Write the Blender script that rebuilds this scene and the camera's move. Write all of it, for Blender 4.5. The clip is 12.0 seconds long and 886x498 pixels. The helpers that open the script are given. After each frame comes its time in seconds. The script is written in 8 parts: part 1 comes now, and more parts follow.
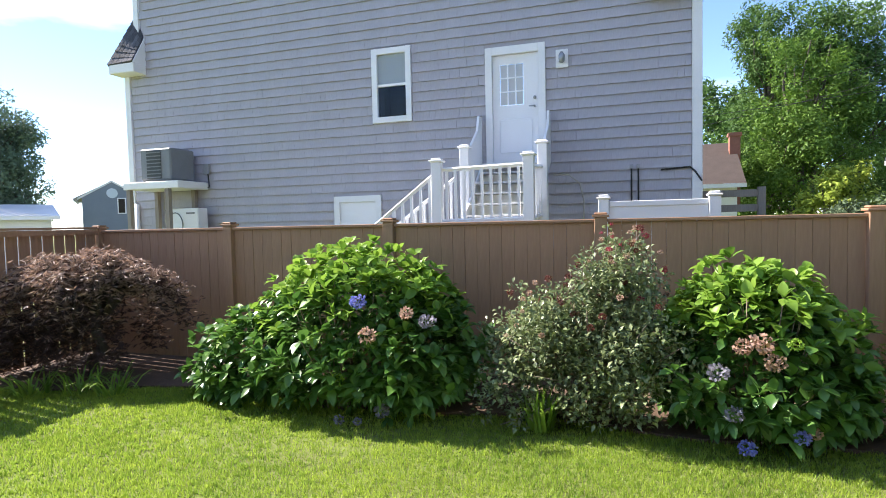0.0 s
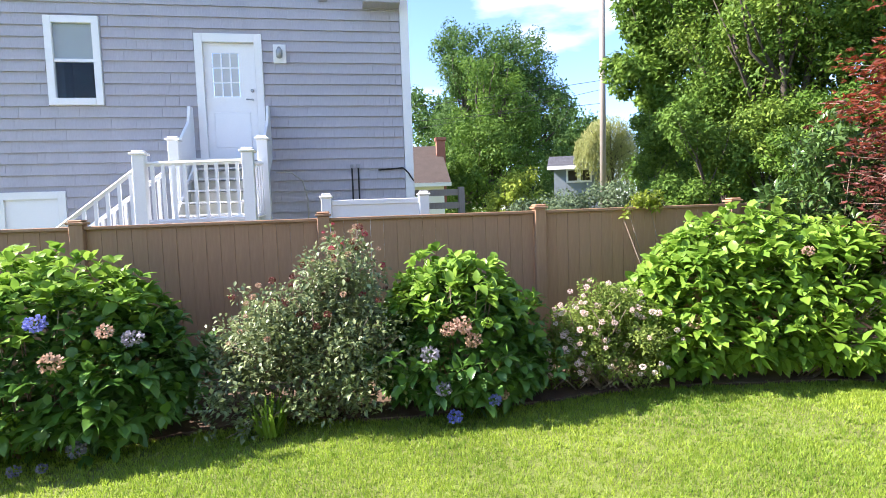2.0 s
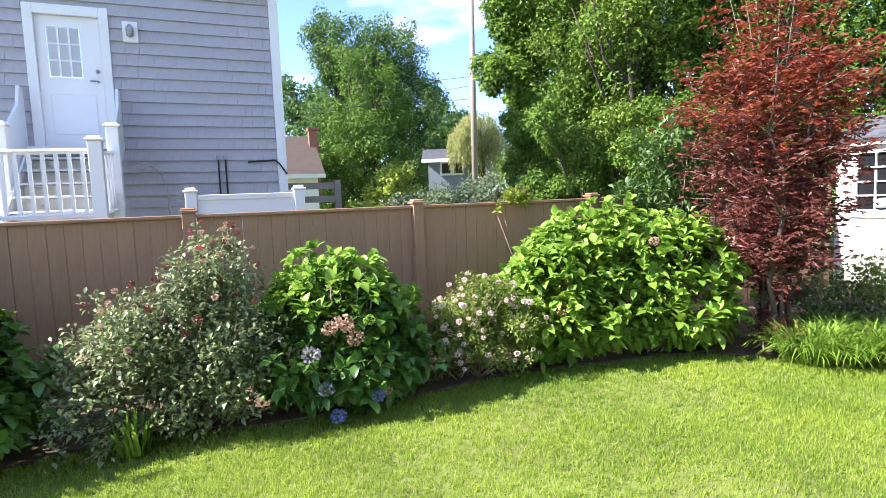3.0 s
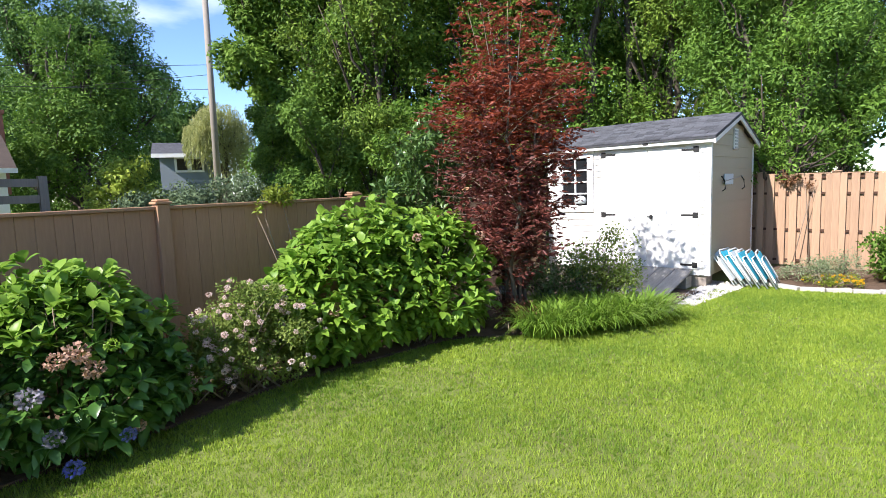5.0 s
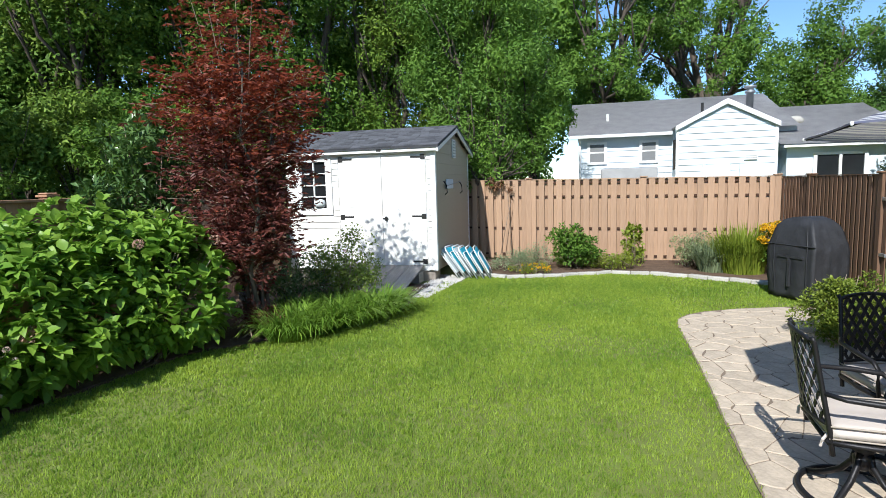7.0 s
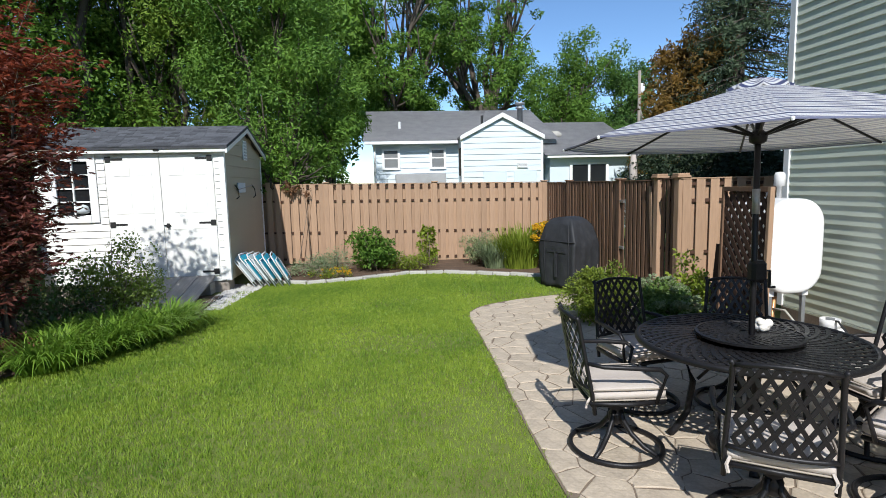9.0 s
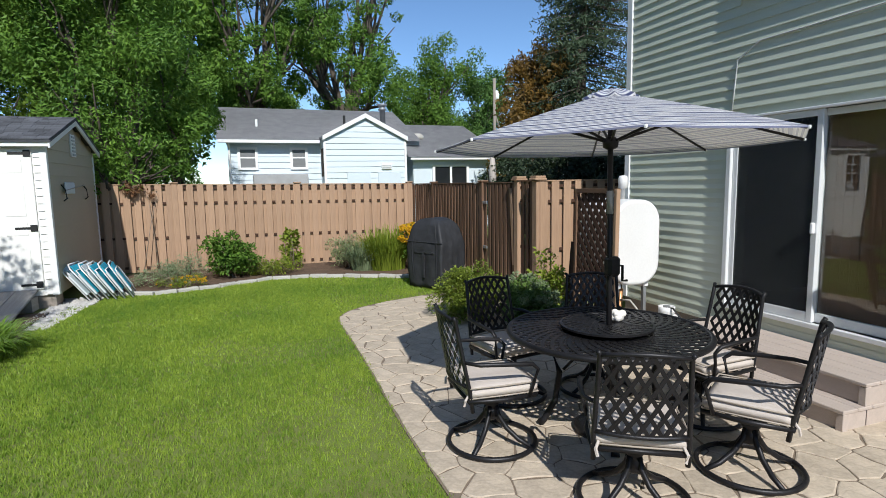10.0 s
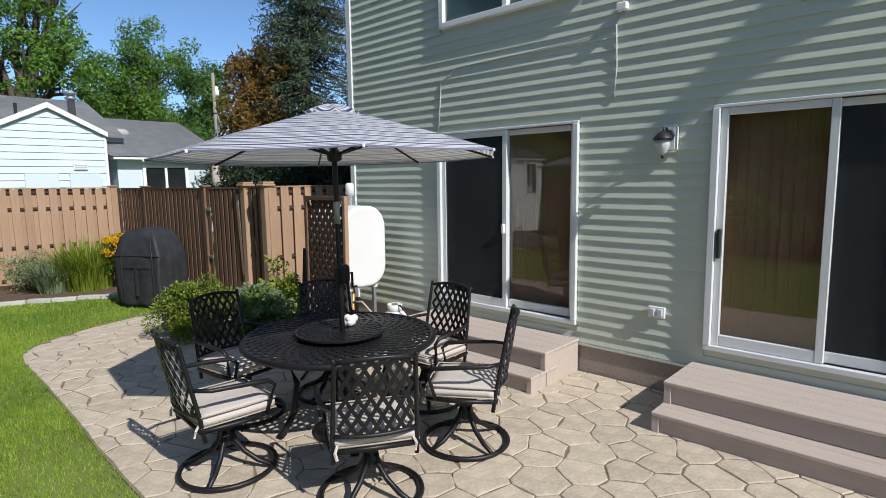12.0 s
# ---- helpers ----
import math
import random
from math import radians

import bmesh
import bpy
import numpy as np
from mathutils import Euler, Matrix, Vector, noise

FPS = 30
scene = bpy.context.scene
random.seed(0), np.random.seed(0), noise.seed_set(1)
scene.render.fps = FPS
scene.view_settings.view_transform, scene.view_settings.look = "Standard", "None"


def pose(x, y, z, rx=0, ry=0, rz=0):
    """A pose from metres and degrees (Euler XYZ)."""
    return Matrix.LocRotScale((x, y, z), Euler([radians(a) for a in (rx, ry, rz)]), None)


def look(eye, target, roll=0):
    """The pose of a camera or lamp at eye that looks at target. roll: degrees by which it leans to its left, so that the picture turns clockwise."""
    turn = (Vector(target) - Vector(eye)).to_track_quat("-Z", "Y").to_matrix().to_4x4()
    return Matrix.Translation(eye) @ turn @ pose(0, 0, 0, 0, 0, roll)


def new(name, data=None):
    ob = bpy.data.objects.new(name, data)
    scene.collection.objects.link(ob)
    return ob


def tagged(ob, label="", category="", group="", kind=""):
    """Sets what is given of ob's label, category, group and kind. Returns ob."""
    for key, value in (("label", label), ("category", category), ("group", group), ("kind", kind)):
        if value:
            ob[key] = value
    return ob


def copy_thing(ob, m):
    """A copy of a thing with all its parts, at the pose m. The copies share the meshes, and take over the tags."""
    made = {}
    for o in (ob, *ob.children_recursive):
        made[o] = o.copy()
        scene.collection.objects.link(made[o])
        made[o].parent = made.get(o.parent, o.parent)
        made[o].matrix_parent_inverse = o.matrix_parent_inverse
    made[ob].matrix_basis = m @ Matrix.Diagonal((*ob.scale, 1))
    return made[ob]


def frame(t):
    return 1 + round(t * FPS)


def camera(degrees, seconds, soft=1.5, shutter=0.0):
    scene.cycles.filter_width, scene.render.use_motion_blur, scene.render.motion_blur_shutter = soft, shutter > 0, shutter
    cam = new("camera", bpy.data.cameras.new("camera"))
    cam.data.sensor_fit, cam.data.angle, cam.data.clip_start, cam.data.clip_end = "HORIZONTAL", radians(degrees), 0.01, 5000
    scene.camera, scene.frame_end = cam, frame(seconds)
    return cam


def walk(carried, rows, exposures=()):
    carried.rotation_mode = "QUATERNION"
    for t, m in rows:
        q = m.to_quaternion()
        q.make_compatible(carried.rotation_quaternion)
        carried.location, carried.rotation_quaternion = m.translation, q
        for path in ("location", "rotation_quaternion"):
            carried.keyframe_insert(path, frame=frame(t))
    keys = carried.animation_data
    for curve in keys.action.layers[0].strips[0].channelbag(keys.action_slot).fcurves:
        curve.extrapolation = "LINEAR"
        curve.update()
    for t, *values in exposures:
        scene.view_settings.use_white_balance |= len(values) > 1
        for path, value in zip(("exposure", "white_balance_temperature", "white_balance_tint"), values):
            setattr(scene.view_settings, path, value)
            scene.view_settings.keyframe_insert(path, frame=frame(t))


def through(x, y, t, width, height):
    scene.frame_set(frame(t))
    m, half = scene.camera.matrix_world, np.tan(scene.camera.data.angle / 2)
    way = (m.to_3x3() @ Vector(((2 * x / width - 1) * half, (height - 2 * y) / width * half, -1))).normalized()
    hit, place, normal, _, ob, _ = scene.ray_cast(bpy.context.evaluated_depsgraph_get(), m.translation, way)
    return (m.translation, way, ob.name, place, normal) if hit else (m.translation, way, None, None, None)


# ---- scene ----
cam = camera(77.4, 12.0, soft=0.45)
# seconds, eye, target, roll; a slow pan on the spot
PATH = [
    (0, (0.019, -0.002, 1.781), (-0.589, 1.901, 1.685), -1.3),
    (0.5, (0.021, -0.032, 1.805), (-0.395, 1.922, 1.705), -1.4),
    (1, (0.04, -0.056, 1.814), (-0.128, 1.934, 1.707), -1.7),
    (1.5, (0.078, -0.02, 1.802), (0.178, 1.974, 1.68), -2.1),
    (2, (0.067, -0.034, 1.817), (0.409, 1.931, 1.678), -2.0),
    (2.5, (0.051, -0.047, 1.843), (0.617, 1.865, 1.679), -2.1),
    (3, (0.029, -0.03, 1.862), (0.797, 1.808, 1.676), -2.1),
    (3.2, (0.031, -0.013, 1.869), (0.866, 1.794, 1.676), -2.1),
    (4.8, (-0.07, 0.229, 1.866), (1.359, 1.611, 1.644), -2.1),
    (5, (-0.061, 0.197, 1.87), (1.425, 1.518, 1.647), -2.1),
    (5.5, (-0.039, 0.113, 1.868), (1.57, 1.279, 1.639), -2.1),
    (6, (-0.014, 0.123, 1.835), (1.713, 1.105, 1.608), -2.0),
    (6.5, (-0.074, 0.154, 1.827), (1.752, 0.936, 1.598), -1.8),
    (7, (-0.114, 0.184, 1.819), (1.804, 0.702, 1.587), -1.6),
    (7.2, (-0.127, 0.195, 1.822), (1.815, 0.609, 1.587), -1.5),
    (8.8, (-0.178, 0.211, 1.815), (1.803, 0.078, 1.58), -1.3),
    (9, (-0.145, 0.211, 1.806), (1.832, 0.014, 1.573), -1.3),
    (9.5, (-0.109, 0.218, 1.812), (1.839, -0.17, 1.577), -1.2),
    (10, (-0.046, 0.262, 1.806), (1.823, -0.411, 1.568), -1.0),
    (10.5, (-0.023, 0.309, 1.812), (1.734, -0.616, 1.568), -1.0),
    (11, (-0.04, 0.308, 1.843), (1.591, -0.824, 1.595), -1.0),
    (11.5, (-0.069, 0.271, 1.85), (1.412, -1.05, 1.603), -0.9),
    (12, (-0.1, 0.261, 1.878), (1.254, -1.19, 1.629), -0.8),
]
walk(cam, [(t, look(eye, target, roll)) for t, eye, target, roll in PATH],
     exposures=[(0.0, 1.46, 6750, 15), (1.0, 1.72, 6750, 16), (1.5, 1.80, 6700, 17), (3.0, 1.82, 6500, 18), (5.0, 1.10, 6450, 14), (6.0, 0.87, 6300, 10), (7.0, 0.54, 6150, 7), (9.0, 0.20, 6200, 7), (10.0, 0.10, 6220, 7), (11.0, 0.12, 6240, 8), (12.0, 0.10, 6250, 8)])

# ---- sky and sun ----
SUN_EL, SUN_FROM = 40.6, (-0.95, 0.12)
world = bpy.data.worlds.new("sky")
scene.world = world
world.use_nodes = True
wn = world.node_tree.nodes
wl = world.node_tree.links
sky = wn.new("ShaderNodeTexSky")
sky.sky_type = "NISHITA"
sky.sun_disc = False
sky.altitude = 2200
sky.sun_elevation = radians(SUN_EL)
sky.sun_rotation = math.atan2(SUN_FROM[0], SUN_FROM[1])
sky.air_density, sky.dust_density, sky.ozone_density = 1.0, 0.15, 3.4
tc = wn.new("ShaderNodeTexCoord")
mp = wn.new("ShaderNodeMapping")
mp.inputs["Scale"].default_value = (1.6, 1.6, 5.0)
cn = wn.new("ShaderNodeTexNoise")
cn.inputs["Scale"].default_value = 1.7
cn.inputs["Detail"].default_value = 7.0
cr = wn.new("ShaderNodeValToRGB")
cr.color_ramp.elements[0].position, cr.color_ramp.elements[1].position = 0.53, 0.86
cm = wn.new("ShaderNodeMix")
cm.data_type = "RGBA"
cm.inputs[7].default_value = (7.5, 7.8, 8.3, 1)
wl.new(tc.outputs["Generated"], mp.inputs["Vector"])
wl.new(mp.outputs["Vector"], cn.inputs["Vector"])
wl.new(cn.outputs["Fac"], cr.inputs["Fac"])
wl.new(cr.outputs["Color"], cm.inputs[0])
hs = wn.new("ShaderNodeHueSaturation")
hs.inputs["Saturation"].default_value = 1.04
wl.new(sky.outputs["Color"], hs.inputs["Color"])
wl.new(hs.outputs["Color"], cm.inputs[6])
wl.new(cm.outputs[2], wn["Background"].inputs["Color"])
wn["Background"].inputs["Strength"].default_value = 0.138
sun = new("sun", bpy.data.lights.new("sun", "SUN"))
sun.data.energy, sun.data.angle, sun.data.color = 4.8, radians(0.6), (1.0, 0.955, 0.895)
horiz = math.hypot(*SUN_FROM)
sun.matrix_world = look((SUN_FROM[0] * 40, SUN_FROM[1] * 40, 40 * horiz * math.tan(radians(SUN_EL))), (0, 0, 0))

# ---- tools ----
MATS = {}


def mat(name, color, rough=0.6, vary=0.12, scale=6.0, fine=60.0, bump=0.15, metal=0.0, stretch=(1, 1, 1), rnd=0.0, dark=None, spec=0.4, island=0.0):
    """A procedural surface: two scales of noise, a little relief, optional change from piece to piece."""
    m = bpy.data.materials.new(name)
    m.use_nodes = True
    n, l = m.node_tree.nodes, m.node_tree.links
    b = n["Principled BSDF"]
    b.inputs["Roughness"].default_value = rough
    b.inputs["Metallic"].default_value = metal
    b.inputs["Specular IOR Level"].default_value = spec
    tex = n.new("ShaderNodeTexCoord")
    mapping = n.new("ShaderNodeMapping")
    mapping.inputs["Scale"].default_value = stretch
    l.new(tex.outputs["Object"], mapping.inputs["Vector"])
    a, f = n.new("ShaderNodeTexNoise"), n.new("ShaderNodeTexNoise")
    a.inputs["Scale"].default_value, a.inputs["Detail"].default_value = scale, 4
    f.inputs["Scale"].default_value, f.inputs["Detail"].default_value = fine, 3
    l.new(mapping.outputs["Vector"], a.inputs["Vector"])
    l.new(mapping.outputs["Vector"], f.inputs["Vector"])
    add = n.new("ShaderNodeMath")
    add.operation = "ADD"
    l.new(a.outputs["Fac"], add.inputs[0])
    l.new(f.outputs["Fac"], add.inputs[1])
    last = add.outputs[0]
    for amount, node, out in ((rnd, "ShaderNodeObjectInfo", "Random"), (island, "ShaderNodeNewGeometry", "Random Per Island")):
        if amount:
            info, mul, ad = n.new(node), n.new("ShaderNodeMath"), n.new("ShaderNodeMath")
            mul.operation, ad.operation = "MULTIPLY_ADD", "ADD"
            mul.inputs[1].default_value, mul.inputs[2].default_value = amount, -amount / 2
            l.new(info.outputs[out], mul.inputs[0])
            l.new(last, ad.inputs[0])
            l.new(mul.outputs[0], ad.inputs[1])
            last = ad.outputs[0]
    ramp = n.new("ShaderNodeMapRange")
    ramp.inputs["From Min"].default_value, ramp.inputs["From Max"].default_value = 0.55, 1.45
    l.new(last, ramp.inputs["Value"])
    mix = n.new("ShaderNodeMix")
    mix.data_type = "RGBA"
    lo = dark or [c * (1 - vary) for c in color]
    hi = [min(1, c * (1 + vary)) for c in color]
    mix.inputs[6].default_value, mix.inputs[7].default_value = (*lo, 1), (*hi, 1)
    l.new(ramp.outputs["Result"], mix.inputs[0])
    l.new(mix.outputs[2], b.inputs["Base Color"])
    if bump:
        bn = n.new("ShaderNodeBump")
        bn.inputs["Strength"].default_value, bn.inputs["Distance"].default_value = bump, 0.01
        l.new(f.outputs["Fac"], bn.inputs["Height"])
        l.new(bn.outputs["Normal"], b.inputs["Normal"])
    MATS[name] = m
    return m


def leaf_mat(name, color, tip, rough=0.45, through=0.4, spread=1.0, spec=0.35, patch=0.5, patch_scale=1.3, tufts=0.0):
    """A leaf: colour changes leaf by leaf, light passes through it."""
    m = bpy.data.materials.new(name)
    m.use_nodes = True
    n, l = m.node_tree.nodes, m.node_tree.links
    b, out = n["Principled BSDF"], n["Material Output"]
    b.inputs["Roughness"].default_value, b.inputs["Specular IOR Level"].default_value = rough, spec
    geo, obj, add = n.new("ShaderNodeNewGeometry"), n.new("ShaderNodeObjectInfo"), n.new("ShaderNodeMath")
    add.operation = "ADD"
    fr = n.new("ShaderNodeMath")
    fr.operation = "FRACT"
    l.new(geo.outputs["Random Per Island"], add.inputs[0])
    l.new(obj.outputs["Random"], add.inputs[1])
    l.new(add.outputs[0], fr.inputs[0])
    tex, big = n.new("ShaderNodeTexCoord"), n.new("ShaderNodeTexNoise")
    big.inputs["Scale"].default_value, big.inputs["Detail"].default_value = patch_scale, 4
    l.new(tex.outputs["Object"], big.inputs["Vector"])
    av = n.new("ShaderNodeMath")
    av.operation = "MULTIPLY_ADD"
    av.inputs[1].default_value = 0.6 * spread
    l.new(fr.outputs[0], av.inputs[0])
    sh = n.new("ShaderNodeMapRange")
    sh.inputs["From Min"].default_value, sh.inputs["From Max"].default_value = 0.3, 0.7
    sh.inputs["To Max"].default_value = patch
    l.new(big.outputs["Fac"], sh.inputs["Value"])
    l.new(sh.outputs["Result"], av.inputs[2])
    last = av.outputs[0]
    if tufts:
        # blades that stand together share a tone
        tf, tm = n.new("ShaderNodeTexNoise"), n.new("ShaderNodeMath")
        tf.inputs["Scale"].default_value, tf.inputs["Detail"].default_value = 13.0, 3
        l.new(tex.outputs["Object"], tf.inputs["Vector"])
        tm.operation = "MULTIPLY_ADD"
        tm.inputs[1].default_value = tufts * 2
        ts = n.new("ShaderNodeMath")
        ts.operation = "SUBTRACT"
        ts.inputs[1].default_value = tufts
        l.new(tf.outputs["Fac"], tm.inputs[0])
        l.new(last, ts.inputs[0])
        l.new(ts.outputs[0], tm.inputs[2])
        last = tm.outputs[0]
    mix = n.new("ShaderNodeMix")
    mix.data_type = "RGBA"
    mix.inputs[6].default_value, mix.inputs[7].default_value = (*color, 1), (*tip, 1)
    l.new(last, mix.inputs[0])
    l.new(mix.outputs[2], b.inputs["Base Color"])
    tr, ms = n.new("ShaderNodeBsdfTranslucent"), n.new("ShaderNodeMixShader")
    ms.inputs["Fac"].default_value = through
    l.new(mix.outputs[2], tr.inputs["Color"])
    l.new(b.outputs[0], ms.inputs[1])
    l.new(tr.outputs[0], ms.inputs[2])
    l.new(ms.outputs[0], out.inputs["Surface"])
    MATS[name] = m
    return m


def thing(name, m, label, category, group="", kind=""):
    ob = new(name)
    ob.empty_display_size = 0.1
    ob.matrix_world = m
    return tagged(ob, label, category, group, kind)


def mesh_of(bm, name, material, smooth=False):
    me = bpy.data.meshes.new(name)
    if smooth:
        for f in bm.faces:
            f.smooth = True
    bm.to_mesh(me)
    bm.free()
    if material:
        me.materials.append(material)
    return me


def part(name, bm, material, parent, label="", smooth=False):
    """One mesh object under a thing or a part, in the parent's own space."""
    ob = new(name, mesh_of(bm, name, material, smooth))
    ob.parent = parent
    return tagged(ob, label) if label else ob


def piece(name, me, parent, m):
    ob = new(name, me)
    ob.parent = parent
    ob.matrix_basis = m
    return ob


def solid(name, bm, material, label, category="", kind="", m=None, smooth=False, group=""):
    ob = new(name, mesh_of(bm, name, material, smooth))
    if m is not None:
        ob.matrix_world = m
    return tagged(ob, label, category, group, kind)


def box(bm, x0, x1, y0, y1, z0, z1, bevel=0.0, m=None):
    vs = [bm.verts.new((x, y, z)) for z in (z0, z1) for y in (y0, y1) for x in (x0, x1)]
    fs = [bm.faces.new([vs[i] for i in q]) for q in ((0, 2, 3, 1), (4, 5, 7, 6), (0, 1, 5, 4), (2, 6, 7, 3), (0, 4, 6, 2), (1, 3, 7, 5))]
    if bevel:
        r = bmesh.ops.bevel(bm, geom=list({e for f in fs for e in f.edges}), offset=bevel, segments=1, affect="EDGES")
        vs = list({v for f in r["faces"] for v in f.verts} | {v for v in vs if v.is_valid})
    if m is not None:
        bmesh.ops.transform(bm, matrix=m, verts=[v for v in vs if v.is_valid])
    return bm


def boxes(*rows, bevel=0.0):
    bm = bmesh.new()
    for r in rows:
        box(bm, *r, bevel=bevel)
    return bm


def tube(bm, pts, radii, sides=8, closed=False, cap=True):
    """A round bar along points."""
    pts = [Vector(p) for p in pts]
    if not hasattr(radii, "__len__"):
        radii = [radii] * len(pts)
    rings, n = [], len(pts)
    up = Vector((0.13, 0.21, 0.97))
    for i, p in enumerate(pts):
        a = pts[(i - 1) % n] if (closed or i) else p
        c = pts[(i + 1) % n] if (closed or i < n - 1) else p
        d = (c - a).normalized()
        u = d.cross(up)
        if u.length < 0.05:
            u = d.cross(Vector((1, 0, 0)))
        u.normalize()
        v = d.cross(u)
        rings.append([bm.verts.new(p + radii[i] * (math.cos(t) * u + math.sin(t) * v)) for t in [2 * math.pi * k / sides for k in range(sides)]])
    for i in range(n if closed else n - 1):
        a, b = rings[i], rings[(i + 1) % n]
        for k in range(sides):
            bm.faces.new((a[k], a[(k + 1) % sides], b[(k + 1) % sides], b[k]))
    if cap and not closed:
        bm.faces.new(rings[0][::-1])
        bm.faces.new(rings[-1])
    return bm


def prism(pts, way):
    """A flat outline pushed along a way into a solid."""
    bm = bmesh.new()
    a, b = [bm.verts.new(p) for p in pts], [bm.verts.new(Vector(p) + Vector(way)) for p in pts]
    n = len(pts)
    bm.faces.new(a)
    bm.faces.new(b[::-1])
    for k in range(n):
        bm.faces.new((a[k], b[k], b[(k + 1) % n], a[(k + 1) % n]))
    bmesh.ops.recalc_face_normals(bm, faces=bm.faces)
    return bm


def disc(bm, r, z0, z1, seg=32, x=0.0, y=0.0, r1=None):
    r1 = r if r1 is None else r1
    a = [bm.verts.new((x + r * math.cos(t), y + r * math.sin(t), z0)) for t in [2 * math.pi * k / seg for k in range(seg)]]
    b = [bm.verts.new((x + r1 * math.cos(t), y + r1 * math.sin(t), z1)) for t in [2 * math.pi * k / seg for k in range(seg)]]
    for k in range(seg):
        bm.faces.new((a[k], a[(k + 1) % seg], b[(k + 1) % seg], b[k]))
    bm.faces.new(a[::-1])
    bm.faces.new(b)
    return bm


def lathe(bm, prof, seg=24, x=0.0, y=0.0):
    rings = [[bm.verts.new((x + r * math.cos(2 * math.pi * k / seg), y + r * math.sin(2 * math.pi * k / seg), z)) for k in range(seg)] for r, z in prof]
    for a, b in zip(rings, rings[1:]):
        for k in range(seg):
            bm.faces.new((a[k], a[(k + 1) % seg], b[(k + 1) % seg], b[k]))
    bm.faces.new(rings[0][::-1])
    bm.faces.new(rings[-1])
    return bm


def raw(name, verts, faces, material, smooth=False):
    me = bpy.data.meshes.new(name)
    me.from_pydata(verts, [], faces)
    me.materials.append(material)
    if smooth:
        me.polygons.foreach_set("use_smooth", [True] * len(me.polygons))
    return me


def fast_mesh(name, verts, counts, loops, material):
    """A mesh straight from arrays: corners, corners a face, indices."""
    me = bpy.data.meshes.new(name)
    me.vertices.add(len(verts))
    me.vertices.foreach_set("co", verts.astype(np.float32).ravel())
    me.loops.add(len(loops))
    me.loops.foreach_set("vertex_index", loops.astype(np.int32))
    me.polygons.add(len(counts))
    starts = np.r_[0, np.cumsum(counts)[:-1]].astype(np.int32)
    me.polygons.foreach_set("loop_start", starts)
    me.update(calc_edges=True)
    me.materials.append(material)
    return me


RNG = np.random.default_rng(7)


def unit(v):
    return v / np.maximum(np.linalg.norm(v, axis=-1, keepdims=True), 1e-9)


def leaves(name, pos, out, size, material, wide=0.5, fold=0.18, droop=0.25, rng=RNG, lean=0.6):
    """Many folded leaves: place, the way each grows, its length. Four triangles a leaf."""
    n = len(pos)
    size = np.broadcast_to(size, n)[:, None]
    along = unit(out + rng.normal(0, lean, (n, 3)))
    side = unit(np.cross(along, unit(np.array([0, 0, 1.0]) + rng.normal(0, 0.35, (n, 3)))))
    up = np.cross(side, along)
    tip = pos + along * size - np.array([0, 0, 1.0]) * droop * size
    mid = pos + along * size * 0.5
    le = mid + side * wide * size * 0.5 + up * fold * size
    ri = mid - side * wide * size * 0.5 + up * fold * size
    verts = np.stack([pos, le, tip, ri, mid + up * 0.02 * size], 1).reshape(-1, 3)
    base = np.arange(n)[:, None] * 5
    loops = (base + np.array([0, 4, 1, 1, 4, 2, 2, 4, 3, 3, 4, 0])).ravel()
    return fast_mesh(name, verts, np.full(n * 4, 3), loops, material)


def broad_leaves(name, pos, out, size, material, wide=0.62, rng=RNG, lean=0.4):
    """Many oval leaves with a folded midrib and a drooping tip: ten triangles a leaf."""
    n = len(pos)
    size = np.broadcast_to(size, n)[:, None]
    along = unit(out + rng.normal(0, lean, (n, 3)))
    side = unit(np.cross(along, unit(np.array([0, 0, 1.0]) + rng.normal(0, 0.3, (n, 3)))))
    up = np.cross(side, along)
    down = np.array([0, 0, -1.0]) * rng.uniform(0.08, 0.32, (n, 1)) * size
    w, lift = side * wide * size * 0.5, up * size * 0.06

    def rib(t, bow):
        return pos + along * size * t + up * size * bow + down * t * t

    m0, m1, m2 = rib(0.16, 0.02), rib(0.42, 0.05), rib(0.76, 0.04)
    verts = np.stack([pos, m1, m2, rib(1.0, 0.0), m0 + w * 0.66 + lift, m1 + w + lift, m2 + w * 0.62 + lift, m0 - w * 0.66 + lift, m1 - w + lift, m2 - w * 0.62 + lift], 1).reshape(-1, 3)
    base = np.arange(n)[:, None] * 10
    loops = (base + np.array([0, 1, 5, 4, 1, 2, 6, 5, 2, 3, 6, 0, 7, 8, 1, 1, 8, 9, 2, 2, 9, 3])).ravel()
    return fast_mesh(name, verts, np.tile([4, 4, 3, 4, 4, 3], n), loops, material)


def quads(name, pos, out, size, material, wide=0.55, rng=RNG, lean=0.8):
    """Plain small leaves: two triangles each."""
    n = len(pos)
    size = np.broadcast_to(size, n)[:, None]
    along = unit(out + rng.normal(0, lean, (n, 3)))
    side = unit(np.cross(along, rng.normal(0, 1, (n, 3))))
    mid = pos + along * size * 0.5
    verts = np.stack([pos, mid + side * wide * size * 0.5, pos + along * size, mid - side * wide * size * 0.5], 1).reshape(-1, 3)
    base = np.arange(n)[:, None] * 4
    return fast_mesh(name, verts, np.full(n, 4), (base + np.arange(4)).ravel(), material)


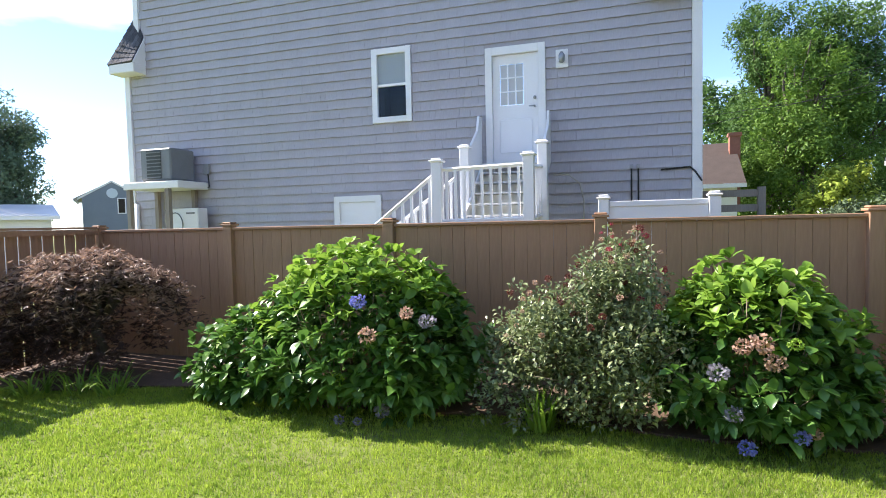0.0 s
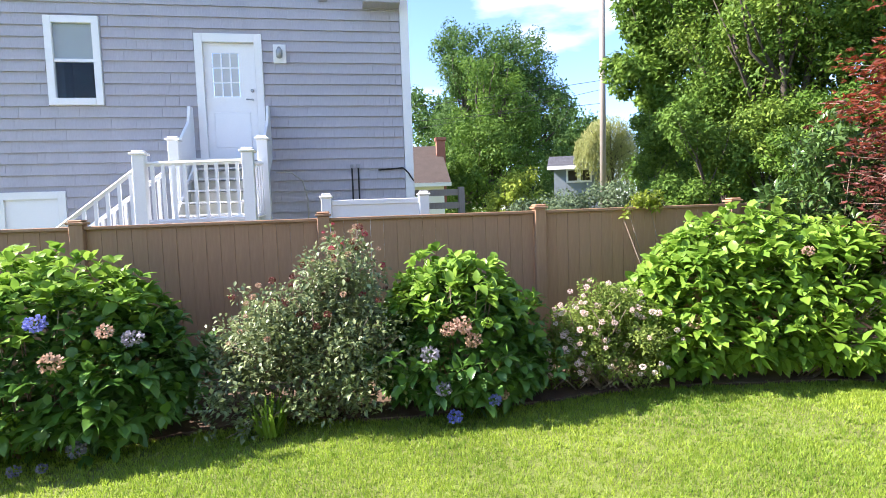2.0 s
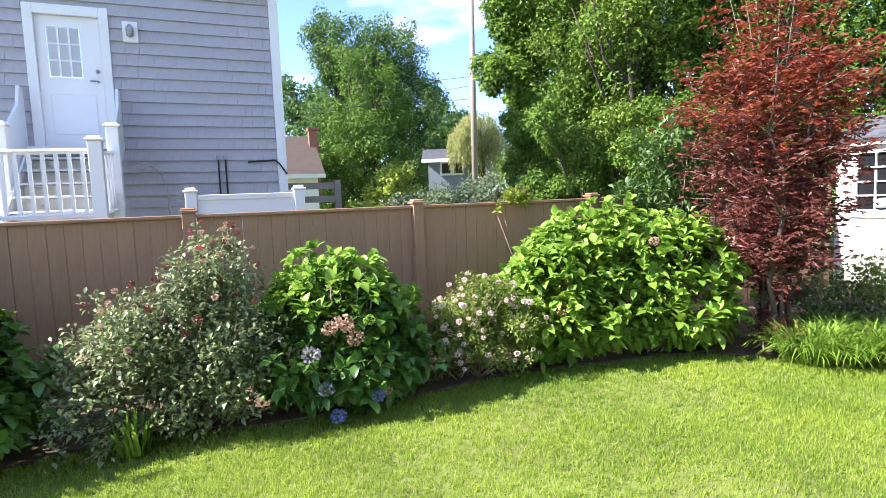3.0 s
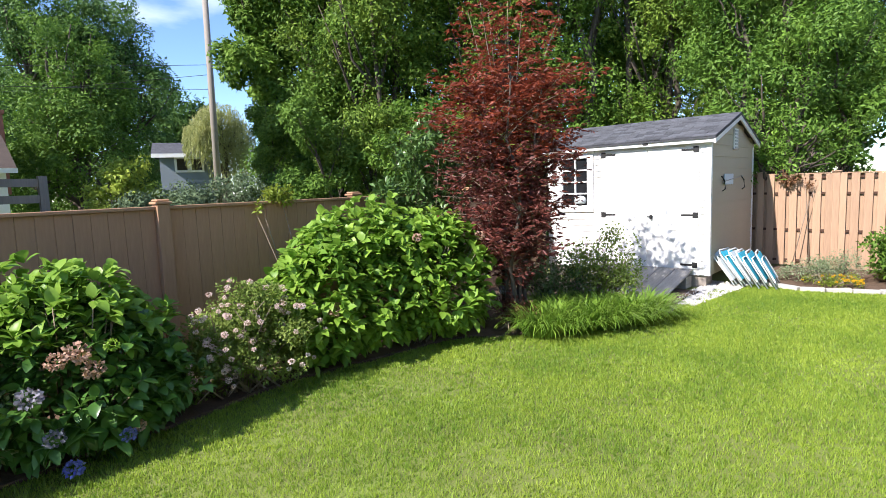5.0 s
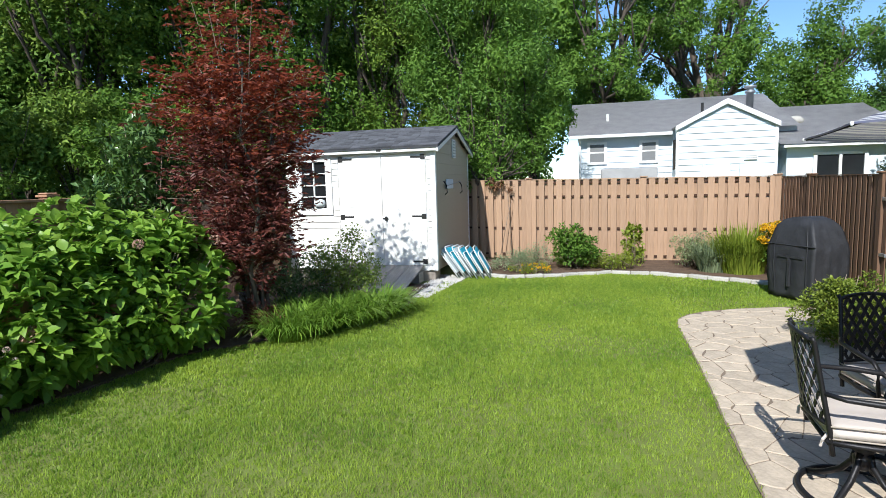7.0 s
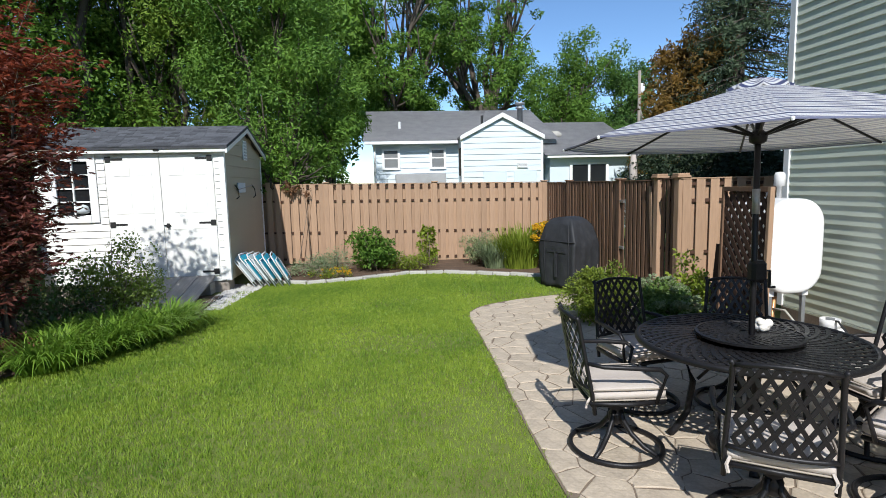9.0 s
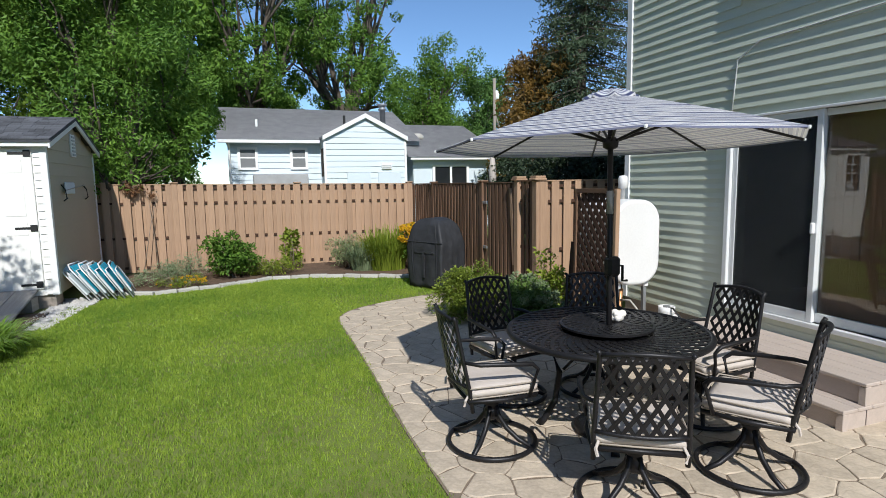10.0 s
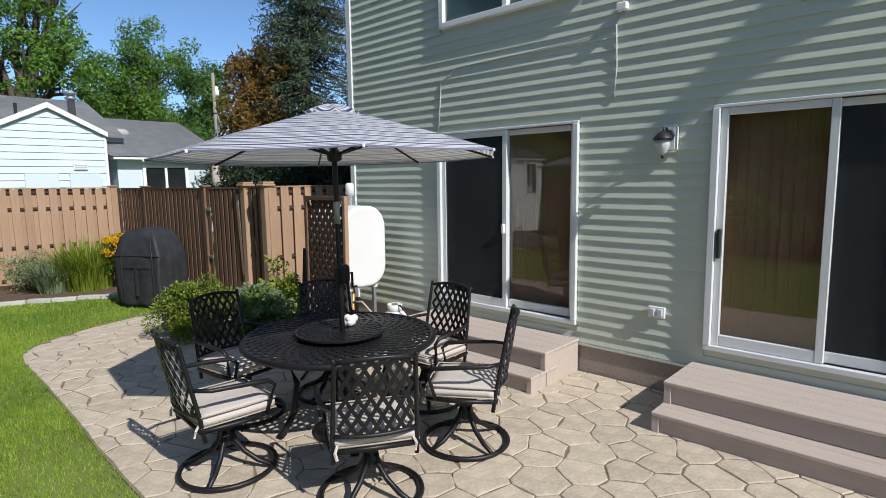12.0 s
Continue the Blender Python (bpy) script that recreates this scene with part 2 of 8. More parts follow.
def slivers(name, pos, out, size, material, wide=0.55, rng=RNG, lean=0.8):
    """The smallest leaves, of crowns far off: one lopsided triangle each."""
    n = len(pos)
    size = np.broadcast_to(size, n)[:, None]
    face = unit(out + [0, 0, 0.35] + rng.normal(0, 0.55, (n, 3)))
    along = unit(np.cross(face, rng.normal(0, 1, (n, 3))) + face * rng.normal(0, 0.15 * lean, (n, 1)))
    side = np.cross(face, along) * wide * size * 0.55
    verts = np.stack([pos - side * 0.35, pos + side + along * size * 0.45, pos + along * size - side * 0.2], 1).reshape(-1, 3)
    return fast_mesh(name, verts, np.full(n, 3), np.arange(3 * n), material)


def clump_cloud(clumps, count, rng, shell=0.55, sub=14, subr=0.3):
    """Places and outward ways in a crown of uneven clumps; clumps: x, y, z, rx, ry, rz."""
    c = np.array(clumps, float)
    w = (c[:, 3] * c[:, 4] * c[:, 5]) ** 0.67
    subs, srad = [], []
    for row, k in zip(c, np.maximum(3, (sub * len(c) * w / w.sum()).astype(int))):
        d = unit(rng.normal(0, 1, (k, 3)))
        r = rng.uniform(shell, 1.0, (k, 1))
        subs.append(row[:3] + d * r * row[3:])
        srad.append(np.full(k, subr * row[3:].mean()) * rng.uniform(0.6, 1.3, k))
    subs, srad = np.concatenate(subs), np.concatenate(srad)
    pick = rng.choice(len(subs), count, p=srad**2 / (srad**2).sum())
    d = unit(rng.normal(0, 1, (count, 3)) * [1, 1, 0.8])
    rr = rng.uniform(0.35, 1.0, (count, 1)) ** 0.6
    pos = subs[pick] + d * rr * srad[pick][:, None]
    return pos, unit(d + [0, 0, 0.15])


def at_az(az, d, z=0.0):
    """A place on the ground by its bearing from the yard's middle, counted to the left from north."""
    a = radians(az)
    return (-d * math.sin(a), d * math.cos(a), z)

# ---- materials ----
M_SOIL = mat("garden_soil", (0.11, 0.07, 0.045), 0.95, 0.45, 5, 45, 0.8)
M_TURF = mat("turf", (0.125, 0.175, 0.028), 0.95, 0.35, 1.6, 70, 0.7, dark=(0.125, 0.12, 0.04))
M_STONE = mat("stamped_concrete", (0.475, 0.395, 0.305), 0.82, 0.26, 7.0, 40, 0.5, rnd=0.30)
M_JOINT = mat("patio_joint", (0.20, 0.155, 0.115), 0.95, 0.2, 4, 60, 0.4)
M_CONC = mat("foundation_concrete", (0.32, 0.275, 0.235), 0.9, 0.22, 2, 40, 0.4)
M_VINYL = mat("sage_vinyl", (0.54, 0.575, 0.475), 0.5, 0.05, 1.2, 90, 0.05, rnd=0.12)
M_WHITE = mat("white_trim", (0.78, 0.78, 0.77), 0.45, 0.05, 2, 50, 0.05)
M_PVC = mat("white_pvc", (0.80, 0.80, 0.80), 0.35, 0.04, 2, 50, 0.03)
M_ALU = mat("white_aluminium", (0.70, 0.71, 0.71), 0.38, 0.06, 3, 60, 0.03, metal=0.1)
M_DECK = mat("composite_deck", (0.45, 0.375, 0.325), 0.75, 0.12, 3, 40, 0.2, stretch=(1, 8, 8), rnd=0.2)
M_GREY = mat("grey_shingle", (0.405, 0.39, 0.42), 0.75, 0.10, 3, 50, 0.3, stretch=(1, 1, 0.2), island=0.10, rnd=0.10)
M_BROWN = mat("brown_fence_paint", (0.36, 0.205, 0.12), 0.72, 0.16, 1.5, 45, 0.25, stretch=(1, 1, 0.12), rnd=0.16)
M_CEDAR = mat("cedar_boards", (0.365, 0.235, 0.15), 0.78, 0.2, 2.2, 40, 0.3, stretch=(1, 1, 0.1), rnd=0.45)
M_CEDAR_D = mat("dark_cedar", (0.16, 0.092, 0.056), 0.85, 0.25, 2.2, 40, 0.3, stretch=(1, 1, 0.1), rnd=0.5)
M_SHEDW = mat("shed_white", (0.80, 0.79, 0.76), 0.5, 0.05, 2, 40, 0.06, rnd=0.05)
# gable side, a darker tone than the white front
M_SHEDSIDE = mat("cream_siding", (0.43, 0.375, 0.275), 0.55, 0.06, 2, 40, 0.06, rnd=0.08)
M_SHEDROOF = mat("roof_shingle", (0.085, 0.088, 0.10), 0.9, 0.5, 6, 80, 0.6, rnd=0.6, island=0.2)
M_ROOFG = mat("grey_roof", (0.34, 0.34, 0.35), 0.9, 0.2, 3, 60, 0.5, island=0.4)
M_ROOFB = mat("brown_roof", (0.075, 0.055, 0.044), 0.9, 0.2, 3, 60, 0.5, island=0.4)
M_BRICK = mat("red_brick", (0.32, 0.13, 0.085), 0.85, 0.2, 8, 60, 0.4, rnd=0.4)
M_IRON = mat("black_iron", (0.022, 0.021, 0.023), 0.42, 0.3, 8, 120, 0.15, metal=0.5)
M_HINGE = mat("black_hinge", (0.02, 0.02, 0.02), 0.5, 0.2, 8, 80, 0.1)
M_CUSH = mat("beige_cushion", (0.51, 0.45, 0.405), 0.9, 0.06, 6, 220, 0.25)
M_PIPE = mat("cushion_piping", (0.36, 0.31, 0.26), 0.9, 0.06, 6, 220, 0.2)
M_COVER = mat("black_cover", (0.026, 0.027, 0.031), 0.65, 0.35, 7, 9, 1.0)
M_TANK = mat("white_tank", (0.70, 0.69, 0.68), 0.4, 0.05, 2.5, 40, 0.06)
M_STEEL = mat("grey_steel", (0.33, 0.34, 0.35), 0.45, 0.12, 5, 60, 0.08, metal=0.6)
M_ACG = mat("grey_condenser", (0.20, 0.21, 0.215), 0.55, 0.12, 5, 60, 0.08)
M_WOODG = mat("weathered_plank", (0.32, 0.295, 0.265), 0.9, 0.3, 3, 40, 0.4, stretch=(1, 8, 8), rnd=0.4)
M_GRAVEL = mat("white_gravel", (0.52, 0.50, 0.47), 0.9, 0.2, 20, 90, 0.3, island=0.7)
M_EDGE = mat("edging_stone", (0.42, 0.40, 0.36), 0.9, 0.2, 6, 50, 0.4, rnd=0.4)
M_COPPER = mat("copper_pipe", (0.55, 0.30, 0.14), 0.4, 0.15, 6, 60, 0.1, metal=0.7)
M_BARK = mat("bark", (0.085, 0.068, 0.054), 0.95, 0.4, 8, 60, 0.8, stretch=(1, 1, 0.25))
M_BARKL = mat("pale_bark", (0.26, 0.20, 0.15), 0.9, 0.35, 8, 60, 0.6, stretch=(1, 1, 0.25))
M_POLE = mat("utility_pole", (0.27, 0.235, 0.20), 0.9, 0.2, 3, 50, 0.4, stretch=(1, 1, 0.1))
M_WIRE = mat("black_cable", (0.02, 0.02, 0.02), 0.6, 0.1, 5, 50, 0.0)
# opaque panes: the unlit room behind is put into this colour
M_PANE = mat("dark_pane", (0.014, 0.015, 0.017), 0.2, 0.3, 3, 30, 0.02)
M_BLINDG = mat("drawn_grey_blind", (0.17, 0.175, 0.18), 0.5, 0.15, 2, 30, 0.1)
# rooms without light: their darkness is put into this near-black colour
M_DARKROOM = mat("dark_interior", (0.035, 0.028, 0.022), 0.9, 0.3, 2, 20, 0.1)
M_BLIND = mat("brown_blind", (0.33, 0.175, 0.105), 0.7, 0.12, 2, 40, 0.1, stretch=(1, 1, 0.1), rnd=0.25)
M_SHADEW = mat("window_shade", (0.52, 0.53, 0.53), 0.8, 0.06, 3, 60, 0.1)
# the upper window's sky reflection is put into this sheet colour
M_SKYPANE = mat("blue_grey_sky_reflection", (0.16, 0.24, 0.27), 0.8, 0.15, 3, 60, 0.1)
M_SCREEN = mat("insect_screen", (0.022, 0.027, 0.03), 0.8, 0.1, 4, 400, 0.2)
M_SCREEN.node_tree.nodes["Principled BSDF"].inputs["Alpha"].default_value = 0.6
M_COIL = mat("dark_coil", (0.085, 0.095, 0.095), 0.8, 0.1, 4, 400, 0.2)
M_PALE = mat("pale_siding", (0.59, 0.66, 0.705), 0.5, 0.05, 1.5, 60, 0.05, rnd=0.06)
M_BLUEG = mat("blue_grey_siding", (0.19, 0.225, 0.27), 0.6, 0.08, 2, 60, 0.1)
M_TURQ = mat("turquoise_fabric", (0.03, 0.38, 0.53), 0.75, 0.2, 9, 120, 0.2)
M_CANVAS = mat("pale_strap", (0.56, 0.60, 0.62), 0.8, 0.1, 9, 120, 0.2)
M_RAIL = mat("dark_rail", (0.07, 0.035, 0.022), 0.9, 0.2, 4, 50, 0.2)
M_CORAL = mat("white_coral", (0.78, 0.74, 0.68), 0.8, 0.1, 20, 80, 0.5)


def glass_mat(name, tint, head_on=0.08):
    """Thin clear glass; each of its two faces mirrors more towards a flat angle."""
    m = bpy.data.materials.new(name)
    m.use_nodes = True
    n, l = m.node_tree.nodes, m.node_tree.links
    n.remove(n["Principled BSDF"])
    tr, gl, mx, fr = n.new("ShaderNodeBsdfTransparent"), n.new("ShaderNodeBsdfGlossy"), n.new("ShaderNodeMixShader"), n.new("ShaderNodeLayerWeight")
    fr.inputs["Blend"].default_value = 0.5
    pw, ad = n.new("ShaderNodeMath"), n.new("ShaderNodeMath")
    pw.operation, ad.operation = "POWER", "MULTIPLY_ADD"
    pw.inputs[1].default_value = 5.0
    ad.inputs[1].default_value, ad.inputs[2].default_value = 1.0 - head_on, head_on
    tr.inputs["Color"].default_value = (*tint, 1)
    gl.inputs["Roughness"].default_value = 0.01
    l.new(fr.outputs["Facing"], pw.inputs[0])
    l.new(pw.outputs[0], ad.inputs[0])
    l.new(ad.outputs[0], mx.inputs[0])
    l.new(tr.outputs[0], mx.inputs[1])
    l.new(gl.outputs[0], mx.inputs[2])
    l.new(mx.outputs[0], n["Material Output"].inputs["Surface"])
    return m


M_GLASS = glass_mat("window_glass", (0.85, 0.88, 0.87))
M_GLASS1 = glass_mat("single_glass", (0.88, 0.9, 0.9), 0.02)


def stripe_mat():
    """White canopy cloth woven with navy bands of several widths across the panel."""
    m = bpy.data.materials.new("striped_canvas")
    m.use_nodes = True
    n, l = m.node_tree.nodes, m.node_tree.links
    b, out = n["Principled BSDF"], n["Material Output"]
    b.inputs["Roughness"].default_value = 0.85
    uv, sep, mul, ramp = n.new("ShaderNodeUVMap"), n.new("ShaderNodeSeparateXYZ"), n.new("ShaderNodeMath"), n.new("ShaderNodeValToRGB")
    uv.uv_map = "cloth"
    mul.operation = "FRACT"
    sc = n.new("ShaderNodeMath")
    sc.operation = "MULTIPLY"
    sc.inputs[1].default_value = 1 / 0.13
    l.new(uv.outputs["UV"], sep.inputs[0])
    l.new(sep.outputs["Y"], sc.inputs[0])
    l.new(sc.outputs[0], mul.inputs[0])
    l.new(mul.outputs[0], ramp.inputs["Fac"])
    ramp.color_ramp.interpolation = "CONSTANT"
    e = ramp.color_ramp.elements
    white, navy, mid = (0.66, 0.66, 0.67, 1), (0.03, 0.045, 0.14, 1), (0.15, 0.17, 0.30, 1)
    e[0].position, e[0].color = 0.0, white
    e[1].position, e[1].color = 0.16, navy
    for p, c in ((0.36, white), (0.50, mid), (0.58, white), (0.70, navy), (0.80, white), (0.90, mid)):
        el = e.new(p)
        el.color = c
    l.new(ramp.outputs["Color"], b.inputs["Base Color"])
    tr, mx = n.new("ShaderNodeBsdfTranslucent"), n.new("ShaderNodeMixShader")
    tr.inputs["Color"].default_value = (0.75, 0.70, 0.64, 1)
    mx.inputs["Fac"].default_value = 0.28
    l.new(b.outputs[0], mx.inputs[1])
    l.new(tr.outputs[0], mx.inputs[2])
    l.new(mx.outputs[0], out.inputs["Surface"])
    return m


M_STRIPE = stripe_mat()

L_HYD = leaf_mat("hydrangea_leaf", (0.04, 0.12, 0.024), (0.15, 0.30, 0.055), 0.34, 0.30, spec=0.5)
# tone of young leaves, with the light on the tops put in too
L_HYDY = leaf_mat("young_lit_hydrangea_leaf", (0.12, 0.26, 0.03), (0.31, 0.47, 0.07), 0.42, 0.4)
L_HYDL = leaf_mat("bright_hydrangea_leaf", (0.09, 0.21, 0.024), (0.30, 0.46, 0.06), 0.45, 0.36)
L_ROSE = leaf_mat("rose_leaf", (0.05, 0.085, 0.03), (0.34, 0.40, 0.19), 0.38, 0.25, 1.3, 0.5)
L_ROSEY = leaf_mat("young_rose_leaf", (0.12, 0.19, 0.035), (0.32, 0.40, 0.10), 0.55, 0.4, 1.0, 0.2)
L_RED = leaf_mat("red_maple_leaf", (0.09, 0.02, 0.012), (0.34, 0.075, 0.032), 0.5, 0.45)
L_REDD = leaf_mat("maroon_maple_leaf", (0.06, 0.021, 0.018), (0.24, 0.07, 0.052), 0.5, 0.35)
# light on the dome and shade under it are put into these colours
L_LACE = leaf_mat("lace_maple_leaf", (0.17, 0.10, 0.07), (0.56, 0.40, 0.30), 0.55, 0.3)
L_LACED = leaf_mat("shaded_lace_maple_leaf", (0.03, 0.016, 0.013), (0.10, 0.055, 0.042), 0.55, 0.3)
L_RHODO = leaf_mat("rhododendron_leaf", (0.035, 0.085, 0.02), (0.14, 0.24, 0.065), 0.3, 0.2, spec=0.5)
L_WOOD = leaf_mat("woodland_leaf", (0.03, 0.085, 0.012), (0.165, 0.285, 0.036), 0.6, 0.28, spec=0.2)
L_WOODY = leaf_mat("yellowish_leaf", (0.045, 0.105, 0.014), (0.23, 0.335, 0.046), 0.6, 0.28, spec=0.2)
L_OAK = leaf_mat("oak_leaf", (0.038, 0.10, 0.015), (0.165, 0.28, 0.04), 0.6, 0.28, spec=0.2)
L_MAPLE = leaf_mat("maple_leaf", (0.05, 0.12, 0.016), (0.21, 0.335, 0.05), 0.6, 0.3, spec=0.2)
L_CHERRY = leaf_mat("cherry_leaf", (0.036, 0.10, 0.014), (0.17, 0.30, 0.042), 0.55, 0.28, spec=0.25)
L_FAR = leaf_mat("far_leaf", (0.034, 0.085, 0.02), (0.125, 0.225, 0.05), 0.6, 0.22, spec=0.2)
L_WILLOW = leaf_mat("willow_leaf", (0.22, 0.26, 0.08), (0.45, 0.46, 0.18), 0.5, 0.4)
L_SPRUCE = leaf_mat("spruce_needle", (0.02, 0.042, 0.02), (0.085, 0.12, 0.06), 0.6, 0.15)
# the shade under the spruce, put into a near-black leaf colour
L_SHADELEAF = leaf_mat("shade_leaf", (0.008, 0.018, 0.008), (0.03, 0.05, 0.018), 0.6, 0.1)
L_RUST = leaf_mat("rusty_leaf", (0.10, 0.07, 0.015), (0.25, 0.14, 0.03), 0.5, 0.4)
L_GRASS = leaf_mat("lawn_blade", (0.135, 0.265, 0.032), (0.455, 0.555, 0.08), 0.5, 0.52, 0.8, 0.35, 0.52, 0.8, 0.5)
L_LILY = leaf_mat("strap_leaf", (0.08, 0.18, 0.02), (0.29, 0.44, 0.06), 0.4, 0.4)
L_SILVER = leaf_mat("grey_green_leaf", (0.15, 0.20, 0.10), (0.30, 0.36, 0.20), 0.6, 0.3)
L_YELLOW = leaf_mat("yellow_petal", (0.60, 0.33, 0.01), (0.80, 0.50, 0.02), 0.5, 0.3)
L_BLUE = leaf_mat("blue_petal", (0.13, 0.14, 0.50), (0.33, 0.36, 0.74), 0.5, 0.3)
L_MAUVE = leaf_mat("faded_mauve_petal", (0.17, 0.165, 0.21), (0.34, 0.325, 0.38), 0.6, 0.3)
L_BROWNP = leaf_mat("dried_petal", (0.35, 0.20, 0.14), (0.60, 0.42, 0.32), 0.7, 0.3)
L_PINK = leaf_mat("pale_pink_petal", (0.72, 0.50, 0.47), (0.88, 0.76, 0.70), 0.5, 0.35)
L_CRIM = leaf_mat("crimson_petal", (0.36, 0.04, 0.07), (0.52, 0.10, 0.14), 0.5, 0.35)
L_SPIREA = leaf_mat("spirea_leaf", (0.07, 0.12, 0.015), (0.27, 0.33, 0.045), 0.5, 0.35, 1.2)
L_SEDUM = leaf_mat("sedum_leaf", (0.05, 0.10, 0.02), (0.16, 0.25, 0.055), 0.5, 0.3)
L_THUJA = leaf_mat("golden_thuja_leaf", (0.15, 0.22, 0.025), (0.42, 0.50, 0.07), 0.6, 0.25, spec=0.2)
# distance haze is put into this bluish leaf tone
L_FARD = leaf_mat("hazy_far_leaf", (0.055, 0.10, 0.06), (0.14, 0.21, 0.12), 0.6, 0.25)
L_SMOKE = leaf_mat("grey_mound_leaf", (0.05, 0.085, 0.045), (0.17, 0.23, 0.12), 0.7, 0.2, spec=0.15)
L_DEAD = leaf_mat("withered_leaf", (0.10, 0.045, 0.02), (0.22, 0.11, 0.05), 0.7, 0.25)
L_LIME = leaf_mat("lime_leaf", (0.14, 0.21, 0.02), (0.32, 0.38, 0.05), 0.5, 0.4)

# ---- ground, patio, beds ----
def ground_sheet():
    bm = bmesh.new()
    xs = [-400, -120, -40, -14, -10, -6, -2, 2, 6, 10, 14, 20, 40, 120, 400]
    grid = [[bm.verts.new((x, y, -0.012)) for x in xs] for y in xs]
    for a, b in zip(grid, grid[1:]):
        for i in range(len(xs) - 1):
            bm.faces.new((a[i], a[i + 1], b[i + 1], b[i]))
    return solid("ground", bm, M_TURF, "green lawn turf over soil, reaching far out", "ground", "structure")


ground_sheet()
WALL_Y, FENCE_Y, WOOD_X, GREY_Y = -4.48, 6.17, 12.93, 9.9


def patio_edge(x):
    """The curved lawn side of the patio, as y for an x."""
    flat = -0.78 - 0.012 * (x - 3.0) - 0.02 * math.sin(x * 1.3)
    return flat if x < 6.6 else flat - 1.75 * ((x - 6.6) / 1.82) ** 4.2


def outline(points, z0, z1, name, material, label, category):
    bm = bmesh.new()
    lo, hi = [bm.verts.new((x, y, z0)) for x, y in points], [bm.verts.new((x, y, z1)) for x, y in points]
    bm.faces.new(hi)
    n = len(points)
    for k in range(n):
        bm.faces.new((lo[k], lo[(k + 1) % n], hi[(k + 1) % n], hi[k]))
    bmesh.ops.recalc_face_normals(bm, faces=bm.faces)
    return solid(name, bm, material, label, category, "structure")


PATIO_X1 = 8.43
patio_pts = [(-6.0, WALL_Y + 0.02), (PATIO_X1, WALL_Y + 0.02)] + [(x, patio_edge(x)) for x in np.linspace(PATIO_X1, -6.0, 60)]
patio = outline(patio_pts, -0.05, 0.0, "patio", M_JOINT, "stamped concrete patio of irregular tan flagstones with dark joints", "patio")


def bed(points, name, label, height=0.02):
    """A low layer of soil inside an outline, with a rough top."""
    bm = bmesh.new()
    lo, hi = [bm.verts.new((x, y, -0.05)) for x, y in points], [bm.verts.new((x, y, height)) for x, y in points]
    top = bm.faces.new(hi)
    n = len(points)
    for k in range(n):
        bm.faces.new((lo[k], lo[(k + 1) % n], hi[(k + 1) % n], hi[k]))
    bmesh.ops.triangulate(bm, faces=[top])
    bmesh.ops.recalc_face_normals(bm, faces=bm.faces)
    return solid(name, bm, M_SOIL, label, "soil", "structure")


def smooth_edge(keys, n):
    t = np.linspace(0, 1, n)
    k = np.linspace(0, 1, len(keys))
    return [(float(np.interp(v, k, [p[0] for p in keys])), float(np.interp(v, k, [p[1] for p in keys])) + 0.05 * math.sin(v * 61)) for v in t]


front = smooth_edge([(-8.0, 4.2), (-5.8, 4.55), (-4.4, 5.0), (-2.4, 4.75), (-0.6, 4.95), (0.8, 4.7), (2.0, 4.85), (3.6, 4.85), (5.15, 4.45), (5.65, 3.85), (6.5, 3.2), (7.8, 2.9), (9.4, 3.05)], 70)
bed(front + [(9.4, 6.1), (-8.0, 6.1)], "garden_bed", "dark mulch bed along the brown fence")
back = smooth_edge([(10.6, 2.6), (10.38, 1.67), (10.6, 0.8), (11.08, -0.17), (11.02, -0.95), (10.66, -1.75), (10.2, -2.65), (9.85, -3.6)], 40)
bed(back + [(12.85, -3.6), (12.85, 2.6)], "garden_bed", "brown soil bed along the cedar fence")


# ---- brown board fence ----
def board_mesh(name, w, h, t, material, top=0.0, bevel=0.004):
    return mesh_of(box(bmesh.new(), -w / 2, w / 2, -t / 2, t / 2, 0, h, bevel), name, material)


BR_POSTS = [-7.2, -4.93, -2.62, -0.17, 2.30, 4.84, 7.36, 9.7]
brown_fence = thing("wall_north_fence", pose(0, FENCE_Y, 0), "brown painted solid board fence with capped posts", "fence", kind="structure")
for i, x in enumerate(BR_POSTS):
    p = part("post", boxes((x - 0.065, x + 0.065, -0.07, 0.06, -0.1, 1.80), bevel=0.006), M_BROWN, brown_fence)
    cap = bmesh.new()
    box(cap, x - 0.085, x + 0.085, -0.09, 0.08, 1.80, 1.825, 0.004)
    box(cap, x - 0.07, x + 0.07, -0.075, 0.065, 1.825, 1.85, 0.012)
    part("post_cap", cap, M_BROWN, p)
br_board = board_mesh("board", 0.138, 1.745, 0.018, M_BROWN)
rr = random.Random(3)
for x0, x1 in zip(BR_POSTS, BR_POSTS[1:]):
    part("top_rail", boxes((x0 + 0.066, x1 - 0.066, -0.045, 0.03, 1.745, 1.78), bevel=0.005), M_BROWN, brown_fence)
    part("back_rail", boxes((x0 + 0.066, x1 - 0.066, 0.012, 0.05, 0.25, 0.33)), M_BROWN, brown_fence)
    n = round((x1 - x0 - 0.14) / 0.142)
    w = (x1 - x0 - 0.14) / n
    for k in range(n):
        piece("board", br_board, brown_fence, pose(x0 + 0.07 + w * (k + 0.5), rr.uniform(-0.003, 0.003), 0.0) @ Matrix.Diagonal((w * rr.choice((0.998, 0.995, 0.992, 0.98)) / 0.138, 1, 1, 1)))

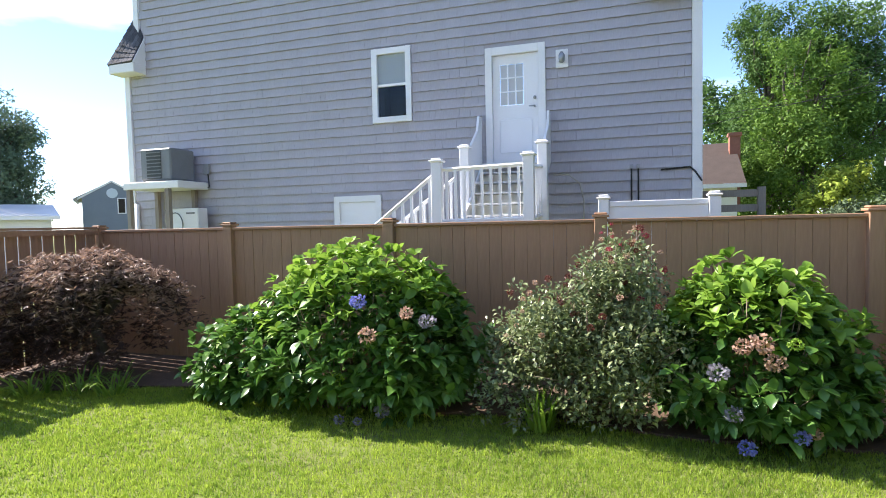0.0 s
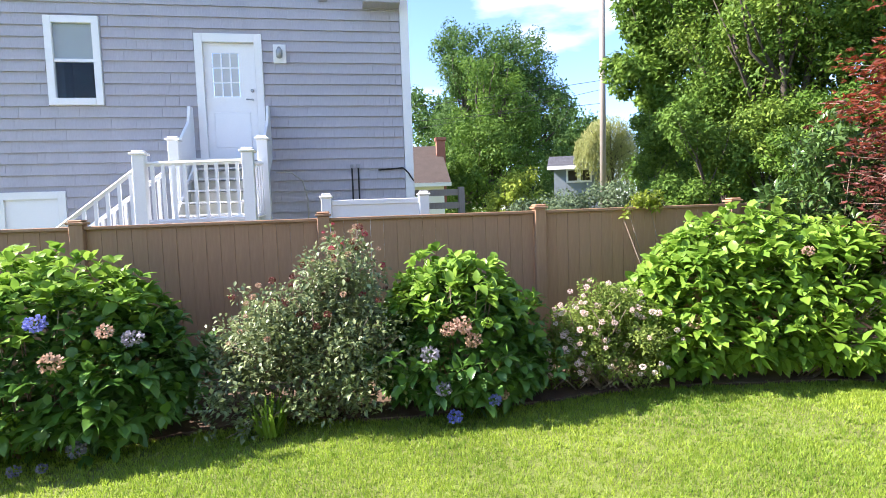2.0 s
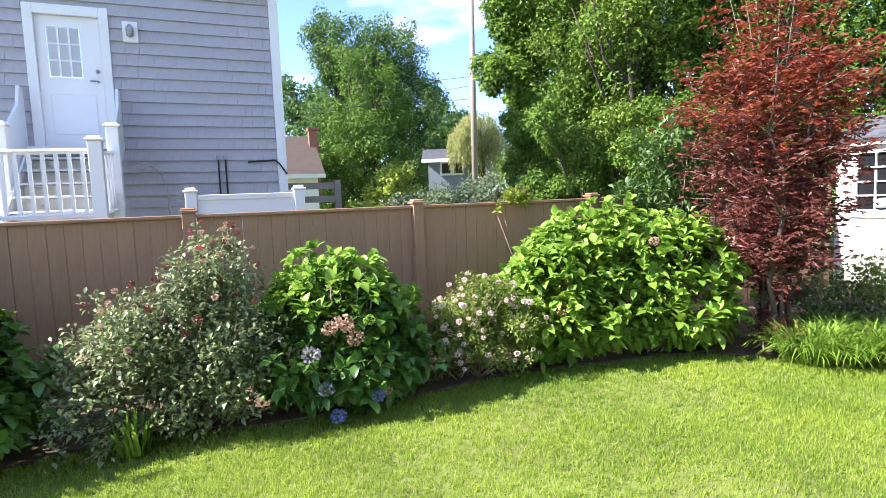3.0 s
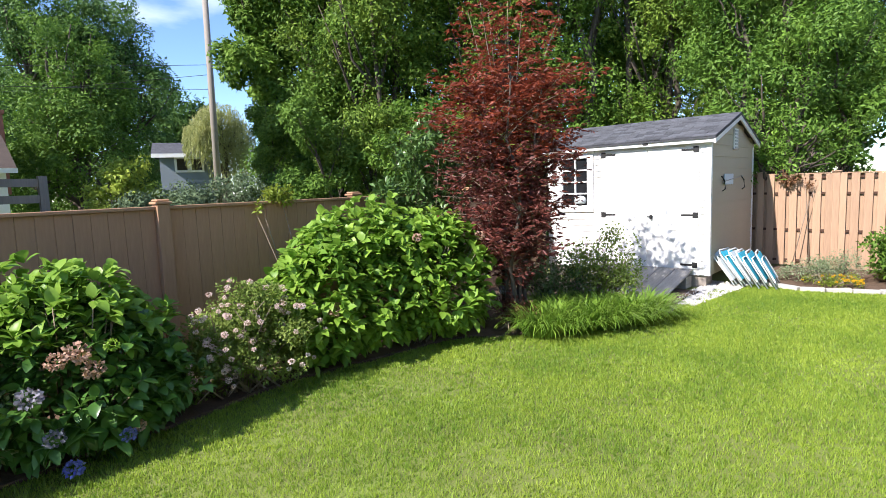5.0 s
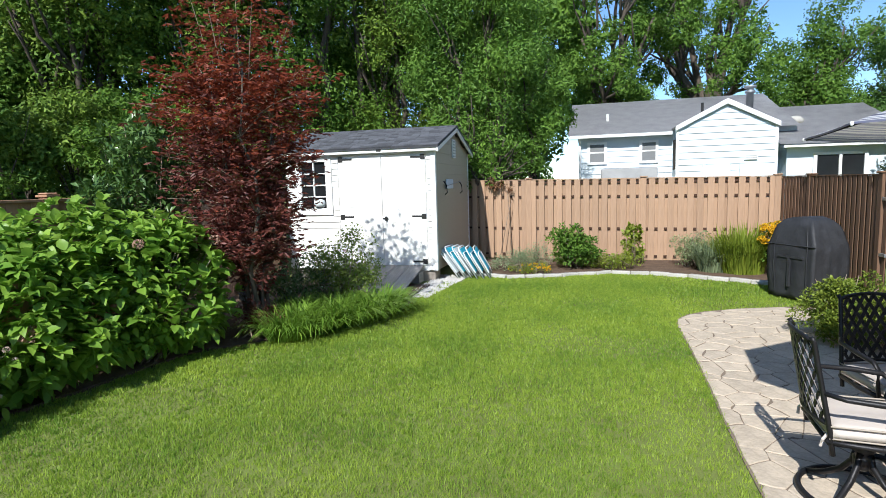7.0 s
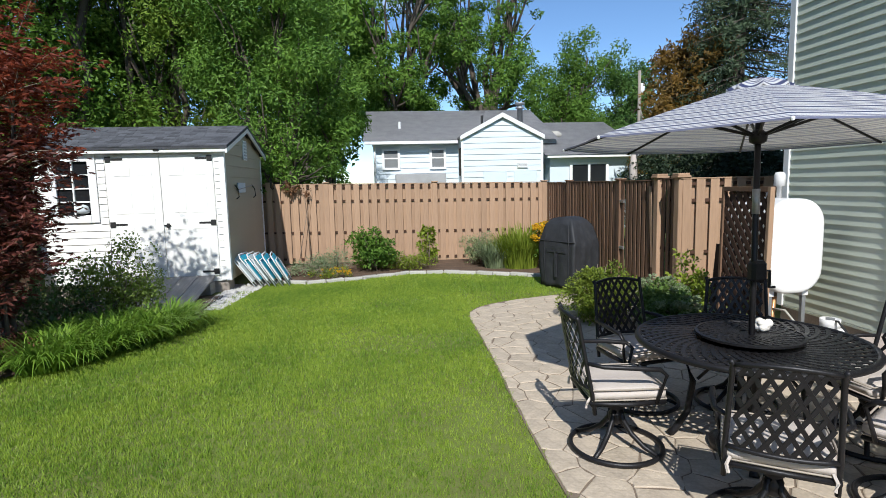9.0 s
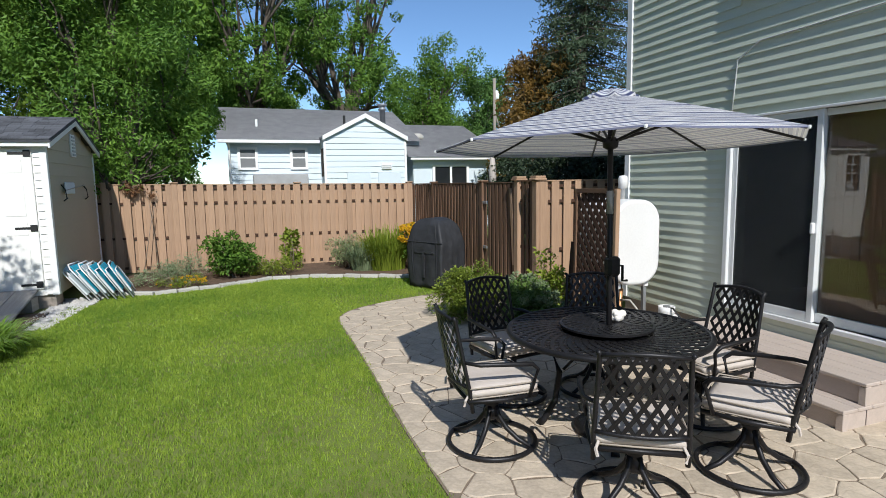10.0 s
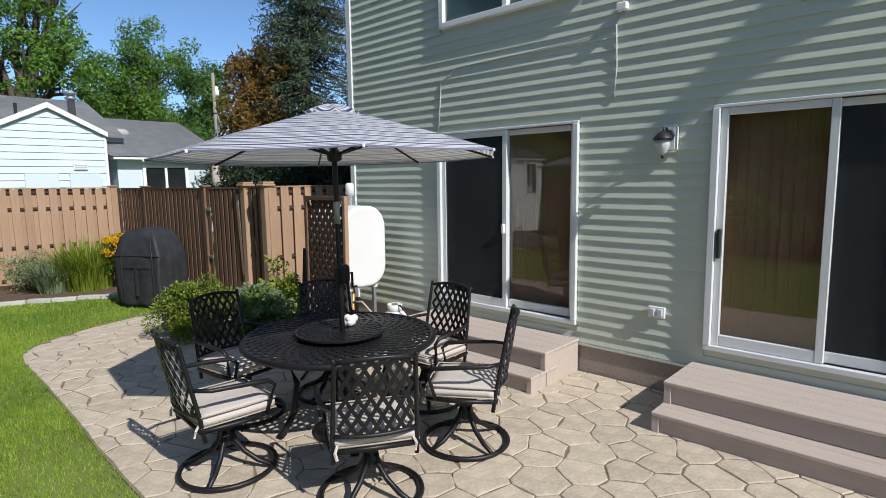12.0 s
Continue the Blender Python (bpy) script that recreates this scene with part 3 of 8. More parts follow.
# side run at the far left, with gaps between its slats
side_fence = thing("wall_west_fence", pose(-7.2, FENCE_Y, 0, 0, 0, -90), "brown fence of spaced vertical slats", "fence", kind="structure")
slat = board_mesh("slat", 0.139, 1.68, 0.018, M_BROWN)
for k in range(30):
    piece("slat", slat, side_fence, pose(0.16 + 0.155 * k, 0, 0.06))
for z in (0.3, 1.0, 1.72):
    part("rail", boxes((0.07, 4.8, 0.012, 0.05, z, z + 0.075)), M_BROWN, side_fence)
part("cap_rail", boxes((0.07, 4.8, -0.04, 0.05, 1.80, 1.83), bevel=0.004), M_BROWN, side_fence)
for x in (2.44, 4.85):
    p = part("post", boxes((x - 0.06, x + 0.06, -0.075, 0.06, -0.1, 1.83), bevel=0.006), M_BROWN, side_fence)
    part("post_cap", boxes((x - 0.085, x + 0.085, -0.1, 0.085, 1.83, 1.87), bevel=0.01), M_BROWN, p)


# ---- cedar shadowbox fence ----
def sloped(x0, x1, y0, y1, z0, z1, fall):
    """A bar along x whose ends follow a falling top line."""
    return prism([(x0, y0, z0 - fall * x0), (x1, y0, z0 - fall * x1), (x1, y0, z1 - fall * x1), (x0, y0, z1 - fall * x0)], (0, y1 - y0, 0))


def shadowbox(name, m, length, label, posts, material, pitch=0.20, height=1.80, fall=0.0):
    f = thing(name, m, label, "fence", kind="structure")
    fb, bb = board_mesh("board", pitch * 0.66, height, 0.016, material), board_mesh("back_board", pitch * 0.8, height, 0.016, material)
    n = int(length / pitch)
    for k in range(n):
        dz = rr.uniform(-0.006, 0.006)
        x = pitch * (k + 0.5)
        piece("board", fb, f, pose(x, rr.uniform(-0.002, 0.002), 0.05 + dz - fall * x, 0, rr.uniform(-0.25, 0.25), 0))
        x = pitch * (k + 1.0)
        piece("back_board", bb, f, pose(x, 0.058, 0.05 - fall * x))
    # rails are near-black: the shade behind the front boards is in their colour
    for z in (0.13, 0.75, 1.48, height - 0.04):
        part("rail", sloped(0, length, 0.011, 0.049, z, z + 0.045, fall), M_RAIL, f)
    part("cap_strip", sloped(0, length, -0.012, 0.07, height + 0.052, height + 0.07, fall), material, f)
    for x in posts:
        zt = height + 0.075 - fall * x
        p = part("post", boxes((x - 0.06, x + 0.06, -0.02, 0.09, -0.1, zt), bevel=0.006), material, f)
        part("post_cap", boxes((x - 0.08, x + 0.08, -0.045, 0.115, zt, zt + 0.032), bevel=0.012), material, p)
    return f


shadowbox("wall_east_fence", pose(WOOD_X, 3.6, 0, 0, 0, -90), 7.24, "sunlit cedar shadowbox fence with flat top", [0.72, 2.0, 4.53, 7.18], M_CEDAR, height=1.83, fall=0.012)
# the south run and the gate take the darker cedar
shadowbox("wall_south_fence", pose(WOOD_X, -3.66, 0, 0, 0, 182.2), 3.80, "dark brown cedar fence beside a gate", [1.33, 3.78], M_CEDAR_D, pitch=0.155, height=1.73)
gate = shadowbox("garden_gate", pose(9.10, -3.83, 0, 0, 0, 182), 1.30, "dark brown cedar garden gate with iron latch", [], M_CEDAR_D, pitch=0.145, height=1.73)
tagged(gate, category="gate")
gate["kind"] = ""
for z in (1.42, 0.62):
    part("hinge", boxes((-0.02, 0.16, -0.035, -0.012, z, z + 0.05), bevel=0.004), M_STEEL, gate, "pale metal hinge")
part("brace", prism([(1.0, -0.03, 1.70), (1.07, -0.03, 1.70), (1.16, -0.03, 0.45), (1.09, -0.03, 0.45)], (0, 0.018, 0)), M_CEDAR, gate, "paler loose batten")
for x in (7.88, 7.28):
    gp = thing("gate_post", pose(x, -3.90, 0), "thick cedar gate post with flat cap", "fence post", "gate posts")
    part("shaft", boxes((-0.065, 0.065, -0.065, 0.065, -0.1, 1.82), bevel=0.008), M_CEDAR, gp)
    part("cap", boxes((-0.1, 0.1, -0.1, 0.1, 1.82, 1.85), (-0.085, 0.085, -0.085, 0.085, 1.85, 1.885), bevel=0.006), M_CEDAR, gp)
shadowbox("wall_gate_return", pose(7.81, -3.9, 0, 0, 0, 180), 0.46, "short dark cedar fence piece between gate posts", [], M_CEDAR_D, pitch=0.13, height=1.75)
shadowbox("wall_side_fence", pose(7.21, -3.86, 0, 0, 0, -90), 3.5, "sunlit cedar fence panel by the oil tank", [3.3], M_CEDAR, height=1.75)


# ---- own house, sage siding ----
def lap_mesh(length, exposure, material, proud=0.019, bent=False):
    """One course of siding; bent gives the vinyl lip that slopes out over its lower half."""
    bm = bmesh.new()
    prof = [(0.0, 0.0), (proud, 0.0), (proud, 0.005)] + ([(0.006, exposure * 0.55)] if bent else []) + [(0.003, exposure), (0.0, exposure)]
    a, b = [bm.verts.new((0, y, z)) for y, z in prof], [bm.verts.new((length, y, z)) for y, z in prof]
    for k in range(len(prof) - 1):
        bm.faces.new((a[k], b[k], b[k + 1], a[k + 1]))
    bm.faces.new(a)
    bm.faces.new(b[::-1])
    bmesh.ops.recalc_face_normals(bm, faces=bm.faces)
    return mesh_of(bm, "lap", material)


def laps(parent, x0, x1, z0, z1, exposure, holes, material, name="siding_board", y=0.0, proud=0.019, top=None, bent=False):
    """Lapped boards from z0 to z1, interrupted by holes (x0, x1, z0, z1). top(x0, x1, z) may trim a course."""
    cache, z = {}, z0
    while z < z1 - 0.02:
        spans = [(x0, x1)]
        if top:
            spans = [top(z + exposure * 0.5)]
        for h0, h1, hz0, hz1 in holes:
            if z + exposure > hz0 + 0.01 and z < hz1 - 0.01:
                spans = [s for a, b in spans for s in ((a, min(b, h0)), (max(a, h1), b)) if s[1] - s[0] > 0.03]
        for a, b in spans:
            key = round(b - a, 2)
            if key not in cache:
                cache[key] = lap_mesh(b - a, exposure, material, proud, bent)
            piece(name, cache[key], parent, pose(a, y, z))
        z += exposure


HOUSE_X1 = 5.98
SL, SR, UP = (2.565, 4.345, 0.50, 2.385), (-0.42, 1.347, 0.50, 2.405), (2.55, 4.24, 3.60, 4.75)
house = thing("house_wall_south", pose(0, WALL_Y, 0), "two-storey house wall with pale sage lap siding", "house", kind="structure")


def wall_blocks(x0, x1, z0, z1, holes, y0, y1):
    """A thick wall in one piece with openings through it."""
    xs, zs = sorted({x0, x1, *[v for h in holes for v in h[:2]]}), sorted({z0, z1, *[v for h in holes for v in h[2:]]})
    bm = bmesh.new()
    nx, nz = len(xs) - 1, len(zs) - 1

    def full(i, k):
        return 0 <= i < nx and 0 <= k < nz and not any(h[0] <= xs[i] and h[1] >= xs[i + 1] and h[2] <= zs[k] and h[3] >= zs[k + 1] for h in holes)

    def quad(*p):
        bm.faces.new([bm.verts.new(v) for v in p])

    for i in range(nx):
        for k in range(nz):
            if not full(i, k):
                continue
            a, b, c, d = xs[i], xs[i + 1], zs[k], zs[k + 1]
            for y in (y0, y1):
                quad((a, y, c), (b, y, c), (b, y, d), (a, y, d))
            if not full(i - 1, k):
                quad((a, y0, c), (a, y1, c), (a, y1, d), (a, y0, d))
            if not full(i + 1, k):
                quad((b, y0, c), (b, y1, c), (b, y1, d), (b, y0, d))
            if not full(i, k - 1):
                quad((a, y0, c), (b, y0, c), (b, y1, c), (a, y1, c))
            if not full(i, k + 1):
                quad((a, y0, d), (b, y0, d), (b, y1, d), (a, y1, d))
    bmesh.ops.remove_doubles(bm, verts=bm.verts, dist=0.0005)
    bmesh.ops.recalc_face_normals(bm, faces=bm.faces)
    return bm


part("sheathing", wall_blocks(-7.5, HOUSE_X1, 0.27, 6.3, [SL, SR, UP], -0.22, -0.004), M_VINYL, house)
part("foundation", boxes((-7.5, HOUSE_X1 - 0.02, -0.24, 0.0, -0.2, 0.265)), M_CONC, house, "bare concrete foundation")
part("corner_trim", boxes((HOUSE_X1 - 0.07, HOUSE_X1 + 0.02, -0.06, 0.03, 0.27, 6.3), bevel=0.004), M_WHITE, house, "white corner post")
part("starter_strip", boxes((-7.5, HOUSE_X1 - 0.08, 0.0, 0.02, 0.262, 0.285)), M_VINYL, house)
laps(house, -4.5, HOUSE_X1 - 0.075, 0.29, 6.3, 0.1, [(a - 0.025, b + 0.025, c - 0.05, d + 0.03) for a, b, c, d in (SL, SR)] + [(UP[0] - 0.06, UP[1] + 0.06, UP[2] - 0.05, UP[3] + 0.06)], M_VINYL, proud=0.016, bent=True)
# side wall and roof close the house
side = thing("house_wall_east", pose(HOUSE_X1, WALL_Y - 0.03, 0, 0, 0, -90), "side wall of the sage house", "house", kind="structure")
part("sheathing", boxes((0.2, 8.0, -0.2, 0.0, 0.0, 6.3)), M_VINYL, side)
roof = bmesh.new()
a = [roof.verts.new(v) for v in ((-7.6, WALL_Y + 0.2, 6.4), (HOUSE_X1 + 0.25, WALL_Y + 0.2, 6.4), (HOUSE_X1 + 0.25, WALL_Y - 4.2, 8.6), (-7.6, WALL_Y - 4.2, 8.6))]
roof.faces.new(a)
bmesh.ops.solidify(roof, geom=roof.faces[:], thickness=0.15)
solid("house_roof", roof, M_ROOFG, "grey asphalt roof slope of the sage house", "roof", "structure")
# unseen plate like an eave end farther along, added to shade the siding
solid("eave_return", prism([(-2.75, WALL_Y + 0.02, 5.2), (-2.75, WALL_Y + 0.66, 6.2), (-2.75, WALL_Y + 0.66, 6.23), (-2.75, WALL_Y + 0.02, 7.04)], (-0.04, 0, 0)), M_WHITE, "unseen eave-like plate high on the wall, added to shade the siding", "eave", "structure")


def slider(name, x0, x1, z0, z1, split, label, screen_left):
    """A sliding glass door in the south wall: frame, two panels, a dark room behind."""
    d = thing(name, pose(0, WALL_Y, 0), label, "sliding door", kind="structure")
    fr = boxes((x0 - 0.02, x0 + 0.035, -0.09, 0.05, z0, z1), (x1 - 0.035, x1 + 0.02, -0.09, 0.05, z0, z1),
               (x0 - 0.02, x1 + 0.02, -0.09, 0.036, z1, z1 + 0.025), (x0 - 0.02, x1 + 0.02, -0.09, 0.045, z0 - 0.045, z0), bevel=0.005)
    part("door_frame", fr, M_ALU, d, "white aluminium frame")
    for a, b, y, is_screen in ((x0 + 0.036, split + 0.03, -0.045, False), (split - 0.03, x1 - 0.036, -0.005, True)):
        s = part("door_panel", boxes((a, a + 0.055, y - 0.02, y + 0.02, z0 + 0.002, z1 - 0.002), (b - 0.055, b, y - 0.02, y + 0.02, z0 + 0.002, z1 - 0.002),
                                     (a + 0.056, b - 0.056, y - 0.018, y + 0.018, z1 - 0.06, z1 - 0.003), (a + 0.056, b - 0.056, y - 0.018, y + 0.018, z0 + 0.003, z0 + 0.09), bevel=0.004), M_ALU, d)
        g = part("pane", boxes((a + 0.05, b - 0.05, y - 0.004, y + 0.004, z0 + 0.085, z1 - 0.055)), M_GLASS, s)
        g.visible_shadow = False
        if is_screen:
            hx = a + 0.012 if screen_left else b - 0.045
            part("pull_handle", boxes((hx, hx + 0.032, y + 0.02, y + 0.055, 1.3 if screen_left else 1.22, 1.4 if screen_left else 1.46), bevel=0.008), M_PVC if screen_left else M_HINGE, s)
        if is_screen == screen_left:
            part("insect_screen", boxes((a + 0.05, b - 0.05, y + 0.010, y + 0.012, z0 + 0.085, z1 - 0.055)), M_SCREEN, s, "dark insect screen")
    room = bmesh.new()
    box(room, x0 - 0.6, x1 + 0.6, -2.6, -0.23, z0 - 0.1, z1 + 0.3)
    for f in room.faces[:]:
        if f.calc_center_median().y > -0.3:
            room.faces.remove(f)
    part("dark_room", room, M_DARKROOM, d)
    blind = board_mesh("blind_slat", 0.088, z1 - z0 - 0.1, 0.004, M_BLIND)
    a, b = (x0 + 0.05, split) if screen_left else (split, x1 - 0.05)
    k = 0
    while a + 0.08 * k < b:
        piece("blind_slat", blind, d, pose(a + 0.04 + 0.08 * k, -0.12, z0 + 0.05, 0, 0, 9))
        k += 1
    return d


slider("door_1", *SL, 3.42, "white framed sliding patio door with a dark screen", True)
slider("door_2", *SR, 0.57, "white framed sliding patio door with brown blinds", False)


def casement(name, x0, x1, z0, z1, split, parent_m, label, depth=0.05, shade=0.0, rail=None, trim=0.06, glass=None, cloth=None):
    w = thing(name, parent_m, label, "window", kind="structure")
    part("window_frame", boxes((x0 - trim, x0, -0.03, depth, z0 - trim, z1 + trim), (x1, x1 + trim, -0.03, depth, z0 - trim, z1 + trim),
                               (x0, x1, -0.03, depth - 0.002, z1, z1 + trim), (x0, x1, -0.03, depth + 0.012, z0 - trim, z0), bevel=0.004), M_PVC, w)
    if split:
        part("mullion", boxes((split - 0.03, split + 0.03, -0.03, depth - 0.01, z0, z1), bevel=0.004), M_PVC, w)
    if rail:
        part("meeting_rail", boxes((x0, x1, -0.03, depth - 0.025, rail - 0.025, rail + 0.025), bevel=0.004), M_PVC, w)
    for a, b in ([(x0, split - 0.03), (split + 0.03, x1)] if split else [(x0, x1)]):
        g = part("pane", boxes((a, b, 0.0, 0.006, z0, z1)), glass or M_GLASS, w)
        g.visible_shadow = False
    if shade:
        part("roller_shade", boxes((x0, x1, -0.026, -0.02, z1 - (z1 - z0) * shade, z1)), cloth or M_SHADEW, w, "sheet behind the pane: drawn cloth shade, on the upper window a painted sky reflection")
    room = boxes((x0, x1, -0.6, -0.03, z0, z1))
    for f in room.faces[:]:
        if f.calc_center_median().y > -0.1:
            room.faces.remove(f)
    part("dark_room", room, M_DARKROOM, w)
    return w


# its full sheet carries a painted sky reflection, no cloth
casement("window_1", *UP, 3.40, pose(0, WALL_Y, 0), "white framed upper window over the patio", shade=1.0, cloth=M_SKYPANE)


def steps(name, x0, x1, label):
    s = thing(name, pose(0, WALL_Y, 0), label, "steps")
    for y0, y1, z in ((0.03, 0.62, 0.33), (0.40, 0.84, 0.16)):
        yb = y0
        boards = 4 if z > 0.3 else 3
        w = (y1 - yb + 0.02) / boards
        for k in range(boards):
            part("tread_board", boxes((x0, x1, yb + w * k + 0.002, yb + w * (k + 1) - 0.002, z - 0.028, z), bevel=0.005), M_DECK, s)
        part("riser", boxes((x0 + 0.02, x1 - 0.02, y1 - 0.03, y1 - 0.005, z - 0.165 if z > 0.3 else 0.0, z - 0.03)), M_DECK, s)
        for x in (x0 + 0.015, x1 - 0.045):
            part("side_panel", boxes((x, x + 0.03, 0.03 if z > 0.3 else 0.6, y1 - 0.032, 0.0, z - 0.03)), M_DECK, s)
            part("corner_post", boxes((x - 0.012, x + 0.042, y1 - 0.045, y1 + 0.012, 0.0 if z < 0.3 else 0.16, z - 0.03), bevel=0.004), M_DECK, s)
    return s


steps("patio_steps", 2.50, 4.45, "two tan composite deck steps up to the sliding door")
steps("patio_steps", -0.60, 1.45, "wide tan composite deck steps up to the sliding door")

# ---- neighbour house in grey shingles ----
grey = thing("neighbor_house", pose(0, GREY_Y, 0), "tall neighbour house clad in grey wood shingles with white trim", "house")
GX0, GX1, GZ1 = -10.55, 1.30, 7.6
GWIN, GDOOR, GBW = (-4.385, -3.80, 3.82, 5.005), (-2.14, -1.315, 2.80, 4.74), (-5.27, -4.49, 1.2, 2.22)
gholes = [GWIN, GDOOR, GBW]
GSET = (GX0, -10.22, 5.5, GZ1)
part("wall", wall_blocks(GX0, GX1, 0.0, GZ1, gholes + [GSET], 0.02, 0.3), M_GREY, grey)
part("side_wall", boxes((GX1 - 0.28, GX1, 0.3, 9.0, 0.0, GZ1)), M_GREY, grey)
part("side_wall", boxes((GX0, GX0 + 0.28, 0.3, 9.0, 0.0, 5.4)), M_GREY, grey)
part("side_wall", boxes((-10.22, -9.94, 0.3, 9.0, 5.4, GZ1)), M_GREY, grey)
part("corner_board", boxes((-10.24, -10.11, -0.035, 0.12, 6.0, GZ1), bevel=0.004), M_WHITE, grey, "white corner board")
part("corner_board", boxes((GX1 - 0.14, GX1 + 0.012, -0.035, 0.12, 0.4, GZ1), bevel=0.004), M_WHITE, grey, "white corner board")
part("corner_board", boxes((GX0 - 0.02, GX0 + 0.12, -0.035, 0.12, 0.4, 5.2), bevel=0.004), M_WHITE, grey, "white corner board")
part("eave_box", boxes((0.52, GX1 - 0.15, -0.32, 0.0, 5.36, 5.9), bevel=0.01), M_GREY, grey, "boxed eave end by the corner board")
part("wall_vent", boxes((-0.22, -0.07, -0.06, 0.0, 5.46, 5.72), bevel=0.01), M_GREY, grey, "small painted wall vent")
gr = bmesh.new()
a = [gr.verts.new(v) for v in ((GX0 - 0.4, -0.4, GZ1), (GX1 + 0.4, -0.4, GZ1), (GX1 + 0.4, 4.7, GZ1 + 3.2), (GX0 - 0.4, 4.7, GZ1 + 3.2))]
gr.faces.new(a)
bmesh.ops.solidify(gr, geom=gr.faces[:], thickness=0.15)
part("roof", gr, M_ROOFG, grey)
# low roof return with its shingled slope at the far corner
RA, RB, RC, RD = Vector((-10.68, -0.36, 5.40)), Vector((-9.99, -0.36, 5.42)), Vector((-10.02, 0.02, 6.05)), Vector((-10.24, 0.02, 6.5))
ret = part("roof_return", prism([RA, RB, RC, RD], (0.0, 0.05, -0.06)), M_SHEDROOF, grey, "grey shingled roof return over a white soffit")
for k in range(7):
    a0, a1 = RA.lerp(RD, k / 7), RA.lerp(RD, (k + 1.15) / 7)
    b0, b1 = RB.lerp(RC, k / 7), RB.lerp(RC, (k + 1.15) / 7)
    for j in range(5):
        u, v = j / 5 + 0.005, (j + 1) / 5 - 0.005
        part("roof_shingle", prism([a0.lerp(b0, u) + Vector((0, -0.014, 0)), a0.lerp(b0, v) + Vector((0, -0.014, 0)), a1.lerp(b1, v), a1.lerp(b1, u)], (0, -0.006, 0.004)), M_SHEDROOF, ret)
part("return_cheek", prism([(-9.99, -0.36, 5.40), (-9.99, 0.0, 6.02), (-9.99, 0.0, 5.40)], (0.02, 0, 0)), M_WHITE, ret, "white cheek board")
part("soffit_box", boxes((-10.66, -9.97, -0.35, 0.0, 5.20, 5.398), bevel=0.01), M_WHITE, ret, "white soffit")

gdoor = thing("door_3", pose(0, GREY_Y, 0), "white half-glazed back door with nine panes", "door", kind="structure")
x0, x1, z0, z1 = GDOOR
part("door_frame", boxes((x0 - 0.125, x0, -0.045, 0.1, z0 - 0.05, z1 + 0.14), (x1, x1 + 0.125, -0.045, 0.1, z0 - 0.05, z1 + 0.14), (x0, x1, -0.043, 0.1, z1, z1 + 0.14), bevel=0.005), M_WHITE, gdoor)
gx0, gx1, gz0, gz1 = x0 + 0.13, x1 - 0.27, 3.85, 4.58
leaf = part("door_leaf", boxes((x0, gx0, 0.03, 0.07, z0, z1), (gx1, x1, 0.03, 0.07, z0, z1), (gx0, gx1, 0.03, 0.07, z0, gz0), (gx0, gx1, 0.03, 0.07, gz1, z1)), M_PVC, gdoor)
part("lower_panel", boxes((x0 + 0.12, x1 - 0.12, 0.018, 0.032, z0 + 0.2, z0 + 0.8), bevel=0.012), M_PVC, leaf)
for k in range(3):
    for j in range(3):
        w, h = (gx1 - gx0) / 3, (gz1 - gz0) / 3
        part("pane", boxes((gx0 + w * k + 0.012, gx0 + w * (k + 1) - 0.012, 0.045, 0.05, gz0 + h * j + 0.012, gz0 + h * (j + 1) - 0.012)), M_SHADEW, leaf, "curtained pane")
for k in range(1, 3):
    part("muntin", boxes((gx0 + (gx1 - gx0) * k / 3 - 0.01, gx0 + (gx1 - gx0) * k / 3 + 0.01, 0.024, 0.044, gz0, gz1)), M_PVC, leaf)
    part("muntin", boxes((gx0, gx1, 0.026, 0.044, gz0 + (gz1 - gz0) * k / 3 - 0.01, gz0 + (gz1 - gz0) * k / 3 + 0.01)), M_PVC, leaf)
kn = bmesh.new()
bmesh.ops.create_uvsphere(kn, u_segments=12, v_segments=8, radius=0.03, matrix=pose(x1 - 0.07, 0.0, 3.95))
part("deadbolt", kn, M_STEEL, leaf, "brushed steel deadbolt", True)
part("door_handle", tube(bmesh.new(), [(x1 - 0.07, 0.03, 3.80), (x1 - 0.07, -0.03, 3.80), (x1 - 0.17, -0.04, 3.80)], 0.014, 8), M_STEEL, leaf, "brushed steel lever", True)
casement("window_2", *GWIN, None, pose(0, GREY_Y, 0) @ pose(0, 0, 0, 0, 0, 0) @ Matrix.Diagonal((1, -1, 1, 1)), "white sash window with a half-drawn shade", 0.045, 0.5, 4.42, 0.11, M_GLASS1)
bw = thing("window_3", pose(0, GREY_Y, 0), "boarded white basement window", "window", kind="structure")
x0, x1, z0, z1 = GBW
part("window_frame", boxes((x0 - 0.12, x0, -0.04, 0.1, z0, z1 + 0.12), (x1, x1 + 0.12, -0.04, 0.1, z0, z1 + 0.12), (x0, x1, -0.038, 0.1, z1, z1 + 0.12), bevel=0.004), M_WHITE, bw)
part("panel", boxes((x0, x1, 0.0, 0.04, z0, z1)), M_PVC, bw)

porch = thing("wall_light", pose(-0.903, GREY_Y - 0.012, 4.56), "small white wall lantern on a square plate", "wall light")
part("mount_plate", boxes((-0.105, 0.105, -0.03, 0.0, -0.155, 0.155), bevel=0.006), M_WHITE, porch)
part("lantern", lathe(bmesh.new(), [(0.02, -0.09), (0.05, -0.07), (0.055, 0.04), (0.02, 0.10)], 10, 0, -0.08), M_STEEL, porch, "small glass lantern", True)

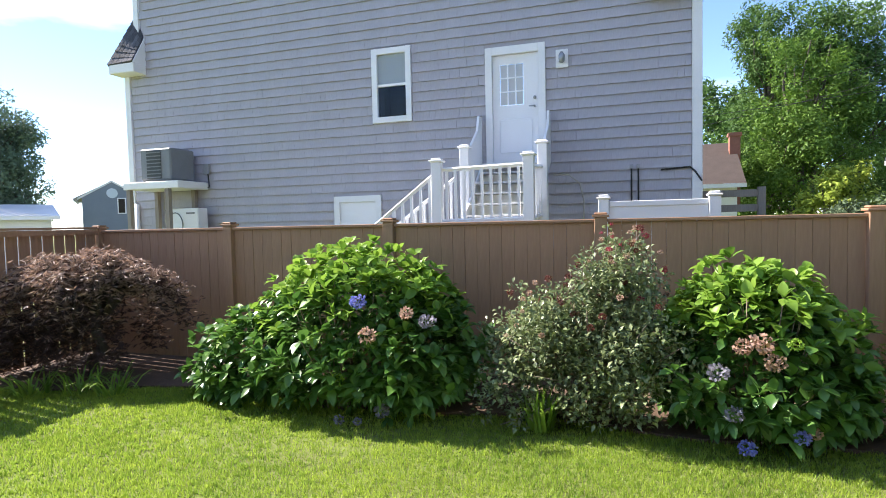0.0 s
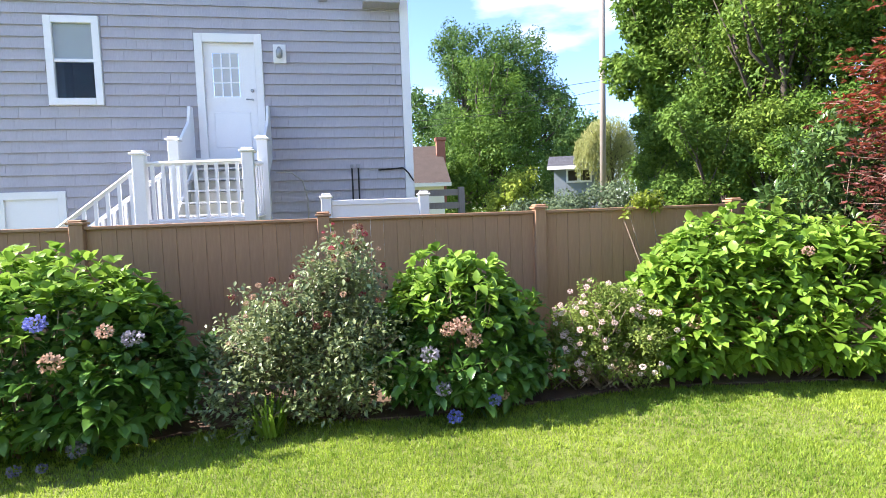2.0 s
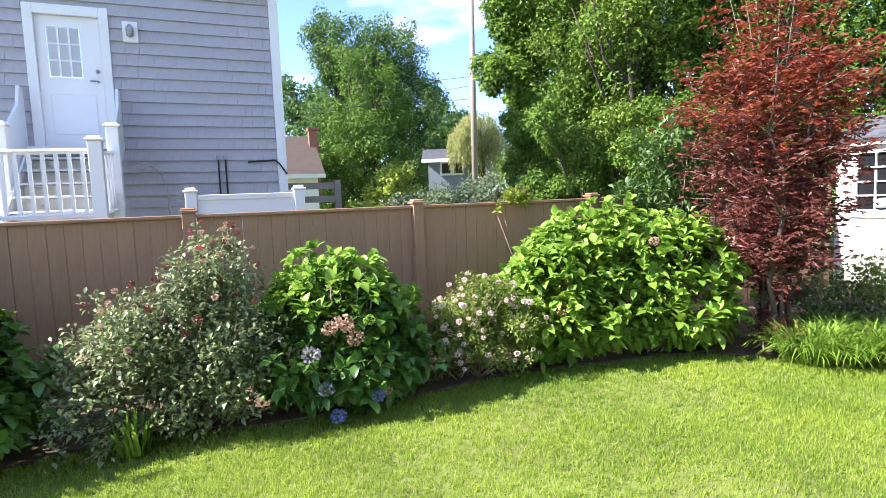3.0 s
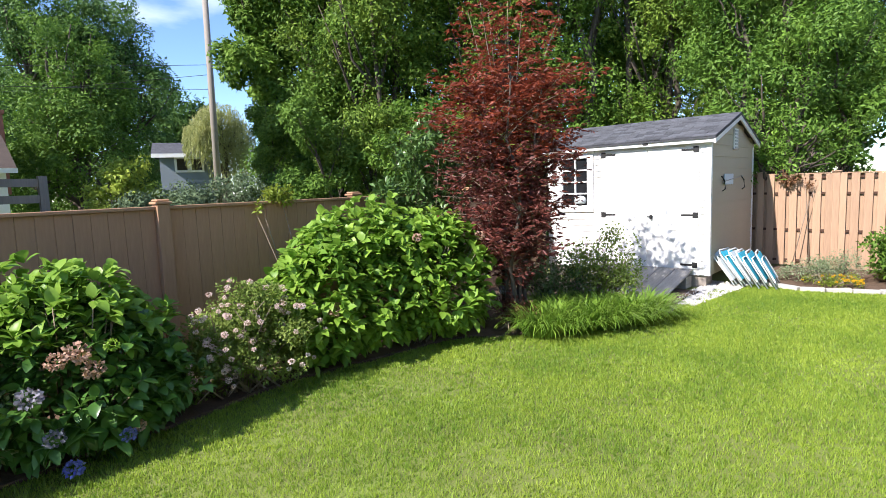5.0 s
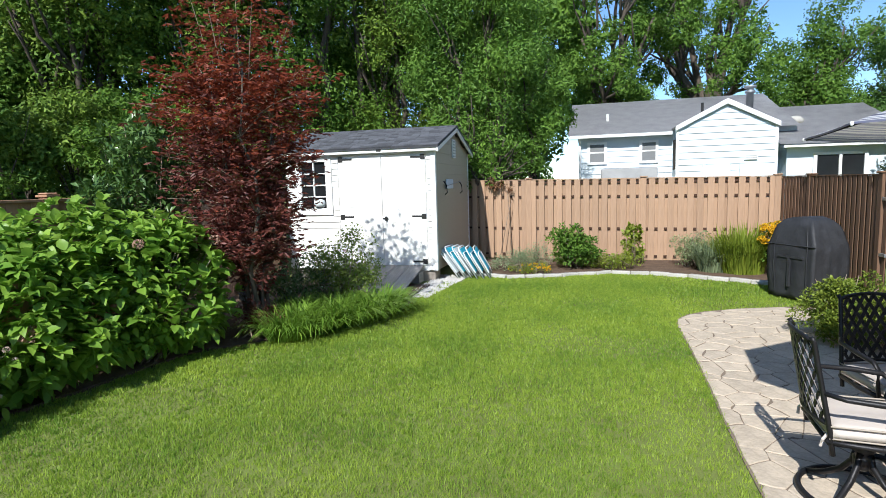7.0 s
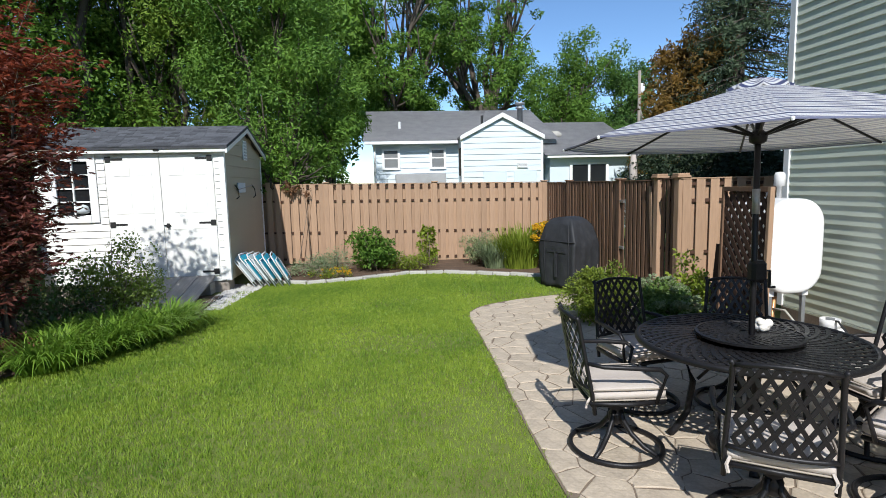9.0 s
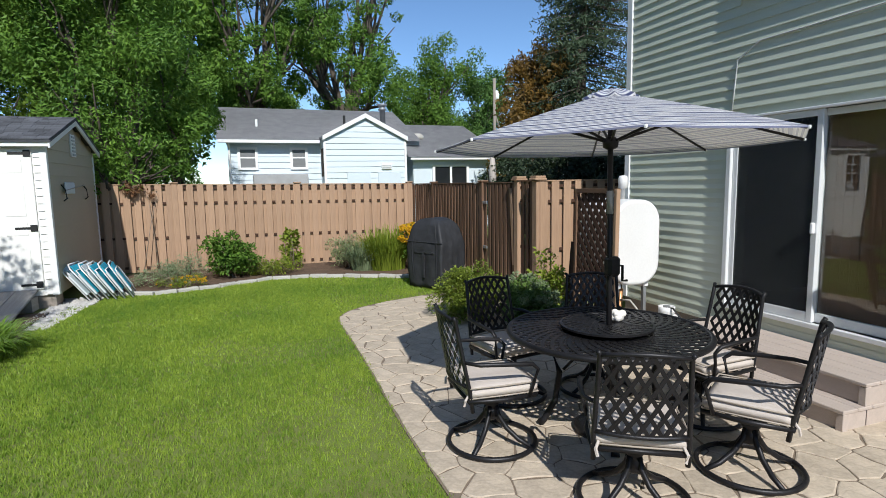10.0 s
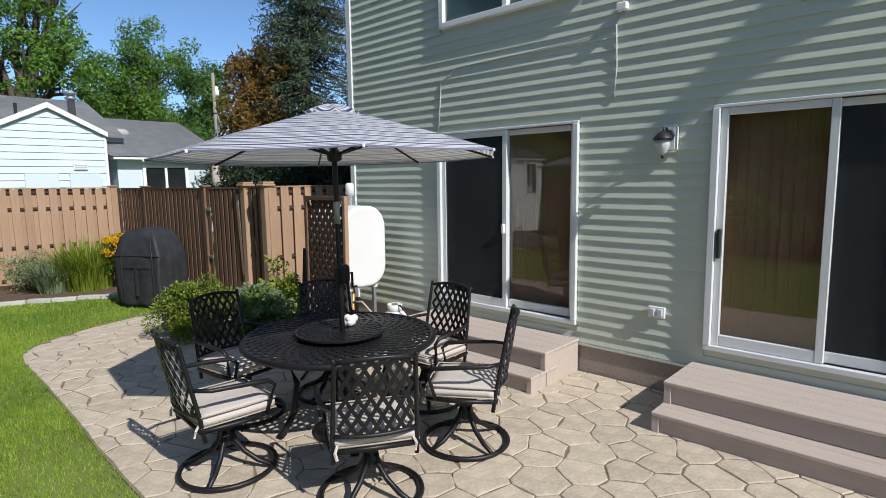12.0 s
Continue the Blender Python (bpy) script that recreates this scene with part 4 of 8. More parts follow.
# back stairs
st = thing("back_stairs", pose(0, GREY_Y, 0), "white painted back stairs with landing and picket rails", "stairs")
SX0, SX1 = -2.30, -1.20
for k in range(5):
    z, y = 2.62 - 0.185 * k, -0.34 - 0.26 * k
    part("tread", boxes((SX0 + 0.05, SX1 - 0.05, y - 0.29, y + 0.02, z - 0.03, z), bevel=0.006), M_SHADEW, st)
    part("riser", boxes((SX0 + 0.06, SX1 - 0.06, y - 0.02, y, z - 0.185, z - 0.032)), M_PVC, st)
part("top_landing", boxes((SX0, SX1, -0.33, -0.03, 2.76, 2.80)), M_PVC, st)
for x in (SX0, SX1 - 0.03):
    bm = bmesh.new()
    prof = [(-0.05, 2.8), (-0.35, 2.75), (-1.75, 1.75), (-1.75, 1.45), (-0.05, 2.4)]
    a, b = [bm.verts.new((x, y, z)) for y, z in prof], [bm.verts.new((x + 0.03, y, z)) for y, z in prof]
    bm.faces.new(a)
    bm.faces.new(b[::-1])
    for k in range(5):
        bm.faces.new((a[k], b[k], b[(k + 1) % 5], a[(k + 1) % 5]))
    bmesh.ops.recalc_face_normals(bm, faces=bm.faces)
    part("stringer", bm, M_PVC, st)
part("landing", boxes((-2.72, -1.12, -2.1, -1.45, 1.62, 1.72), bevel=0.005), M_PVC, st)


def newel(x, y, z0, z1, w=0.075):
    p = part("newel_post", boxes((x - w, x + w, y - w, y + w, z0, z1), bevel=0.006), M_PVC, st)
    part("newel_cap", boxes((x - w - 0.03, x + w + 0.03, y - w - 0.03, y + w + 0.03, z1, z1 + 0.03), (x - w, x + w, y - w, y + w, z1 + 0.03, z1 + 0.06), bevel=0.01), M_PVC, p)


newel(-2.57, -2.0, 0.3, 2.68)
newel(-1.20, -2.0, 0.3, 2.70)
newel(-2.38, -1.1, 1.2, 2.98)
newel(-1.12, -1.1, 1.2, 2.98)


def rail_run(p0, p1, z0, z1, n, drop):
    """A top and bottom rail from p0 to p1 with n pickets."""
    (xa, ya), (xb, yb) = p0, p1
    for dz, r in ((0.0, 0.035), (-drop, 0.03)):
        part("hand_rail", tube(bmesh.new(), [(xa, ya, z0 + dz), (xb, yb, z1 + dz)], r, 4), M_PVC, st)
    for k in range(n):
        t = (k + 0.5) / n
        x, y, z = xa + (xb - xa) * t, ya + (yb - ya) * t, z0 + (z1 - z0) * t
        part("picket", boxes((x - 0.02, x + 0.02, y - 0.02, y + 0.02, z - drop, z)), M_PVC, st)


rail_run((-2.49, -2.0), (-1.28, -2.0), 2.56, 2.58, 9, 0.76)
rail_run((-1.20, -1.93), (-1.14, -1.18), 2.56, 2.62, 5, 0.76)
rail_run((-2.62, -2.0), (-4.4, -2.0), 2.50, 1.15, 12, 0.76)
rail_run((-2.52, -1.2), (-4.4, -1.2), 2.50, 1.15, 12, 0.76)
for k in range(6):
    part("tread", boxes((-2.75 - 0.27 * (k + 1), -2.72 - 0.27 * k, -2.05, -1.15, 1.53 - 0.185 * k, 1.56 - 0.185 * k)), M_PVC, st)
for x, s in ((-2.36, -1), (-1.13, 1)):
    bm = bmesh.new()
    prof = [(-0.05, 2.8), (-0.05, 3.66), (-0.22, 3.66), (-0.34, 3.38), (-1.03, 2.92), (-1.03, 2.2), (-0.4, 2.6)]
    n = len(prof)
    a, b = [bm.verts.new((x - 0.02, y, z)) for y, z in prof], [bm.verts.new((x + 0.02, y, z)) for y, z in prof]
    bm.faces.new(a)
    bm.faces.new(b[::-1])
    for k in range(n):
        bm.faces.new((a[k], b[k], b[(k + 1) % n], a[(k + 1) % n]))
    bmesh.ops.recalc_face_normals(bm, faces=bm.faces)
    part("side_panel", bm, M_PVC, st, "solid white stair wall")

# air conditioner on its platform
ac = thing("air_conditioner_stand", pose(-9.2, 9.0, 0.08), "white platform on posts against the grey house", "platform")
part("deck", boxes((-0.62, 0.80, 0.0, 0.87, 2.52, 2.67), bevel=0.01), M_WHITE, ac)
for x, y in ((-0.52, 0.07), (0.48, 0.07), (0.48, 0.8), (-0.52, 0.8)):
    part("leg", boxes((x - 0.045, x + 0.045, y - 0.045, y + 0.045, -0.08, 2.518)), M_POLE, ac)
cd = thing("condenser_unit", pose(-9.06, 9.44, 2.75), "grey outdoor condenser unit with louvred sides", "air conditioner")
part("cabinet", boxes((-0.38, 0.40, -0.34, 0.34, 0.03, 0.68), bevel=0.03), M_ACG, cd)
part("side_panel", boxes((-0.20, 0.16, -0.352, -0.342, 0.06, 0.64)), M_COIL, cd, "dark coil behind the louvres")
for k in range(8):
    part("louver", boxes((-0.22, 0.18, -0.372, -0.353, 0.08 + 0.072 * k, 0.10 + 0.072 * k)), M_ACG, cd)
part("top_grille", lathe(bmesh.new(), [(0.31, 0.678), (0.31, 0.70), (0.1, 0.72), (0.02, 0.72)], 20), M_STEEL, cd)
for x in (-0.32, 0.33):
    part("foot", boxes((x - 0.04, x + 0.04, -0.3, 0.3, 0.0, 0.029)), M_HINGE, cd)
hp = thing("heat_pump", pose(-8.66, 9.55, 1.52), "pale boxed heat pump under the platform", "air conditioner")
part("cabinet", boxes((-0.42, 0.36, -0.15, 0.15, 0.0, 0.68), bevel=0.02), M_WHITE, hp)
part("fan_grille", tube(bmesh.new(), [(-0.22 + 0.19 * math.cos(t), -0.16, 0.34 + 0.25 * math.sin(t)) for t in np.linspace(0, 2 * math.pi, 21)[:-1]], 0.012, 5, True), M_ACG, hp)
part("name_plate", boxes((0.06, 0.28, -0.158, -0.151, 0.56, 0.59)), M_ACG, hp, "dark bar where the maker's name stands")
part("stand", boxes((-0.42, 0.36, -0.13, 0.13, -1.52, -0.002)), M_WOODG, hp)
dr = thing("drain_pipe", pose(-10.36, GREY_Y - 0.05, 0), "white drain pipe by the house corner", "pipe")
part("pipe", tube(bmesh.new(), [(0, 0, 0.2), (0, 0, 2.35)], 0.05, 10), M_PVC, dr, smooth=True)
cl_ = thing("coiled_line", pose(-9.55, GREY_Y - 0.08, 2.1), "pale refrigerant line hanging in a loop", "pipe")
part("line", tube(bmesh.new(), [(0, 0, 0.4), (-0.03, 0, 0.1), (0.1, -0.02, 0.0), (0.16, 0, 0.1), (0.05, 0.0, 0.14), (0.0, 0, -0.1), (0.06, 0, -0.5), (0.1, 0, -0.9)], 0.014, 6), M_EDGE, cl_, smooth=True)
eb = thing("disconnect_box", pose(-8.42, GREY_Y - 0.0, 3.05), "grey electrical box with a cable loop on the shingles", "electrical box")
part("case", boxes((-0.07, 0.07, -0.09, -0.015, -0.12, 0.1), bevel=0.008), M_STEEL, eb)
part("cable", tube(bmesh.new(), [(0.03, -0.05, -0.12), (0.06, -0.05, -0.4), (-0.04, -0.06, -0.42), (-0.28, -0.12, -0.3)], 0.014, 6), M_WIRE, eb)
cab = thing("wall_cable", pose(0, GREY_Y, 0), "black service cable along the grey wall", "cable")
part("run", tube(bmesh.new(), [(0.68, -0.03, 2.57), (1.12, -0.03, 2.60), (1.2, -0.06, 2.52), (1.3, -0.06, 2.36)], 0.014, 6), M_WIRE, cab)
for x in (-0.06, 0.05):
    c = thing("conduit", pose(x + 0.28, GREY_Y - 0.03, 2.15), "thin dark conduit on the grey shingle wall", "pipe", "conduits")
    part("pipe", tube(bmesh.new(), [(0, 0, -0.9), (0, 0, 0.46)], 0.016, 6), M_WIRE, c)
    part("end_cap", boxes((-0.03, 0.03, -0.03, 0.02, 0.46, 0.53), bevel=0.006), M_STEEL, c)
hose = thing("garden_hose", pose(0, GREY_Y, 0), "pale hose hanging from the grey wall", "hose")
part("hose", tube(bmesh.new(), [(-1.05, -0.25, 2.55), (-0.8, -0.2, 2.55), (-0.62, -0.15, 2.4), (-0.55, -0.12, 2.1), (-0.56, -0.12, 1.6)], 0.015, 6), M_EDGE, hose, smooth=True)

# white vinyl fence between the houses
vf = thing("vinyl_fence", pose(0, 7.4, 0), "low white vinyl fence panel with capped posts", "fence")
for x in (-0.17, 1.12):
    p = part("post", boxes((x - 0.065, x + 0.065, -0.065, 0.065, 0, 2.03), bevel=0.006), M_PVC, vf)
    part("post_cap", boxes((x - 0.085, x + 0.085, -0.085, 0.085, 2.03, 2.06), (x - 0.06, x + 0.06, -0.06, 0.06, 2.06, 2.09), bevel=0.01), M_PVC, p)
part("panel", boxes((-0.10, 1.05, -0.02, 0.02, 0.3, 1.98)), M_PVC, vf)
part("top_rail", boxes((-0.10, 1.05, -0.04, 0.04, 1.93, 2.0), bevel=0.006), M_PVC, vf)
wf = thing("rail_fence", pose(1.42, 10.5, 0), "weathered grey wooden rail fence", "fence")
for z in (1.58, 1.85, 2.10):
    part("rail", boxes((-0.1, 0.82, -0.02, 0.02, z, z + 0.12)), M_POLE, wf)
part("post", boxes((0.82, 0.93, -0.06, 0.06, 0, 2.26)), M_POLE, wf)

# ---- garden shed ----
SHX, SHY0, SHY1, SHB = 9.86, 3.0, 6.08, 12.70
shed = thing("garden_shed", pose(SHX, SHY0, 0, 0, 0, -90) @ Matrix.Diagonal((-1, -1, 1, 1)), "white clapboard garden shed with grey shingled gable roof", "shed")
# in the shed's own space x runs along the front, y goes out of the front
SW, SD, SZ0, SZ1, SRZ = SHY1 - SHY0, SHB - SHX, 0.20, 2.50, 2.92
DOOR, SWIN = (0.17, 1.93, 0.30, 2.41), (2.217, 2.74, 1.416, 2.318)
part("front_wall", wall_blocks(0, SW, SZ0, SZ1, [DOOR, SWIN], -0.1, -0.004), M_SHEDW, shed)
part("back_wall", boxes((0, SW, -SD, -SD + 0.1, SZ0, SZ1), (SW - 0.1, SW, -SD + 0.1, -0.1, SZ0, SZ1)), M_SHEDW, shed)
laps(shed, 0.07, SW, SZ0 + 0.02, SZ1 - 0.06, 0.115, [(DOOR[0] - 0.02, DOOR[1] + 0.02, 0, 3), (SWIN[0] - 0.14, SWIN[1] + 0.14, SWIN[2] - 0.14, SWIN[3] + 0.14)], M_SHEDW)
gab = bmesh.new()
prof = [(0, SZ0), (-SD, SZ0), (-SD, SZ1), (-SD / 2, SRZ), (0, SZ1)]
a, b = [gab.verts.new((0.0, y, z)) for y, z in prof], [gab.verts.new((0.09, y, z)) for y, z in prof]
gab.faces.new(a)
gab.faces.new(b[::-1])
for k in range(5):
    gab.faces.new((a[k], b[k], b[(k + 1) % 5], a[(k + 1) % 5]))
bmesh.ops.recalc_face_normals(gab, faces=gab.faces)
part("gable_wall", gab, M_SHEDSIDE, shed, "gable siding in a darker cream than the front")
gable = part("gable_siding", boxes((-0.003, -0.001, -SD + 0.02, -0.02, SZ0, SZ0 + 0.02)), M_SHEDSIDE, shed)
turn = pose(0, 0, 0, 0, 0, 90)


def gable_span(z):
    half = SD / 2 if z < SZ1 else SD / 2 * max(0.02, (SRZ - z) / (SRZ - SZ1))
    return (-SD / 2 - half + 0.02, -SD / 2 + half - 0.02)


z = SZ0 + 0.02
while z < SRZ - 0.1:
    s0, s1 = gable_span(z + 0.1)
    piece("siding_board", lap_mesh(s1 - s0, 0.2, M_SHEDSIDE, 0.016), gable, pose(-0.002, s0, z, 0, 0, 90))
    z += 0.2
part("corner_trim", boxes((-0.022, 0.07, -0.06, 0.022, SZ0, SZ1), bevel=0.004), M_WHITE, shed)
part("corner_trim", boxes((-0.022, 0.0, -SD, -SD + 0.08, SZ0, SZ1), bevel=0.004), M_WHITE, shed)
part("fascia", boxes((-0.1, SW + 0.1, 0.02, 0.12, SZ1 - 0.06, SZ1 + 0.03), bevel=0.004), M_WHITE, shed)
for sgn in (0, 1):
    rk = bmesh.new()
    y0, y1 = (0.13, -SD / 2) if sgn == 0 else (-SD - 0.13, -SD / 2)
    z0e = SZ1 - 0.05
    v = [rk.verts.new((x, y, zz)) for x in (-0.11, -0.085) for y, zz in ((y0, z0e - 0.03), (y1, SRZ - 0.02), (y1, SRZ + 0.07), (y0, z0e + 0.06))]
    for q in ((0, 1, 2, 3), (7, 6, 5, 4), (0, 4, 5, 1), (3, 2, 6, 7), (0, 3, 7, 4)):
        rk.faces.new([v[i] for i in q])
    bmesh.ops.recalc_face_normals(rk, faces=rk.faces)
    part("rake_board", rk, M_WHITE, shed, "white rake board")
slope_len = math.hypot(SD / 2 + 0.14, SRZ - SZ1 + 0.08)
tilt = math.degrees(math.atan2(SRZ - SZ1 + 0.06, SD / 2 + 0.14))
for sgn in (0, 1):
    deck = part("roof_deck", boxes((-0.12, SW + 0.12, 0, slope_len, -0.03, 0.0)), M_SHEDROOF, shed)
    deck.matrix_basis = pose(0, 0.15, SZ1 + 0.03, -tilt, 0, 0) @ pose(0, 0, 0, 0, 0, 0) @ Matrix.Diagonal((1, -1, 1, 1)) if sgn == 0 else pose(0, -SD - 0.15, SZ1 + 0.03, tilt, 0, 0)
    if sgn == 0:
        rows_n = 12
        rh = slope_len / rows_n
        sm = {w: mesh_of(boxes((0, w - 0.006, 0, rh * 1.05, 0.002, 0.018)), "roof_shingle", M_SHEDROOF) for w in (0.14, 0.19, 0.25)}
        for k in range(rows_n):
            x = -0.12
            while x < SW + 0.1:
                w = rr.choice((0.14, 0.19, 0.25))
                piece("roof_shingle", sm[w], deck, pose(x, rh * k, 0.001 + 0.005 * rr.random(), 0.7, 0, 0))
                x += w
dl = []
for a, b in ((DOOR[0], (DOOR[0] + DOOR[1]) / 2 - 0.004), ((DOOR[0] + DOOR[1]) / 2 + 0.004, DOOR[1])):
    d = part("door", boxes((a, b, -0.03, 0.024, DOOR[2], DOOR[3]), bevel=0.006), M_SHEDW, shed, "white double door leaf")
    for z0_, z1_ in ((0.40, 0.98), (1.13, 1.33), (1.42, 1.88), (2.06, 2.25)):
        for x0_ in (a + 0.13, (a + b) / 2 + 0.045):
            part("door_panel", boxes((x0_, x0_ + 0.27, 0.0245, 0.029, z0_, z1_), bevel=0.004), M_SHEDW, d)
    hx = a + 0.05 if a < 0.5 else b - 0.05
    s = 1 if a < 0.5 else -1
    for z in (0.375, 1.235, 2.345):
        part("hinge", boxes((hx - 0.045, hx + 0.045, 0.025, 0.036, z - 0.05, z + 0.05), (min(hx, hx + s * 0.24), max(hx, hx + s * 0.24), 0.0255, 0.034, z - 0.018, z + 0.018), bevel=0.004), M_HINGE, d, "black strap hinge")
    dl.append(d)
part("door_handle", boxes((0.95, 0.99, 0.03, 0.07, 1.16, 1.24), (0.93, 1.04, 0.04, 0.055, 1.195, 1.215), bevel=0.005), M_HINGE, dl[1], "black turn handle")
part("motion_lamp", boxes((1.0, 1.1, 0.03, 0.13, 2.46, 2.52), bevel=0.01), M_HINGE, shed, "small black lamp")
wv = part("window", boxes((SWIN[0] - 0.13, SWIN[0], -0.05, 0.03, SWIN[2] - 0.13, SWIN[3] + 0.13), (SWIN[1], SWIN[1] + 0.13, -0.05, 0.03, SWIN[2] - 0.13, SWIN[3] + 0.13),
                          (SWIN[0], SWIN[1], -0.05, 0.03, SWIN[3], SWIN[3] + 0.13), (SWIN[0], SWIN[1], -0.05, 0.04, SWIN[2] - 0.13, SWIN[2]), bevel=0.004), M_WHITE, shed)
cx = (SWIN[0] + SWIN[1]) / 2
part("muntin", boxes((cx - 0.012, cx + 0.012, -0.03, 0.012, SWIN[2], SWIN[3])), M_WHITE, wv)
for k in (1, 2, 3):
    zz = SWIN[2] + (SWIN[3] - SWIN[2]) * k / 4
    part("muntin", boxes((SWIN[0], SWIN[1], -0.028, 0.010, zz - 0.012, zz + 0.012)), M_WHITE, wv)
part("pane", boxes((SWIN[0], SWIN[1], -0.03, -0.024, SWIN[2], SWIN[3])), M_PANE, wv, "dark panes, the unlit inside put into their colour")
part("sun_hat", lathe(bmesh.new(), [(0.02, 1.43), (0.10, 1.45), (0.12, 1.50), (0.09, 1.57), (0.02, 1.60)], 14, SWIN[0] + 0.15, -0.0), M_CANVAS, wv, "pale hat behind the panes", True)
vent = part("gable_vent", boxes((-0.04, -0.015, -SD / 2 - 0.13, -SD / 2 + 0.13, 2.36, 2.74), bevel=0.004), M_WHITE, shed)
for k in range(6):
    part("vent_slat", boxes((-0.055, -0.041, -SD / 2 - 0.10, -SD / 2 + 0.10, 2.38 + 0.06 * k, 2.41 + 0.06 * k)), M_SHADEW, vent)
for k in range(4):
    for y in (-0.4, -SD + 0.05):
        part("block", boxes((0.05 + 0.9 * k, 0.42 + 0.9 * k, y, y + 0.35, -0.02, SZ0 - 0.002), bevel=0.008), M_CONC, shed, "concrete block")
part("floor", boxes((0.02, SW - 0.02, -SD + 0.02, -0.02, SZ0 - 0.001, SZ0 + 0.03)), M_WOODG, shed)
rake = thing("hanging_tool", pose(10.55, SHY0 - 0.02, 1.78), "blue-grey hand tool hung on the shed wall", "tool")
part("blade", boxes((0.0, 0.55, -0.03, -0.012, -0.05, 0.14), bevel=0.01), M_PALE, rake)
for x in (-0.15, 1.15):
    part("hook", tube(bmesh.new(), [(x, -0.01, 0.1), (x + 0.05, -0.05, 0.02), (x + 0.02, -0.07, -0.12), (x, -0.03, -0.16)], 0.012, 6), M_HINGE, rake)
part("rod", tube(bmesh.new(), [(-0.15, -0.035, 0.0), (1.2, -0.035, 0.1)], 0.008, 6), M_STEEL, rake)
ramp = thing("ramp", pose(SHX, SHY0 + 1.1, 0), "weathered grey plank ramp up to the shed doors", "ramp")
for k in range(6):
    y0 = -0.85 + 0.284 * k
    o = part("plank", box(bmesh.new(), -1.45, -0.02, y0 + 0.004, y0 + 0.28, -0.035, 0.0, 0.006), M_WOODG, ramp)
    o.matrix_basis = pose(0, 0, 0.31, 0, -11.2, 0)
part("skirt", boxes((-0.3, -0.02, -0.83, 0.83, 0.0, 0.2)), M_WOODG, ramp)
# folded beach chairs leaning on the shed
for k in range(6):
    bc = thing("folded_beach_chair", pose(10.35 + 0.03 * (k % 3), SHY0 - 0.40 - 0.105 * k, 0.02, -37 + 1.6 * k, 0, (k * 37) % 17 - 7), "folded beach chair with pale frame and turquoise fabric", "beach chair", "folded beach chairs")
    w, h = 0.56, 0.74 - 0.015 * k
    part("frame", tube(bmesh.new(), [(-w / 2, 0, 0.0), (-w / 2, 0, h * 0.9), (-w / 2 + 0.06, 0, h), (w / 2 - 0.06, 0, h), (w / 2, 0, h * 0.9), (w / 2, 0, 0.0)], 0.012, 6), M_ALU, bc, smooth=True)
    part("seat_frame", tube(bmesh.new(), [(-w / 2 + 0.03, -0.035, 0.03), (-w / 2 + 0.03, -0.035, h * 0.8), (w / 2 - 0.03, -0.035, h * 0.8), (w / 2 - 0.03, -0.035, 0.03)], 0.011, 6), M_ALU, bc, smooth=True)
    part("fabric", boxes((-w / 2 + 0.03, w / 2 - 0.03, -0.025, -0.012, 0.12, h - 0.04), bevel=0.004), M_TURQ if k in (1, 3, 4, 5) else M_CANVAS, bc)
    for x in (-w / 2 - 0.005, w / 2 + 0.005):
        part("arm_rest", boxes((x - 0.025, x + 0.025, -0.05, -0.02, 0.1, 0.5), bevel=0.008), M_CANVAS, bc)

# ---- white house behind the cedar fence ----
wh = thing("white_house", pose(21.0, 0.6, 0, 0, 0, -90) @ Matrix.Diagonal((1, 1, 1, 1)), "single-storey pale clapboard house with grey roof", "house")
# own space: x runs south along the front, y goes inwards
part("wall", boxes((0, 7.0, 0.02, 0.2, 0.0, 3.44), (0, 0.2, 0.2, 7.0, 0.0, 3.44)), M_PALE, wh)
for k in range(12):
    piece("siding_board", lap_mesh(3.38, 0.205, M_PALE, 0.026), wh, pose(3.38, 0.02, 1.0 + 0.205 * k, 0, 0, 180))
rf = bmesh.new()
v = [rf.verts.new(p) for p in ((-0.4, -0.35, 3.42), (7.0, -0.35, 3.42), (7.0, 4.0, 5.06), (-0.4, 4.0, 5.06))]
rf.faces.new(v)
bmesh.ops.solidify(rf, geom=rf.faces[:], thickness=0.12)
part("roof", rf, M_ROOFG, wh)
part("gutter", boxes((-0.35, 3.1, -0.42, -0.32, 3.30, 3.41), bevel=0.01), M_WHITE, wh)
part("downspout", tube(bmesh.new(), [(-0.05, -0.36, 3.38), (0.0, -0.1, 3.15), (0.0, -0.05, 1.0)], 0.045, 8), M_WHITE, wh)
WC, WH = 4.63, 1.47
part("gable_wall", prism([(WC - WH, -1.1, 0), (WC + WH, -1.1, 0), (WC + WH, -1.1, 3.45), (WC, -1.1, 4.18), (WC - WH, -1.1, 3.45)], (0, 2.6, 0)), M_PALE, wh)
for k in range(15):
    z = 1.0 + 0.205 * k
    h = WH if z < 3.4 else WH * (4.18 - z - 0.1) / 0.73
    if h > 0.1:
        piece("siding_board", lap_mesh(2 * h, 0.205, M_PALE, 0.026), wh, pose(WC + h, -1.102, z, 0, 0, 180))
